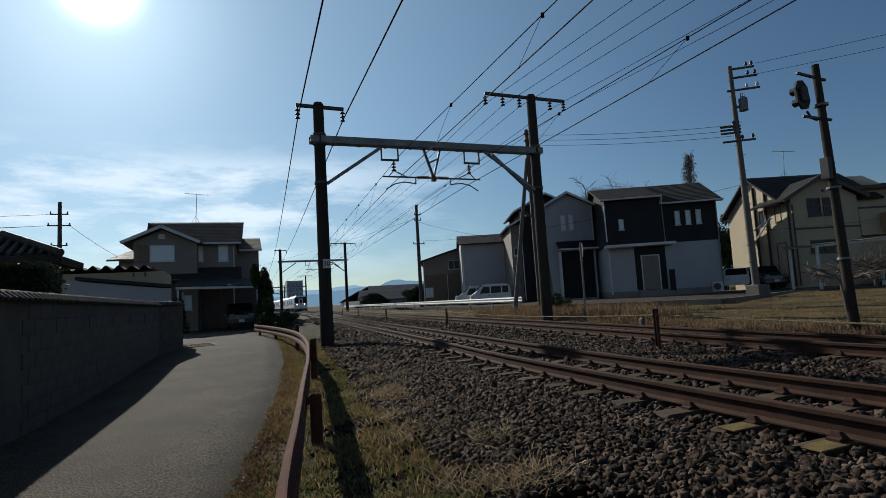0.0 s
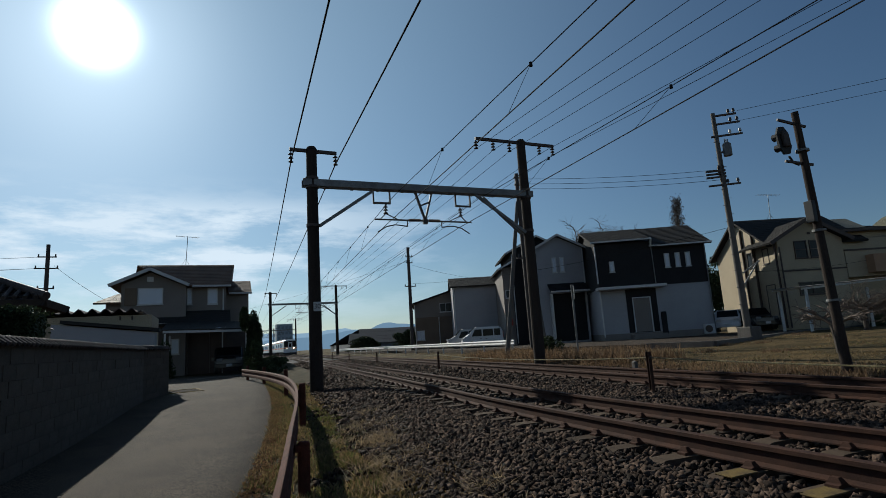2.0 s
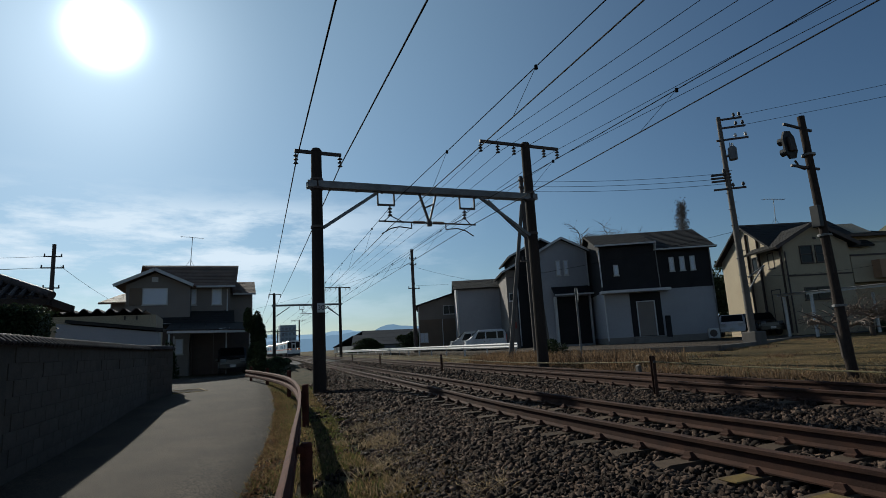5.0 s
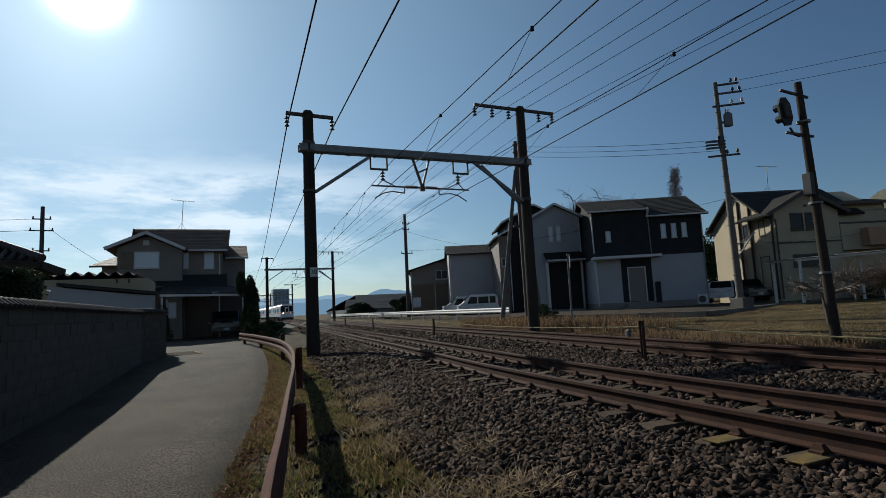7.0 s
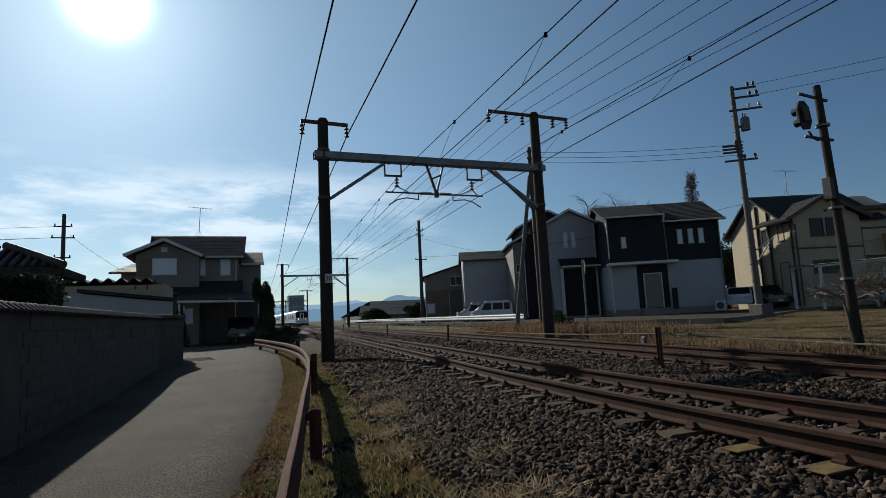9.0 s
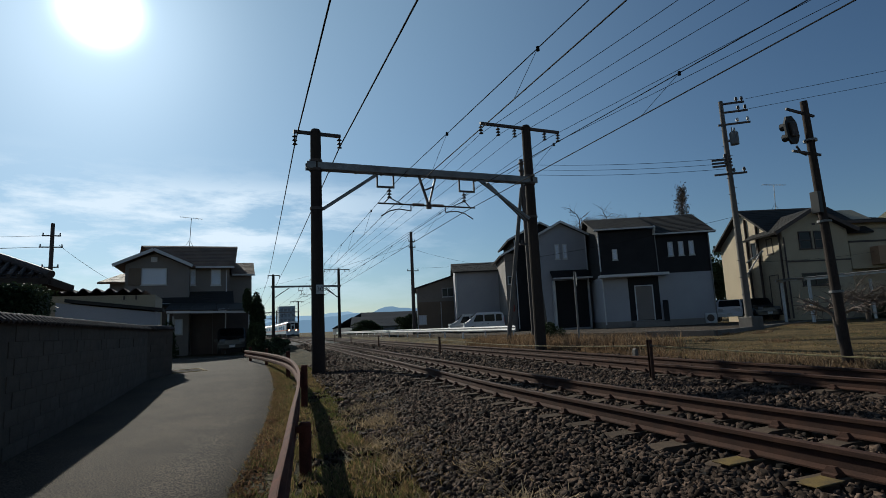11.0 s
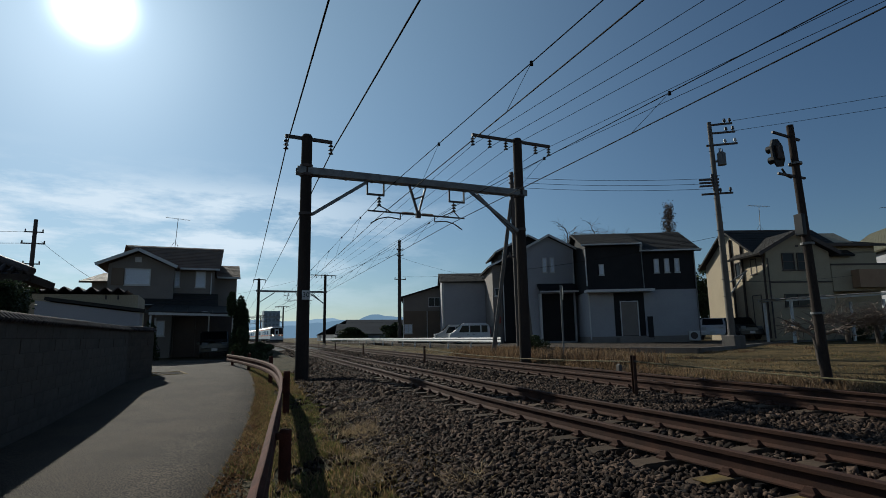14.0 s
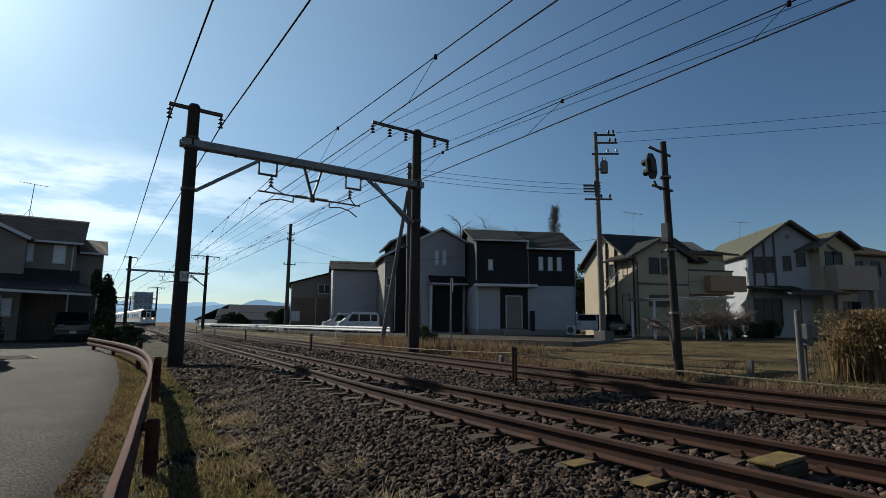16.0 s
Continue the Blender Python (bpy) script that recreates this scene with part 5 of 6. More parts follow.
for k in range(3):
    wire("service_wire", [(-10.95 - 0.15 * k, 44.83, (8.8, 8.0, 8.0)[k]), (-40, 40, 7.5 - 0.4 * k)], 0.016, WIRE, "thin black power wire behind the roofs", group="power wires", sag=0.01)
wire("service_wire", [(-10.3, 45, 8.2), (-5.75, 43.3, 4.85)], 0.016, WIRE, "thin black power wire to the house", group="power wires", sag=0.03)

# round sign seen from the back
sg = thing("road_sign", pose(13.05, 18.0, 0.4), "grey road sign post with a round plate seen from behind", "sign")
bm = B(); tube(bm, (0, 0, -0.2), (0, 0, 2.85), 0.04, 0.04, 12); part("post", bm, GALV, sg)
bm = B(); tube(bm, (0.04, -0.03, 2.55), (0.057, -0.04, 2.55), 0.28, 0.28, 24)
part("plate", bm, GREYMETAL, sg, "round grey sign back")

# grey control post and case by the reeds
cp = thing("control_post", pose(11.2, 4.55, 0.42), "grey post carrying a small metal equipment case", "equipment post")
bm = B(); tube(bm, (0, 0, -0.2), (-0.02, 0, 1.25), 0.055, 0.05, 14); tube(bm, (-0.02, 0, 1.25), (-0.02, 0, 1.28), 0.06, 0.03, 14); part("post", bm, CONCRETE, cp)
bm = B(); box(bm, (0.1, -0.1, 0.62), (0.34, 0.1, 1.02), bevel=0.012); part("case", bm, GREYMETAL, cp, "grey metal equipment case")
bm = B(); box(bm, (0.13, -0.03, -0.2), (0.2, 0.03, 0.62)); box(bm, (0.03, -0.02, 0.7), (0.1, 0.02, 0.76)); part("leg", bm, CONCRETE, cp)
mk = thing("marker_stake", pose(9.7, 11.1, 0.34), "low weathered grey concrete marker stake", "marker")
bm = B(); prism(bm, [(-0.06, -0.1), (0.06, -0.1), (0.05, 0.2), (0.0, 0.24), (-0.05, 0.2)], -0.05, 0.05); part("stake", bm, CONCRETE, mk)
st = thing("wooden_stake", pose(11.15, 5.44, 0.42), "weathered square wooden stake in dry grass", "stake")
bm = B(); prism(bm, [(-0.05, -0.2), (0.05, -0.2), (0.05, 0.3), (-0.04, 0.33)], -0.05, 0.05); part("stake", bm, CONCRETE, st)

# yellow cable cover between the rails
YELLOW = mat("yellow_painted_concrete", (0.20, 0.14, 0.05), 0.9, (0.10, 0.075, 0.045), 7, 0.5, 80, 0.3, 0.003, spec=0.06)
yb = thing("track_transponder", pose(track_x(1.9) + 0.1, 1.95, 0.31), "yellow-edged concrete track device between rails", "track device")
bm = B(); box(bm, (-0.2, -0.12, 0), (0.2, 0.12, 0.1), bevel=0.015); part("body", bm, SLEEPER, yb)
bm = B(); box(bm, (-0.24, -0.1, 0.1), (0.24, 0.1, 0.13), bevel=0.01); part("cover", bm, YELLOW, yb, "worn yellow cover")
for y, off in ((2.35, -0.86), (2.95, -0.86)):
    q = thing("painted_sleeper_end", pose(track_x(y) + off, y, 0.318), "faded yellow paint plate on a sleeper end", "marker plate")
    bm = B(); box(bm, (-0.13, -0.075, 0), (0.12, 0.075, 0.012), bevel=0.004); part("plate", bm, YELLOW, q)

# white guard rail of the street beyond the tracks
gw = thing("street_guard_rail", pose(0, 0, 0), "white steel guard rail along the street beyond the tracks", "guard rail")
gpts = [(19.0, 95.0), (18.6, 75.0), (17.4, 55.0), (16.3, 42.0), (15.6, 31.0), (15.4, 27.0)]
bm = B()
sweep(bm, [(x, y, 1.05) for x, y in gpts], [(0.03, 0.15), (0.06, 0.08), (0.03, 0.0), (0.06, -0.08), (0.03, -0.15), (0, -0.15), (0, 0.15)])
part("beam", bm, WHITETRIM, gw, "white corrugated beam")
for k in range(14):
    y = 27.5 + k * 4.0
    x = float(np.interp(y, [p[1] for p in gpts[::-1]], [p[0] for p in gpts[::-1]]))
    bm = B(); tube(bm, (x + 0.1, y, 0.2), (x + 0.1, y, 1.22), 0.06, 0.06, 10); part("post", bm, WHITETRIM, gw)


# ---- vehicles ----
def wheel(parent, x, y, r=0.31, w=0.2, tyre=None):
    bm = B(); tube(bm, (x, y - w / 2, r), (x, y + w / 2, r), r, r, 22)
    wh = part("wheel", bm, BLACK, parent, "black rubber tyre")
    bm = B(); tube(bm, (x, y - w / 2 - 0.01, r), (x, y + w / 2 + 0.01, r), r * 0.62, r * 0.62, 16)
    part("rim", bm, GALV, wh, "silver rim")


def van(m, paint, label, L=4.2, Hh=1.9, hood=0.9):
    v = thing("parked_van", m, label, "van", "parked vehicles")
    W = 0.82
    body = [(0, 0.35), (L, 0.35), (L, 1.0), (L - 0.06, Hh - 0.25), (L - 0.25, Hh), (hood + 0.75, Hh), (hood + 0.2, Hh - 0.55), (0.25, Hh - 0.8), (0.03, 0.9)]
    bm = B()
    prism(bm, body, -W, W)
    es = [e for e in bm.edges if all(abs(abs(x.co.y) - W) < 1e-5 for x in e.verts)]
    bmesh.ops.bevel(bm, geom=es, offset=0.09, segments=3, affect="EDGES")
    part("body", bm, paint, v)
    for s in (-1, 1):
        y = s * (W + 0.004)
        for a, b in ((hood + 0.55, hood + 1.25), (hood + 1.35, hood + 2.2), (hood + 2.3, L - 0.25)):
            bm = B()
            z0, z1 = Hh - 0.75, Hh - 0.2
            prism(bm, [(a + (0.0 if a > hood + 0.6 else -0.15), z0), (b, z0), (b, z1), (a + (0.0 if a > hood + 0.6 else 0.15), z1)], y - 0.006, y + 0.006)
            part("side_window", bm, PANE, v, "dark side window")
        for x in (hood + 1.1, hood + 1.55):
            bm = B(); box(bm, (x, y - 0.02, Hh - 0.98), (x + 0.16, y + 0.02, Hh - 0.94)); part("door_handle", bm, BLACK, v)
        bm = B(); box(bm, (hood + 0.3, s * (W + 0.02) - 0.06, Hh - 0.82), (hood + 0.42, s * (W + 0.12) + 0.06 * s, Hh - 0.62), bevel=0.02); part("wing_mirror", bm, paint, v)
        for x in (0.75, L - 0.75):
            wheel(v, x, s * (W - 0.1))
    bm = B()
    a, b = Vector((hood + 0.2, 0, Hh - 0.55)), Vector((hood + 0.75, 0, Hh))
    n = Vector((-(b.z - a.z), 0, b.x - a.x)).normalized()
    q = [a.lerp(b, 0.06) + n * 0.012, a.lerp(b, 0.92) + n * 0.012]
    vs = [bm.verts.new((q[0].x, -W + 0.12, q[0].z)), bm.verts.new((q[0].x, W - 0.12, q[0].z)), bm.verts.new((q[1].x, W - 0.16, q[1].z)), bm.verts.new((q[1].x, -W + 0.16, q[1].z))]
    f = bm.faces.new(vs)
    bmesh.ops.solidify(bm, geom=[f], thickness=0.01)
    part("windscreen", bm, PANE, v, "dark windscreen")
    for s in (-0.55, 0.55):
        bm = B(); box(bm, (-0.01, s - 0.16, 0.72), (0.06, s + 0.16, 0.92), bevel=0.02); part("headlight", bm, GREYMETAL if paint == DARKPAINT else WHITETRIM, v)
        bm = B(); box(bm, (L - 0.03, s * 1.25 - 0.06, 0.8), (L + 0.012, s * 1.25 + 0.06, 1.25), bevel=0.01); part("tail_light", bm, REDPLASTIC, v, "red tail light")
    bm = B(); box(bm, (-0.06, -W + 0.04, 0.34), (0.1, W - 0.04, 0.6), bevel=0.03); part("bumper", bm, paint, v)
    bm = B(); box(bm, (L, -W + 0.1, Hh - 0.75), (L + 0.012, W - 0.1, Hh - 0.25)); part("rear_window", bm, PANE, v)
    bm = B(); box(bm, (-0.075, -0.165, 0.42), (-0.06, 0.165, 0.58)); part("number_plate", bm, WHITETRIM, v, "blank white number plate")
    return v


REDPLASTIC = plain("red_plastic", (0.4, 0.02, 0.015), 0.3)
WHITEPAINT = mat("white_car_paint", (0.56, 0.57, 0.6), 0.3, (0.5, 0.51, 0.54), 2, 0.3, 200, 0.02, 0.001, spec=0.6)
SILVER = mat("silver_car_paint", (0.34, 0.35, 0.37), 0.3, (0.3, 0.31, 0.33), 2, 0.3, 200, 0.02, 0.001, metal=0.5)
DARKPAINT = mat("black_car_paint", (0.02, 0.021, 0.024), 0.2, (0.03, 0.03, 0.032), 2, 0.3, 200, 0.02, 0.001)
HF = pose(0, 0, 0, 0, 0, -21.5)
van(HF @ pose(2.3, 46.5, 0.62, 0, 0, 2), WHITEPAINT, "white boxy minivan parked behind the guard rail", 3.4, 1.72, 0.35)
van(HF @ pose(1.15, 49.2, 0.62, 0, 0, 4), SILVER, "silver minivan parked beside a white one", 4.2, 1.68, 0.5)
van(pose(0.85, 36.2, 0.25, 0, 0, 90), DARKPAINT, "dark car parked nose out under the carport", 3.6, 1.6, 0.8)
van(HF @ pose(19.8, 44.0, 0.75, 0, 0, 80), DARKPAINT, "dark car parked between the houses", 3.8, 1.6, 0.8)
van(HF @ pose(20.6, 38.4, 0.75, 0, 0, 60), WHITEPAINT, "pale car parked beside the cream house", 3.5, 1.55, 0.8)
van(HF @ pose(22.6, 37.0, 0.75, 0, 0, 84), DARKPAINT, "dark compact car parked at the cream house", 3.5, 1.55, 0.8)

# open terrace roof in front of the cream house
tr = thing("pergola", HF @ pose(21.65, 31.0, 0.8), "thin white pergola with a sheet roof", "pergola")
for x in (-0.8, 4.6):
    for y in (-0.8, 1.6):
        bm = B(); box(bm, (x - 0.06, y - 0.06, -0.2), (x + 0.06, y + 0.06, 2.2)); part("post", bm, WHITETRIM, tr)
bm = B(); bar(bm, (-1.1, -0.9, 2.2), (5.0, -0.9, 2.5), 0.08, 0.1); bar(bm, (-1.1, 1.7, 2.3), (5.0, 1.7, 2.6), 0.08, 0.1)
part("beam", bm, WHITETRIM, tr)
for k in range(9):
    bm = B(); bar(bm, (-1.0 + 0.72 * k, -1.1, 2.3 + 0.035 * k), (-1.0 + 0.72 * k, 1.9, 2.4 + 0.035 * k), 0.6, 0.02); part("roof_sheet", bm, GREYMETAL, tr)

# street between the field and the houses
bm = B()
prism(bm, [(6.2, 30.0), (9.2, 24.2), (10.9, 21.6), (13.7, 24.0), (21.2, 31.6), (28.0, 35.4), (31.0, 36.0), (31.0, 39.0), (20.0, 41.0), (6.2, 41.5)], 0.3, 0.67, "z")
lane = whole("street", bm, ASPHALT, "pale asphalt street in front of the houses", "road", kind="structure")
lane.matrix_world = HF
bm = B()
for a, b in (((9.2, 24.1), (10.9, 21.5)), ((10.9, 21.5), (13.7, 23.9)), ((13.7, 23.9), (21.2, 31.5)), ((21.2, 31.5), (28.0, 35.3))):
    bar(bm, (*a, 0.56), (*b, 0.56), 0.2, 0.3)
kerb = whole("kerb", bm, CONCRETE, "grey concrete kerb along the street by the field", "kerb", kind="structure")
kerb.matrix_world = HF
bm = B()
prism(bm, [(15.6, 27.0), (17.5, 45.0), (18.8, 95.0), (40.0, 95.0), (40.0, 42.0), (17.6, 26.0)], 0.45, 0.66, "z")
whole("street", bm, ASPHALT, "pale asphalt street behind the guard rail", "road", kind="structure")


# drain frame set in the lane, kerb stones by the garden entrance
dr = thing("drain_cover", pose(-0.95, 20.6, 0.268, 0, 0, 8), "yellow-edged steel drain cover set in the asphalt", "drain cover")
for k, (a, b) in enumerate((((-0.55, -0.9), (-0.47, 0.9)), ((0.47, -0.9), (0.55, 0.9)), ((-0.47, 0.82), (0.47, 0.9)), ((-0.47, -0.9), (0.47, -0.82)))):
    bm = B(); box(bm, (*a, -0.02), (*b, 0.012)); part("edge_strip", bm, YELLOW, dr)
for k in range(12):
    bm = B(); box(bm, (-0.46, -0.78 + k * 0.13, -0.02), (0.46, -0.71 + k * 0.13, 0.004)); part("grate_bar", bm, ASPHALT, dr)
for k in range(7):
    ks = thing("kerb_stone", pose(-0.9 + k * 0.62, 30.2 + 0.12 * k, 0.25, 0, 0, 10), "grey concrete kerb stone across the driveway", "kerb", "kerb stones")
    bm = B(); box(bm, (-0.3, -0.08, -0.1), (0.3, 0.08, 0.05), bevel=0.012); part("stone", bm, CONCRETE, ks)
for x, y, r in ((1.9, 28.2, 0.22), (2.3, 28.6, 0.16), (1.55, 28.4, 0.13)):
    bd = thing("boulder", pose(x, y, 0.27), "rough grey garden boulder by the lane", "stone", "boulders")
    bm = B(); bmesh.ops.create_icosphere(bm, subdivisions=2, radius=r)
    for v in bm.verts:
        v.co *= 1 + 0.3 * noise.noise(v.co * 6 + Vector((x, y, 0)))
        v.co.z *= 0.75
    part("rock", bm, CONCRETE, bd)
# leaf and paper litter in the verge
for x, y, a in ((1.5, 4.9, 20), (1.72, 4.6, 75)):
    lt = thing("paper_scrap", pose(x, y, ground_z(x, y) + 0.02, 6, -4, a), "crumpled pale paper scrap lying in the grass", "litter", "litter")
    bm = B()
    g = [[bm.verts.new((0.03 * i - 0.06, 0.022 * j - 0.033, 0.012 * noise.noise((i * 1.7, j * 1.3, x)))) for j in range(4)] for i in range(5)]
    for i in range(4):
        for j in range(3):
            bm.faces.new((g[i][j], g[i + 1][j], g[i + 1][j + 1], g[i][j + 1]))
    bmesh.ops.solidify(bm, geom=bm.faces[:], thickness=0.002)
    part("sheet", bm, WHITETRIM, lt)

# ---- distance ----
# Self-glowing blue colour that paints aerial haze onto the far ridges.
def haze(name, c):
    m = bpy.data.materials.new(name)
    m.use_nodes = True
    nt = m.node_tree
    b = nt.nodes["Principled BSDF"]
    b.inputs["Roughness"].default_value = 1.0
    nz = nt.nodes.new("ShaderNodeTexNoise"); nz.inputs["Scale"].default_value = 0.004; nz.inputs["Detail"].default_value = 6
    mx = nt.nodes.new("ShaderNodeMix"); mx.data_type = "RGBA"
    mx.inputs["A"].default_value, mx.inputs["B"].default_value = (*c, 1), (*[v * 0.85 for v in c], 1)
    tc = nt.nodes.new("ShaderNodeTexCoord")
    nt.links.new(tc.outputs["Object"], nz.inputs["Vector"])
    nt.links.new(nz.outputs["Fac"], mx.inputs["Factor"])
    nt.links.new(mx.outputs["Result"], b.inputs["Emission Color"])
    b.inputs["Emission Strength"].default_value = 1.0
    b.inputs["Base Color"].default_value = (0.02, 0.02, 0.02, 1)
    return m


def mountains(dist, az0, az1, peaks, base, material, seed, label):
    bm = B()
    n = 160
    rows = []
    for k in range(n + 1):
        a = az0 + (az1 - az0) * k / n
        el = base
        for c, w, h in peaks:
            el += h * math.exp(-((a - c) / w) ** 2)
        el += 0.22 * noise.noise((a * 0.9, seed, 0)) + 0.09 * noise.noise((a * 3.0, seed, 2)) + 0.03 * noise.noise((a * 9.0, seed, 5))
        p = Vector((math.sin(radians(a)) * dist, math.cos(radians(a)) * dist, 0))
        h = dist * math.tan(radians(max(el, 0.05)))
        rows.append([bm.verts.new((p.x, p.y, -20)), bm.verts.new((p.x, p.y, h)), bm.verts.new((p.x * 1.25, p.y * 1.25, -20))])
    for a, b in zip(rows, rows[1:]):
        bm.faces.new((a[0], b[0], b[1], a[1])); bm.faces.new((a[1], b[1], b[2], a[2]))
    return whole("backdrop", bm, material, label, "mountains", kind="structure")


mountains(3600, -35, 60, ((12.0, 2.2, 0.55), (5, 5, 0.45), (24, 4, 0.8)), 1.35, haze("far_mountain_haze_glow", (0.32, 0.43, 0.53)), 3.0, "mountain range, haze painted as a pale blue glow")
mountains(2600, -40, 70, ((16.6, 1.3, 0.4), (19.5, 6.5, 1.05), (12.0, 3.0, 0.35), (7, 3, 0.2)), 1.0, haze("near_mountain_haze_glow", (0.20, 0.29, 0.38)), 8.0, "darker ridge in front, haze painted as a blue glow")


def factory():
    f = House("low industrial hall with a blue-grey metal roof", 0, 0, 0.3, 0, "far buildings")
    m = HAZYROOF
    for x0, x1, y, z in ((31, 54, 125, 3.2), (27, 42, 118, 2.0)):
        f.box("wall", (x0, y, 0), (x1, y + 22, z), HAZYWALL)
        f.slab("roof", [(x0 - 0.6, y - 0.6, z), (x1 + 0.6, y - 0.6, z), (x1 - 1, y + 9, z + 2.4), (x0 + 2, y + 9, z + 2.4)], m, "blue-grey sheet roof", rows=3)
        f.slab("roof", [(x0 - 0.6, y + 20, z), (x1 + 0.6, y + 20, z), (x1 - 1, y + 9, z + 2.4), (x0 + 2, y + 9, z + 2.4)], m, rows=3)
    for k in range(6):
        f.window(32 + k * 3.4, 33.6 + k * 3.4, 1.0, 2.2, 125, GALV, PANE)
    t = House("tall block beyond the railway, painted in haze grey", 0, 0, 0.3, 0, "far buildings")
    t.box("wall", (33, 330, 0), (42, 340, 17), HAZYTOWER, "tower wall with haze painted into its grey")
    for i in range(4):
        for j in range(5):
            t.window(33.8 + i * 2.1, 35.0 + i * 2.1, 2 + j * 3, 3.6 + j * 3, 330, HAZYWALL, HAZYPANE, sill=False)


HAZYROOF = mat("blue_grey_sheet_roof", (0.034, 0.041, 0.053), 0.95, (0.026, 0.031, 0.04), 0.4, 0.4, 10, 0.2, 0.02, spec=0.04)
# Distance haze is put into the tower's pale blue-grey pane colour.
HAZYPANE = plain("haze_painted_pane", (0.16, 0.2, 0.25), 0.6)
HAZYWALL = mat("dull_hall_wall", (0.16, 0.17, 0.18), 0.8, (0.12, 0.13, 0.14), 0.3, 0.4, 10, 0.2, 0.02)
# The tower wall's blue-grey likewise has the haze painted in.
HAZYTOWER = mat("haze_painted_tower_wall", (0.30, 0.36, 0.42), 0.8, (0.26, 0.31, 0.36), 0.2, 0.4, 5, 0.1, 0.02)
factory()


# ---- plants ----
LEAF = mat("dark_evergreen_leaf", (0.045, 0.06, 0.028), 0.6, (0.025, 0.035, 0.016), 2.0, 0.5, 30, 0.1, 0.002, island=0.5, through_light=0.12, spec=0.08)
BARK = mat("grey_brown_bark", (0.075, 0.058, 0.046), 0.9, (0.045, 0.035, 0.028), 5.0, 0.5, 60, 0.6, 0.008)
TWIG = mat("pale_winter_twig", (0.16, 0.12, 0.09), 0.9, (0.1, 0.075, 0.06), 5.0, 0.5, 60, 0.2, 0.003)
DRY = mat("dry_grass_blade", (0.24, 0.165, 0.08), 0.85, (0.165, 0.115, 0.055), 1.2, 0.5, 20, 0, island=0.45, through_light=0.45)
GREEN = mat("green_grass_blade", (0.095, 0.115, 0.032), 0.8, (0.13, 0.11, 0.04), 0.9, 0.5, 20, 0, island=0.4, through_light=0.45)
REED = mat("dry_reed", (0.215, 0.145, 0.083), 0.85, (0.13, 0.082, 0.048), 1.0, 0.5, 20, 0, island=0.4, through_light=0.4)


def cards(name, centres, size, material, rng, flat=0.0):
    """Many small leaves: a bent quad each, at the given centres."""
    n = len(centres)
    d = rng.normal(size=(n, 3)); d /= np.linalg.norm(d, axis=1, keepdims=True)
    e = rng.normal(size=(n, 3)); e -= (e * d).sum(1, keepdims=True) * d; e /= np.linalg.norm(e, axis=1, keepdims=True)
    s = size * rng.uniform(0.6, 1.4, (n, 1))
    c = np.asarray(centres)
    up = np.cross(d, e) * s * 0.25
    v = np.stack([c - d * s, c + e * s * 0.5 + up, c + d * s, c - e * s * 0.5 + up], 1).reshape(-1, 3)
    q = np.arange(n)[:, None] * 4
    tri = np.concatenate([q + [0, 1, 2], q + [0, 2, 3]], 1).reshape(-1, 3)
    me = bpy.data.meshes.new(name)
    me.from_pydata(v.tolist(), [], tri.tolist())
    me.materials.append(material)
    return new(name, me)


def blades(name, roots, height, lean, width, material, rng, label, category):
    n = len(roots)
    r = np.asarray(roots)
    a = rng.uniform(0, 2 * np.pi, n)
    side = np.stack([np.cos(a), np.sin(a), np.zeros(n)], 1) * width * rng.uniform(0.6, 1.4, (n, 1))
    b = rng.uniform(0, 2 * np.pi, n)
    h = height * rng.uniform(0.35, 1.25, (n, 1))
    tip = r + np.concatenate([np.stack([np.cos(b), np.sin(b)], 1) * h * lean * rng.uniform(0.1, 1.2, (n, 1)), h], 1)
    mid = (r * 0.5 + tip * 0.5); mid[:, 2] += h[:, 0] * 0.12
    v = np.stack([r - side, r + side, mid + side * 0.8, mid - side * 0.8, tip], 1).reshape(-1, 3)
    q = np.arange(n)[:, None] * 5
    tri = np.concatenate([q + [0, 1, 2], q + [0, 2, 3], q + [3, 2, 4]], 1).reshape(-1, 3)
    me = bpy.data.meshes.new(name)
    me.from_pydata(v.tolist(), [], tri.tolist())
    me.materials.append(material)
    return tagged(new(name, me), label, category, kind="stuff")


RNG = np.random.default_rng(5)


def clump(x, y):
    return noise.noise((x * 1.3, y * 1.3, 4.0)) + 0.6 * noise.noise((x * 4.0, y * 4.0, 9.0))


def verge():
    dry, green = [], []
    for _ in range(210000):
        y = 1.0 + 27.0 * RNG.random() ** 1.7
        x0, x1 = spline(y, ROAD_R) - 0.06, track_x(y) - 2.0
        x = RNG.uniform(x0, x1)
        edge = (x - x0) / (x1 - x0)
        c = clump(x, y)
        if c < -0.05 + 0.35 * RNG.normal() * 0.4 - (0.25 if edge < 0.25 else 0.0):
            continue
        p = (x, y, ground_z(x, y) - 0.01)
        (green if RNG.random() < 0.66 + 0.6 * noise.noise((x * 0.7, y * 0.5, 1.0)) else dry).append(p)
    blades("dry_grass", dry, 0.075, 1.1, 0.005, DRY, RNG, "dry straw-coloured grass along the verge", "grass")
    blades("green_grass", green, 0.06, 0.9, 0.005, GREEN, RNG, "low green grass along the verge", "grass")


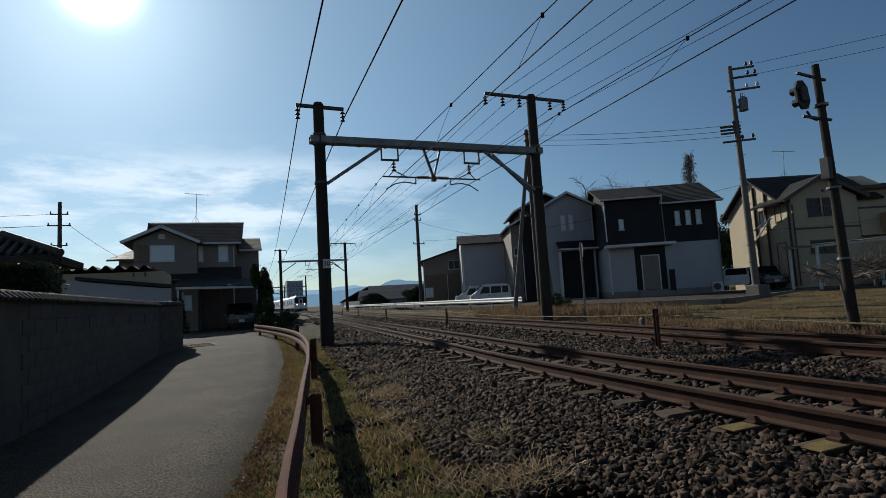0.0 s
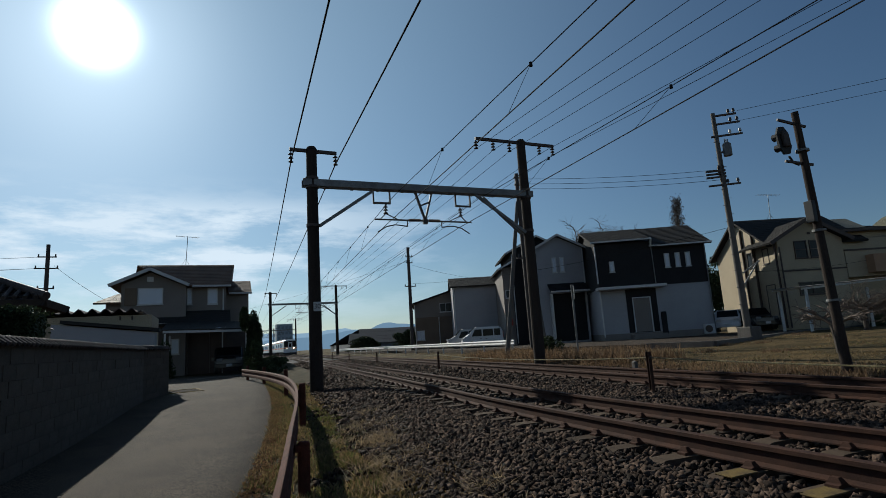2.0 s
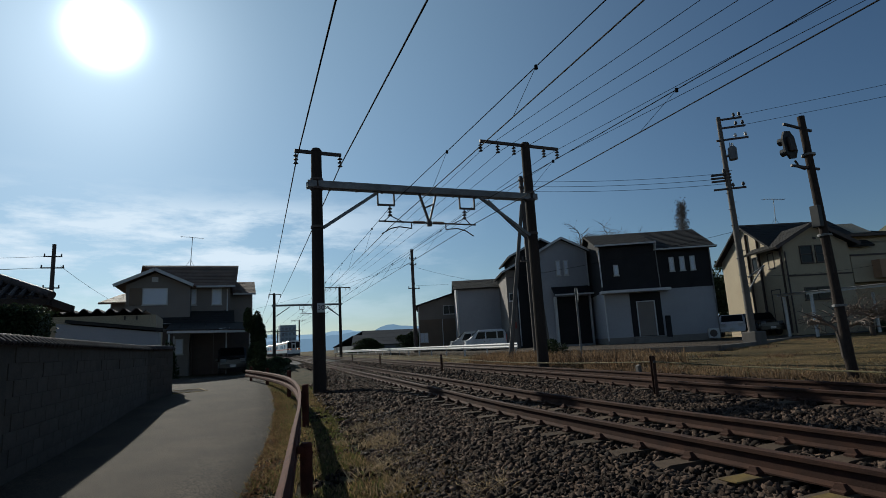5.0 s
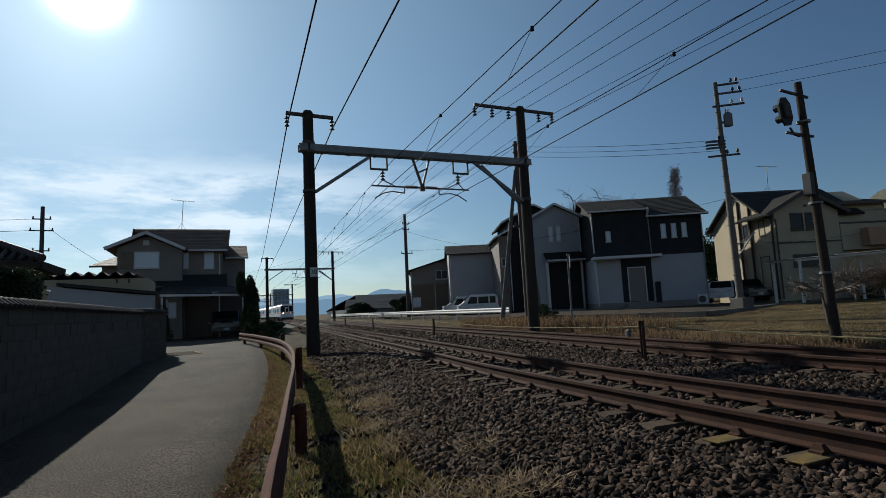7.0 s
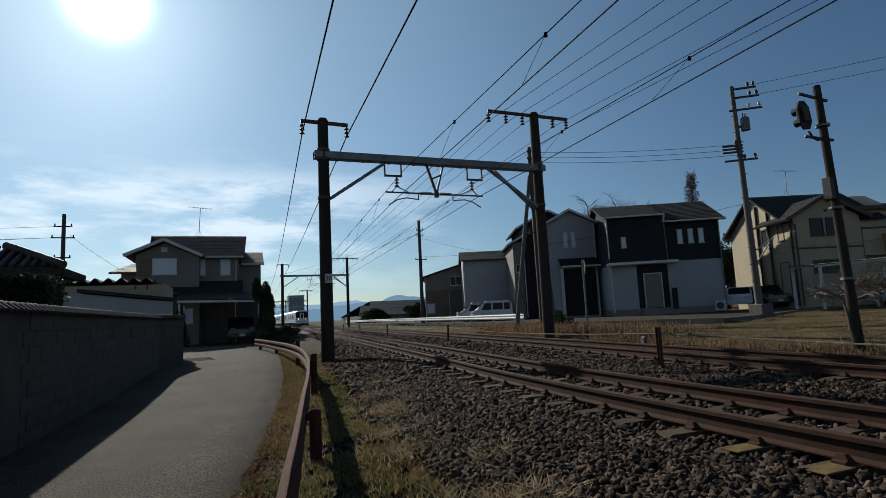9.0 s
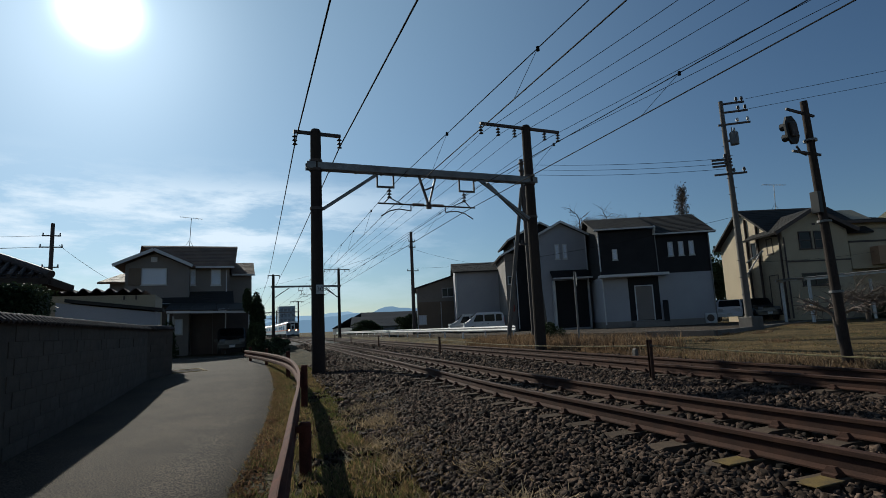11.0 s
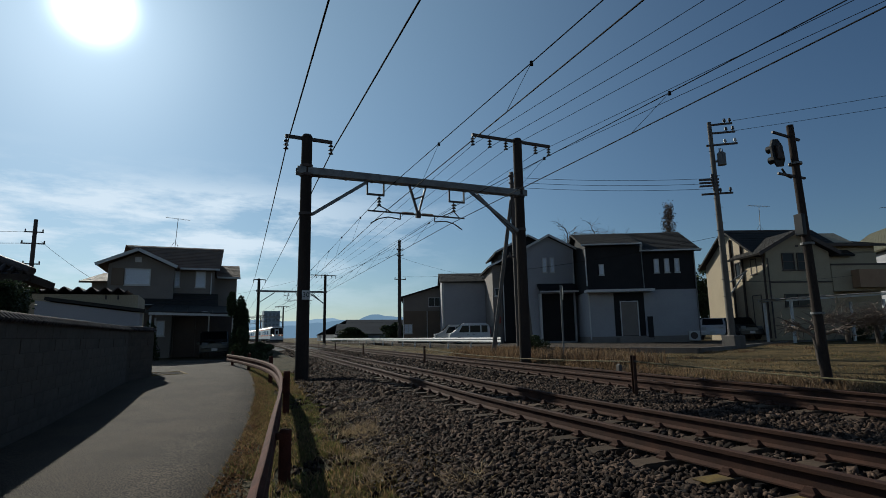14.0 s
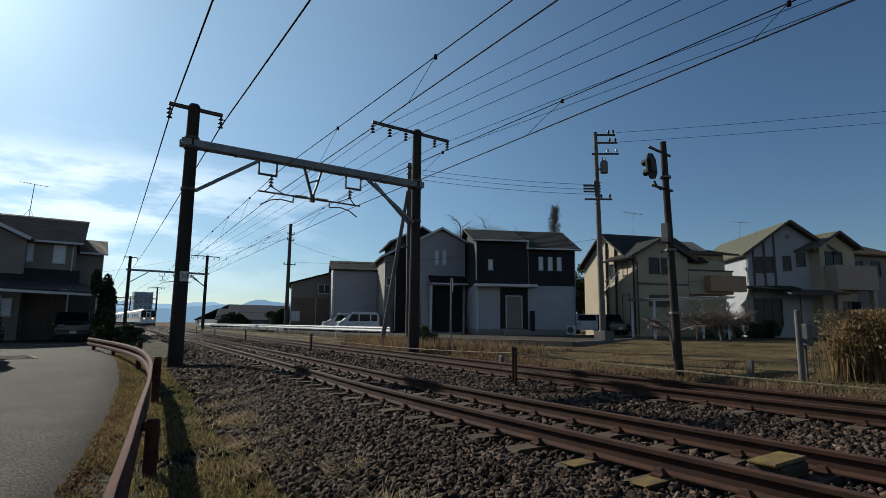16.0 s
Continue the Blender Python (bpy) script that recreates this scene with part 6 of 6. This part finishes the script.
def far_verge():
    dry, low = [], []
    for _ in range(90000):
        y = RNG.uniform(-2, 34)
        u = 5.2 + 16.0 * RNG.random() ** 1.9
        x = track_x(y) + u
        c = clump(x * 0.45, y * 0.45) + 0.25 * RNG.normal()
        if c < -0.05 + 0.015 * u:
            continue
        (dry if c < 0.5 or RNG.random() < 0.6 else low).append((x, y, ground_z(x, y) - 0.02))
    edge = []
    for _ in range(16000):
        y = RNG.uniform(-1, 24)
        x = track_x(y) + 5.35 + abs(RNG.normal()) * 0.5
        if clump(x, y) > -0.1 + 0.2 * RNG.normal():
            edge.append((x, y, ground_z(x, y) - 0.02))
    blades("edge_grass", edge, 0.17, 0.7, 0.008, REED, RNG, "uneven brown grass along the railway's edge", "grass")
    blades("field_grass", dry, 0.05, 1.3, 0.008, DRY, RNG, "dry tufted grass on the field edge", "grass")
    blades("weeds", low, 0.045, 1.2, 0.011, GREEN, RNG, "low green weeds in patches on the field", "weeds")
    heaps = []
    for _ in range(26):
        y = RNG.uniform(2, 26)
        x = track_x(y) + RNG.uniform(6.0, 20.0)
        for _ in range(110):
            p, q = x + RNG.normal() * 0.28, y + RNG.normal() * 0.16
            heaps.append((p, q, ground_z(p, q) - 0.01))
    blades("grass_tufts", heaps, 0.13, 1.0, 0.009, REED, RNG, "brown tussocks scattered over the field", "grass")
    tall = []
    for _ in range(9000):
        t = RNG.random()
        y = 12.5 + 13.0 * t
        x = track_x(y) + 5.6 + RNG.random() * 2.4
        if clump(x, y) > -0.3:
            tall.append((x, y, ground_z(x, y) - 0.02))
    blades("tall_dry_grass", tall, 0.42, 0.5, 0.010, REED, RNG, "tall brown dry grass beside the mast", "grass")
    tall = []
    for _ in range(5000):
        x, y = 11.75 + abs(RNG.normal()) * 0.9, 3.3 + RNG.normal() * 0.45
        tall.append((x, y, ground_z(x, y) - 0.02))
    blades("reeds", tall, 1.1, 0.22, 0.010, DRY, RNG, "thick clump of tall dry reeds", "reeds")
    plume = [(x + RNG.normal() * 0.16, y + RNG.normal() * 0.16, z + 0.45 + RNG.random() * 0.85) for x, y, z in tall * 2]
    tagged(cards("reed_plumes", plume, 0.045, DRY, RNG), "feathery dry reed plumes", "reeds", kind="stuff")


verge(); far_verge()


def straw():
    """Flattened heaps of dead grass at the foot of the ballast."""
    pts = []
    for k in range(34):
        y = 3.2 + 8.0 * RNG.random() ** 1.3
        x = track_x(y) - 2.35 + RNG.normal() * 0.22
        for _ in range(90):
            a, b = x + RNG.normal() * 0.11, y + RNG.normal() * 0.11
            pts.append((a, b, ground_z(a, b) + 0.02))
    blades("straw", pts, 0.09, 2.6, 0.004, STRAW, RNG, "pale flattened straw at the ballast's foot", "straw")


def leaf_litter():
    """Fallen brown leaves gathered along the edge of the lane and under the guard rail."""
    pts = []
    for _ in range(5200):
        y = 1.5 + 16.0 * RNG.random() ** 1.6
        x = spline(y, ROAD_R) + abs(RNG.normal()) * 0.16 - 0.05
        pts.append((x, y, ground_z(x, y) + 0.02 + RNG.random() * 0.02))
    tagged(cards("leaf_litter", pts, 0.022, DEADLEAF, RNG), "fallen brown leaves along the lane's edge", "leaves", kind="stuff")


DEADLEAF = mat("fallen_leaf", (0.19, 0.115, 0.06), 0.85, (0.12, 0.065, 0.035), 3.0, 0.5, 30, 0, island=0.5, through_light=0.3)
leaf_litter()
STRAW = mat("pale_straw", (0.44, 0.33, 0.19), 0.9, (0.30, 0.22, 0.13), 2.0, 0.5, 20, 0, island=0.4, through_light=0.3)
straw()


def hedge():
    h = thing("hedge", pose(-3.6, 8.0, 0), "dark clipped evergreen hedge behind the block wall", "hedge")
    pts = []
    for _ in range(42000):
        f = RNG.random()
        y = RNG.uniform(-5.5, 10.9)
        wx = -2.55 if y > 9.75 else -3.05 - 0.09 * (9.75 - y)
        x, z = (RNG.uniform(wx - 1.6, wx), 2.22) if f < 0.45 else (wx, RNG.uniform(1.5, 2.22)) if f < 0.8 else (RNG.uniform(wx - 1.6, wx), RNG.uniform(1.5, 2.22))
        if f >= 0.9:
            y = 10.9
        elif f >= 0.55 and RNG.random() < 0.6:
            x, y, z = RNG.uniform(-4.2, -2.5), 9.74, RNG.uniform(1.5, 2.22)
        pts.append((x + 3.6 + RNG.normal() * 0.04, y - 8.0 + RNG.normal() * 0.05, z + RNG.normal() * 0.025))
    ob = cards("foliage", pts, 0.03, LEAF, RNG); ob.parent = h; tagged(ob, kind="stuff")
    bm = B()
    prism(bm, [(-6.0 + 3.6, -13.4), (-4.5 + 3.6, -13.4), (-3.12 + 3.6, 1.7), (-2.56 + 3.6, 1.8), (-2.56 + 3.6, 2.85), (-4.1 + 3.6, 2.85)], 0.0, 2.19, "z")
    part("inner_mass", bm, LEAF, h)


hedge()


def bush(x, y, rx, ry, h, n, label, size=0.09, z=None, seed=1):
    rng = np.random.default_rng(seed)
    b = thing("bush", pose(x, y, ground_z(x, y) if z is None else z), label, "bush", "bushes by the lane")
    pts = []
    lobes = [(rng.normal() * rx * 0.32, rng.normal() * ry * 0.32, h * (0.12 + 0.72 * k / 8), rng.uniform(0.42, 0.62) * (1.0 - 0.35 * k / 8)) for k in range(9)]
    for _ in range(n):
        lx, ly, lz, lr = lobes[rng.integers(9)]
        d = rng.normal(size=3); d /= np.linalg.norm(d); d *= rng.uniform(0.55, 1.05)
        pts.append((lx + d[0] * lr * rx, ly + d[1] * lr * ry, max(lz + d[2] * lr * h * 0.55, 0.05)))
    ob = cards("foliage", pts, size, LEAF, rng); ob.parent = b; tagged(ob, kind="stuff")
    bm = B()
    for k in range(5):
        lx, ly, lz, lr = lobes[k]
        tube(bm, (lx * 0.15, ly * 0.15, -0.1), (lx * 0.8, ly * 0.8, lz), 0.05, 0.015, 6)
    part("stems", bm, BARK, b)


bush(2.2, 34, 0.72, 1.0, 3.7, 12000, "dark evergreen shrub at the bend of the lane", 0.075, seed=1)
bush(2.05, 29.6, 0.5, 0.8, 1.7, 3500, "low dark shrub beside the guard rail end", 0.08, seed=2)
bush(12.7, 19.2, 0.9, 0.7, 0.9, 1500, "low reddish shrub near the sign post", 0.05, seed=6)
bush(31.5, 92, 3.5, 1.5, 3.2, 2500, "dark hedge far behind the guard rail", 0.2, z=0.6, seed=7)
bush(23.5, 92, 3.5, 1.5, 2.4, 2500, "dark hedge far behind the guard rail", 0.2, z=0.6, seed=8)
for k, (sx, dy) in enumerate(((27.6, 33.6), (29.6, 33.8), (31.6, 34.0), (33.4, 34.2))):
    p = HF @ Vector((sx, dy, 0))
    bush(p.x, p.y, 1.5, 0.8, 1.35, 2600, "dark low garden shrub in front of the houses", 0.07, seed=60 + k)
for k, (bx, by) in enumerate(((2.95, 30.5), (3.3, 36.0), (3.8, 42.5), (4.4, 50.0))):
    bush(bx, by, 0.95, 3.4, 0.85, 2600, "low dark scrub on the bank by the railway", 0.07, seed=70 + k)
bush(-2.6, 35.5, 0.7, 0.7, 2.4, 2500, "round clipped shrub in front of the house", 0.08, z=0.0, seed=9)


def branch(bm, a, d, length, r, level, rng, spread, droop, tips):
    n = 3 if level else 2
    p = Vector(a)
    for k in range(n):
        d = (d + Vector((rng.normal() * 0.22, rng.normal() * 0.22, rng.normal() * 0.16 + droop))).normalized()
        q = p + d * (length / n)
        r2 = r * 0.82
        tube(bm, p, q, r, r2, 6 if level > 1 else 4)
        p, r = q, r2
        if level > 0 and k >= 0:
            for _ in range(2):
                side = Vector((rng.normal(), rng.normal(), rng.normal() * 0.5)).normalized()
                branch(bm, p, (d * (1 - spread) + side * spread).normalized(), length * rng.uniform(0.5, 0.72), r * 0.62, level - 1, rng, spread, droop, tips)
    tips.append(p)


def bare_tree(x, y, z, h, spread, label, seed, group, r=0.1, trunk_h=0.35, levels=3, droop=0.02, limbs=4, flat=0.5):
    rng = np.random.default_rng(seed)
    t = thing("bare_tree", pose(x, y, z), label, "tree", group)
    bm = B()
    top = Vector((rng.normal() * 0.08, rng.normal() * 0.08, h * trunk_h))
    tube(bm, (0, 0, -0.2), top * 0.5, r * 1.25, r, 10); tube(bm, top * 0.5, top, r, r * 0.9, 10)
    part("trunk", bm, BARK, t)
    tips = []
    for k in range(limbs):
        a = k * 2 * math.pi / limbs + rng.normal() * 0.3
        d = Vector((math.cos(a) * flat, math.sin(a) * flat, 1 - flat * 0.6)).normalized()
        bm = B()
        branch(bm, top, d, h * (1 - trunk_h) * 0.62, r * 0.6, levels - 1, rng, spread, droop, tips)
        part("limb", bm, TWIG, t)
    return t


bare_tree(14.75, 9.25, 0.45, 1.75, 0.6, "pruned leafless fruit tree with knotted limbs", 11, "fruit trees in the field", 0.09, 0.4, 3, 0.0, 4, 0.8)
for k, (s, d) in enumerate(((22.15, 26.0), (23.25, 26.4), (20.9, 26.4))):
    p = HF @ Vector((s, d, 0))
    bare_tree(p.x, p.y, ground_z(p.x, p.y), 2.5, 0.6, "pruned leafless fruit tree with knotted limbs", 20 + k, "fruit trees in the field", 0.11, 0.36, 4, -0.02, 5, 0.95)
p = HF @ Vector((20.4, 66, 0))
bare_tree(p.x, p.y, 0.8, 14.4, 0.6, "wide leafless tree behind the houses", 31, "trees behind the houses", 0.4, 0.62, 4, 0.0, 7, 0.75)
p = HF @ Vector((22.6, 67, 0))
bare_tree(p.x, p.y, 0.8, 14.0, 0.6, "wide leafless tree behind the houses", 32, "trees behind the houses", 0.4, 0.62, 4, 0.0, 7, 0.75)
p = HF @ Vector((28.0, 70, 0))
bare_tree(p.x, p.y, 0.8, 12.0, 0.5, "wide leafless tree behind the houses", 33, "trees behind the houses", 0.3, 0.4, 4, 0.0, 6, 0.7)


def poplar(x, y, z, h, label, seed):
    rng = np.random.default_rng(seed)
    t = thing("poplar_tree", pose(x, y, z), label, "tree", "trees behind the houses")
    bm = B(); tube(bm, (0, 0, -0.3), (0, 0, h), 0.28, 0.03, 9); part("trunk", bm, BARK, t)
    bm = B()
    pts = []
    for k in range(170):
        zz = h * rng.uniform(0.35, 0.97)
        a = rng.uniform(0, 6.28)
        ln = (1 - zz / h) * 3.4 + 0.6
        e = Vector((math.cos(a) * ln * 0.55, math.sin(a) * ln * 0.55, zz + ln * 0.9))
        tube(bm, (0, 0, zz), e, 0.03, 0.008, 4)
        for _ in range(14):
            f = rng.uniform(0.3, 1.0)
            pts.append((e.x * f + rng.normal() * 0.13, e.y * f + rng.normal() * 0.13, zz + (e.z - zz) * f + rng.normal() * 0.2))
    tagged(part("branches", bm, TWIG, t), kind="stuff")
    ob = cards("crown", pts, 0.1, TWIG, rng); ob.parent = t; tagged(ob, "sparse brown winter crown", kind="stuff")


p = HF @ Vector((28.3, 60, 0))
poplar(p.x, p.y, 0.8, 14.9, "tall narrow brown poplar behind the dark house", 41)


def wood(s, d, n, w, h, seed, label):
    rng = np.random.default_rng(seed)
    p = HF @ Vector((s, d, 0.6))
    t = thing("tree_clump", pose(p.x, p.y, p.z), label, "trees", "woods behind the houses")
    pts = []
    for k in range(22):
        cx, cy, cz, r = rng.normal() * w * 0.4, rng.normal() * 3, h * rng.uniform(0.35, 0.85), rng.uniform(0.9, 1.9)
        for _ in range(n // 22):
            v = rng.normal(size=3); v /= np.linalg.norm(v); v *= r * rng.uniform(0.6, 1.05)
            pts.append((cx + v[0], cy + v[1], max(cz + v[2], 0.1)))
    ob = cards("crown", pts, 0.26, LEAF, rng); ob.parent = t; tagged(ob, kind="stuff")
    for k in range(4):
        bm = B(); x = rng.normal() * w * 0.35; tube(bm, (x, 0, -0.5), (x + 0.3, 0, h * 0.6), 0.2, 0.08, 8); part("trunk", bm, BARK, t)


wood(33.5, 66, 6000, 7, 8.5, 51, "dark evergreen trees between the houses")
wood(75, 62, 7000, 14, 13, 52, "dark wooded slope behind the street")

# ---- commuter train standing on the far track ----
STEEL = mat("brushed_stainless", (0.55, 0.56, 0.57), 0.35, (0.46, 0.47, 0.48), 1.5, 0.4, 60, 0.08, 0.002, metal=0.75, stretch=(1, 1, 12))
ORANGE = mat("orange_stripe_paint", (0.62, 0.16, 0.035), 0.45, (0.55, 0.13, 0.03), 2, 0.3, 60, 0.05, 0.001)
FRONTWHITE = mat("pale_train_front", (0.62, 0.63, 0.64), 0.45, (0.55, 0.56, 0.57), 2, 0.3, 60, 0.05, 0.001)
UNDER = mat("black_underframe", (0.025, 0.024, 0.023), 0.8, (0.04, 0.035, 0.03), 3, 0.5, 60, 0.2, 0.003)
LAMP = plain("lit_headlamp", (1.0, 0.86, 0.6), 0.3, emit=14.0)


def carriage(yf, front):
    L_, W, zf, zr = 19.6, 1.43, 0.75, 3.35
    y1 = yf + L_
    ang = -math.degrees(math.atan2(track_x(y1) - track_x(yf), L_))
    c = thing("train_carriage", pose(track_x(yf) + APART, yf, RAIL_Z, 0, 0, ang), ("stainless steel train cab car, orange stripes, lit headlamps" if front else "stainless steel commuter train carriage with orange stripes"), "train", "train on the far track")
    bm = B()
    prof = [(-W, zf), (W, zf), (W, 2.95), (W - 0.12, 3.2), (W - 0.5, 3.42), (0.5, 3.5), (-0.5, 3.5), (-W + 0.5, 3.42), (-W + 0.12, 3.2), (-W, 2.95)]
    prism(bm, prof, 0.35 if front else 0.0, L_)
    part("body", bm, STEEL, c)
    for s in (-1, 1):
        for z0, z1 in ((1.42, 1.68), (2.88, 3.02)):
            bm = B(); box(bm, (s * W - 0.004, 0.4, z0), (s * W + 0.006, L_ - 0.05, z1)); part("stripe", bm, ORANGE, c, "orange stripe")
        for k in range(6):
            bm = B(); box(bm, (s * W - 0.004, 0.5, 0.85 + 0.09 * k), (s * W + 0.012, L_ - 0.2, 0.88 + 0.09 * k)); part("rib", bm, STEEL, c)
        for yd in (2.6, 8.4, 14.2):
            for k in (0, 1):
                bm = B(); box(bm, (s * W - 0.01, yd + 0.66 * k, 0.82), (s * W + 0.009, yd + 0.64 + 0.66 * k, 2.72)); d = part("door", bm, STEEL, c, "sliding steel door leaf")
                bm = B(); box(bm, (s * W - 0.01, yd + 0.14 + 0.66 * k, 1.6), (s * W + 0.014, yd + 0.5 + 0.66 * k, 2.5)); part("door_window", bm, PANE, d)
        for yw in (4.4, 5.7, 7.0, 10.2, 11.5, 12.8, 16.2, 17.5):
            bm = B(); box(bm, (s * W - 0.01, yw, 1.78), (s * W + 0.010, yw + 1.15, 2.62), bevel=0.005); part("window", bm, PANE, c, "dark carriage window")
    for yy in (3.2, 10.5, 15.5):
        bm = B(); box(bm, (-0.8, yy, 3.45), (0.8, yy + 2.2, 3.72), bevel=0.08); part("roof_unit", bm, GREYMETAL, c, "grey roof cooling unit")
    for k, yy in enumerate((5.0, 8.2, 11.6)):
        bm = B(); box(bm, (-1.15, yy, 0.2), (1.15, yy + 2.2, 0.74), bevel=0.03); part("underfloor_box", bm, UNDER, c)
    for yb in (2.8, 15.6):
        bm = B(); box(bm, (-0.95, yb - 1.1, 0.3), (0.95, yb + 1.1, 0.7), bevel=0.04); bg = part("bogie", bm, UNDER, c)
        for dy in (-0.95, 0.95):
            for s in (-1, 1):
                bm = B(); tube(bm, (s * GAUGE / 2 - 0.06, yb + dy, 0.43), (s * GAUGE / 2 + 0.06, yb + dy, 0.43), 0.42, 0.42, 20); part("wheel", bm, RUST, bg)
    if front:
        bm = B()
        fp = [(-W + 0.02, 0.55), (W - 0.02, 0.55), (W, 2.9), (W - 0.14, 3.2), (W - 0.5, 3.4), (-W + 0.5, 3.4), (-W + 0.14, 3.2), (-W, 2.9)]
        prism(bm, fp, 0.0, 0.35)
        part("cab_front", bm, FRONTWHITE, c, "pale moulded cab front")
        bm = B(); box(bm, (-W + 0.03, -0.012, 1.42), (W - 0.03, 0.01, 1.72)); part("stripe", bm, ORANGE, c)
        for x0, x1 in ((-1.33, -0.45), (0.45, 1.33)):
            bm = B(); box(bm, (x0, -0.02, 1.82), (x1, 0.01, 3.15), bevel=0.01); part("windscreen", bm, PANE, c, "tall dark windscreen")
        bm = B(); box(bm, (-0.4, -0.03, 0.62), (0.4, 0.0, 2.75), bevel=0.012); dd = part("gangway_door", bm, FRONTWHITE, c, "grey front gangway door")
        bm = B(); box(bm, (-0.26, -0.04, 1.75), (0.26, -0.02, 2.6), bevel=0.006); part("door_window", bm, PANE, dd)
        bm = B(); box(bm, (-0.4, -0.025, 2.85), (0.4, 0.0, 3.18), bevel=0.01); part("destination_display", bm, PANE, c)
        for s in (-0.8, 0.8):
            bm = B(); tube(bm, (s, -0.05, 1.56), (s, -0.012, 1.56), 0.09, 0.09, 16); part("headlamp", bm, LAMP, c, "lit warm headlamp")
        bm = B(); prism(bm, [(-1.3, 0.12), (1.3, 0.12), (1.36, 0.55), (-1.36, 0.55)], -0.15, 0.4); part("skirt", bm, UNDER, c, "black snow plough skirt")
        bm = B(); box(bm, (-0.14, -0.35, 0.42), (0.14, 0.0, 0.68), bevel=0.03); part("coupler", bm, UNDER, c)


carriage(128.0, True)
for k in range(1, 4):
    carriage(128.0 + 20.1 * k, False)

# ---- ballast: loose stones over the bed ----
def ballast():
    rng = np.random.default_rng(9)
    pos, size = [], []

    def scatter(n, ya, yb, ua, ub, s, power=1.0):
        y = ya + (yb - ya) * rng.random(n) ** power
        u = rng.uniform(ua, ub, n)
        for a, b in zip(y, u):
            x = track_x(a) + b
            inside = abs(b) < 1.02 or abs(b - APART) < 1.02
            if abs(abs(b) - GAUGE / 2) < 0.1 or abs(abs(b - APART) - GAUGE / 2) < 0.1:
                continue
            if b < -2.05 and clump(x, a) + 1.2 * (b + 2.4) < rng.normal() * 0.25:
                continue
            k = (a + 9.0) / 0.6 % 1.0
            on_sleeper = inside and (k < 0.22 or k > 0.78) and a < 60
            if on_sleeper and rng.random() < 0.93:
                continue
            z = ground_z(x, a) + rng.uniform(0.0, 0.045) - (0.005 if inside else 0.0)
            pos.append((x, a, z)); size.append(s * rng.uniform(0.55, 1.3))
    scatter(38000, 1.0, 9.0, -2.75, -1.0, 0.0265)
    scatter(12000, 1.0, 9.0, -1.0, 1.0, 0.027)
    scatter(25000, 1.0, 11.0, 1.0, 2.9, 0.029)
    scatter(11000, 9.0, 18.0, -2.7, -1.0, 0.036)
    scatter(9000, 9.0, 20.0, -1.0, 3.0, 0.038)
    scatter(6000, 2.0, 20.0, 4.7, 5.5, 0.036)
    scatter(14000, 18.0, 50.0, -2.5, 5.3, 0.055, 1.3)
    scatter(7000, 2.0, 12.0, 3.0, 4.6, 0.034)
    scatter(16000, -6.0, 1.0, -2.75, 5.4, 0.034)
    # stray stones in the verge
    for _ in range(3000):
        y = 1.5 + 16 * rng.random() ** 1.3
        x = rng.uniform(spline(y, GUARD) + 0.05, track_x(y) - 2.4)
        pos.append((x, y, ground_z(x, y) + 0.002)); size.append(0.02 * rng.uniform(0.5, 1.4))
    P_, S_ = np.array(pos), np.array(size)
    n = len(P_)
    cube = np.array([(x, y, z) for z in (-1, 1) for y in (-1, 1) for x in (-1, 1)], float)
    v = cube[None] * rng.uniform(0.3, 1.15, (n, 8, 3)) * rng.uniform(0.5, 1.45, (n, 1, 3))
    q = rng.normal(size=(n, 4)); q /= np.linalg.norm(q, axis=1, keepdims=True)
    w, x, y, z = q.T
    R_ = np.stack([1 - 2 * (y * y + z * z), 2 * (x * y - z * w), 2 * (x * z + y * w), 2 * (x * y + z * w), 1 - 2 * (x * x + z * z), 2 * (y * z - x * w), 2 * (x * z - y * w), 2 * (y * z + x * w), 1 - 2 * (x * x + y * y)], 1).reshape(n, 3, 3)
    v = np.einsum("nij,nkj->nki", R_, v) * S_[:, None, None] + P_[:, None, :]
    quads = np.array([(0, 2, 3, 1), (4, 5, 7, 6), (0, 1, 5, 4), (2, 6, 7, 3), (0, 4, 6, 2), (1, 3, 7, 5)])
    tri = np.concatenate([quads[:, [0, 1, 2]], quads[:, [0, 2, 3]]])
    f = (np.arange(n)[:, None, None] * 8 + tri[None]).reshape(-1, 3)
    me = bpy.data.meshes.new("ballast")
    me.vertices.add(n * 8); me.vertices.foreach_set("co", v.reshape(-1))
    me.loops.add(len(f) * 3); me.loops.foreach_set("vertex_index", f.reshape(-1))
    me.polygons.add(len(f)); me.polygons.foreach_set("loop_start", np.arange(0, len(f) * 3, 3)); me.polygons.foreach_set("loop_total", np.full(len(f), 3))
    me.update(calc_edges=True); me.validate()
    me.materials.append(BALLAST)
    tagged(new("ballast", me), "loose angular grey-brown ballast stones between sleepers", "ballast", kind="stuff")


ballast()
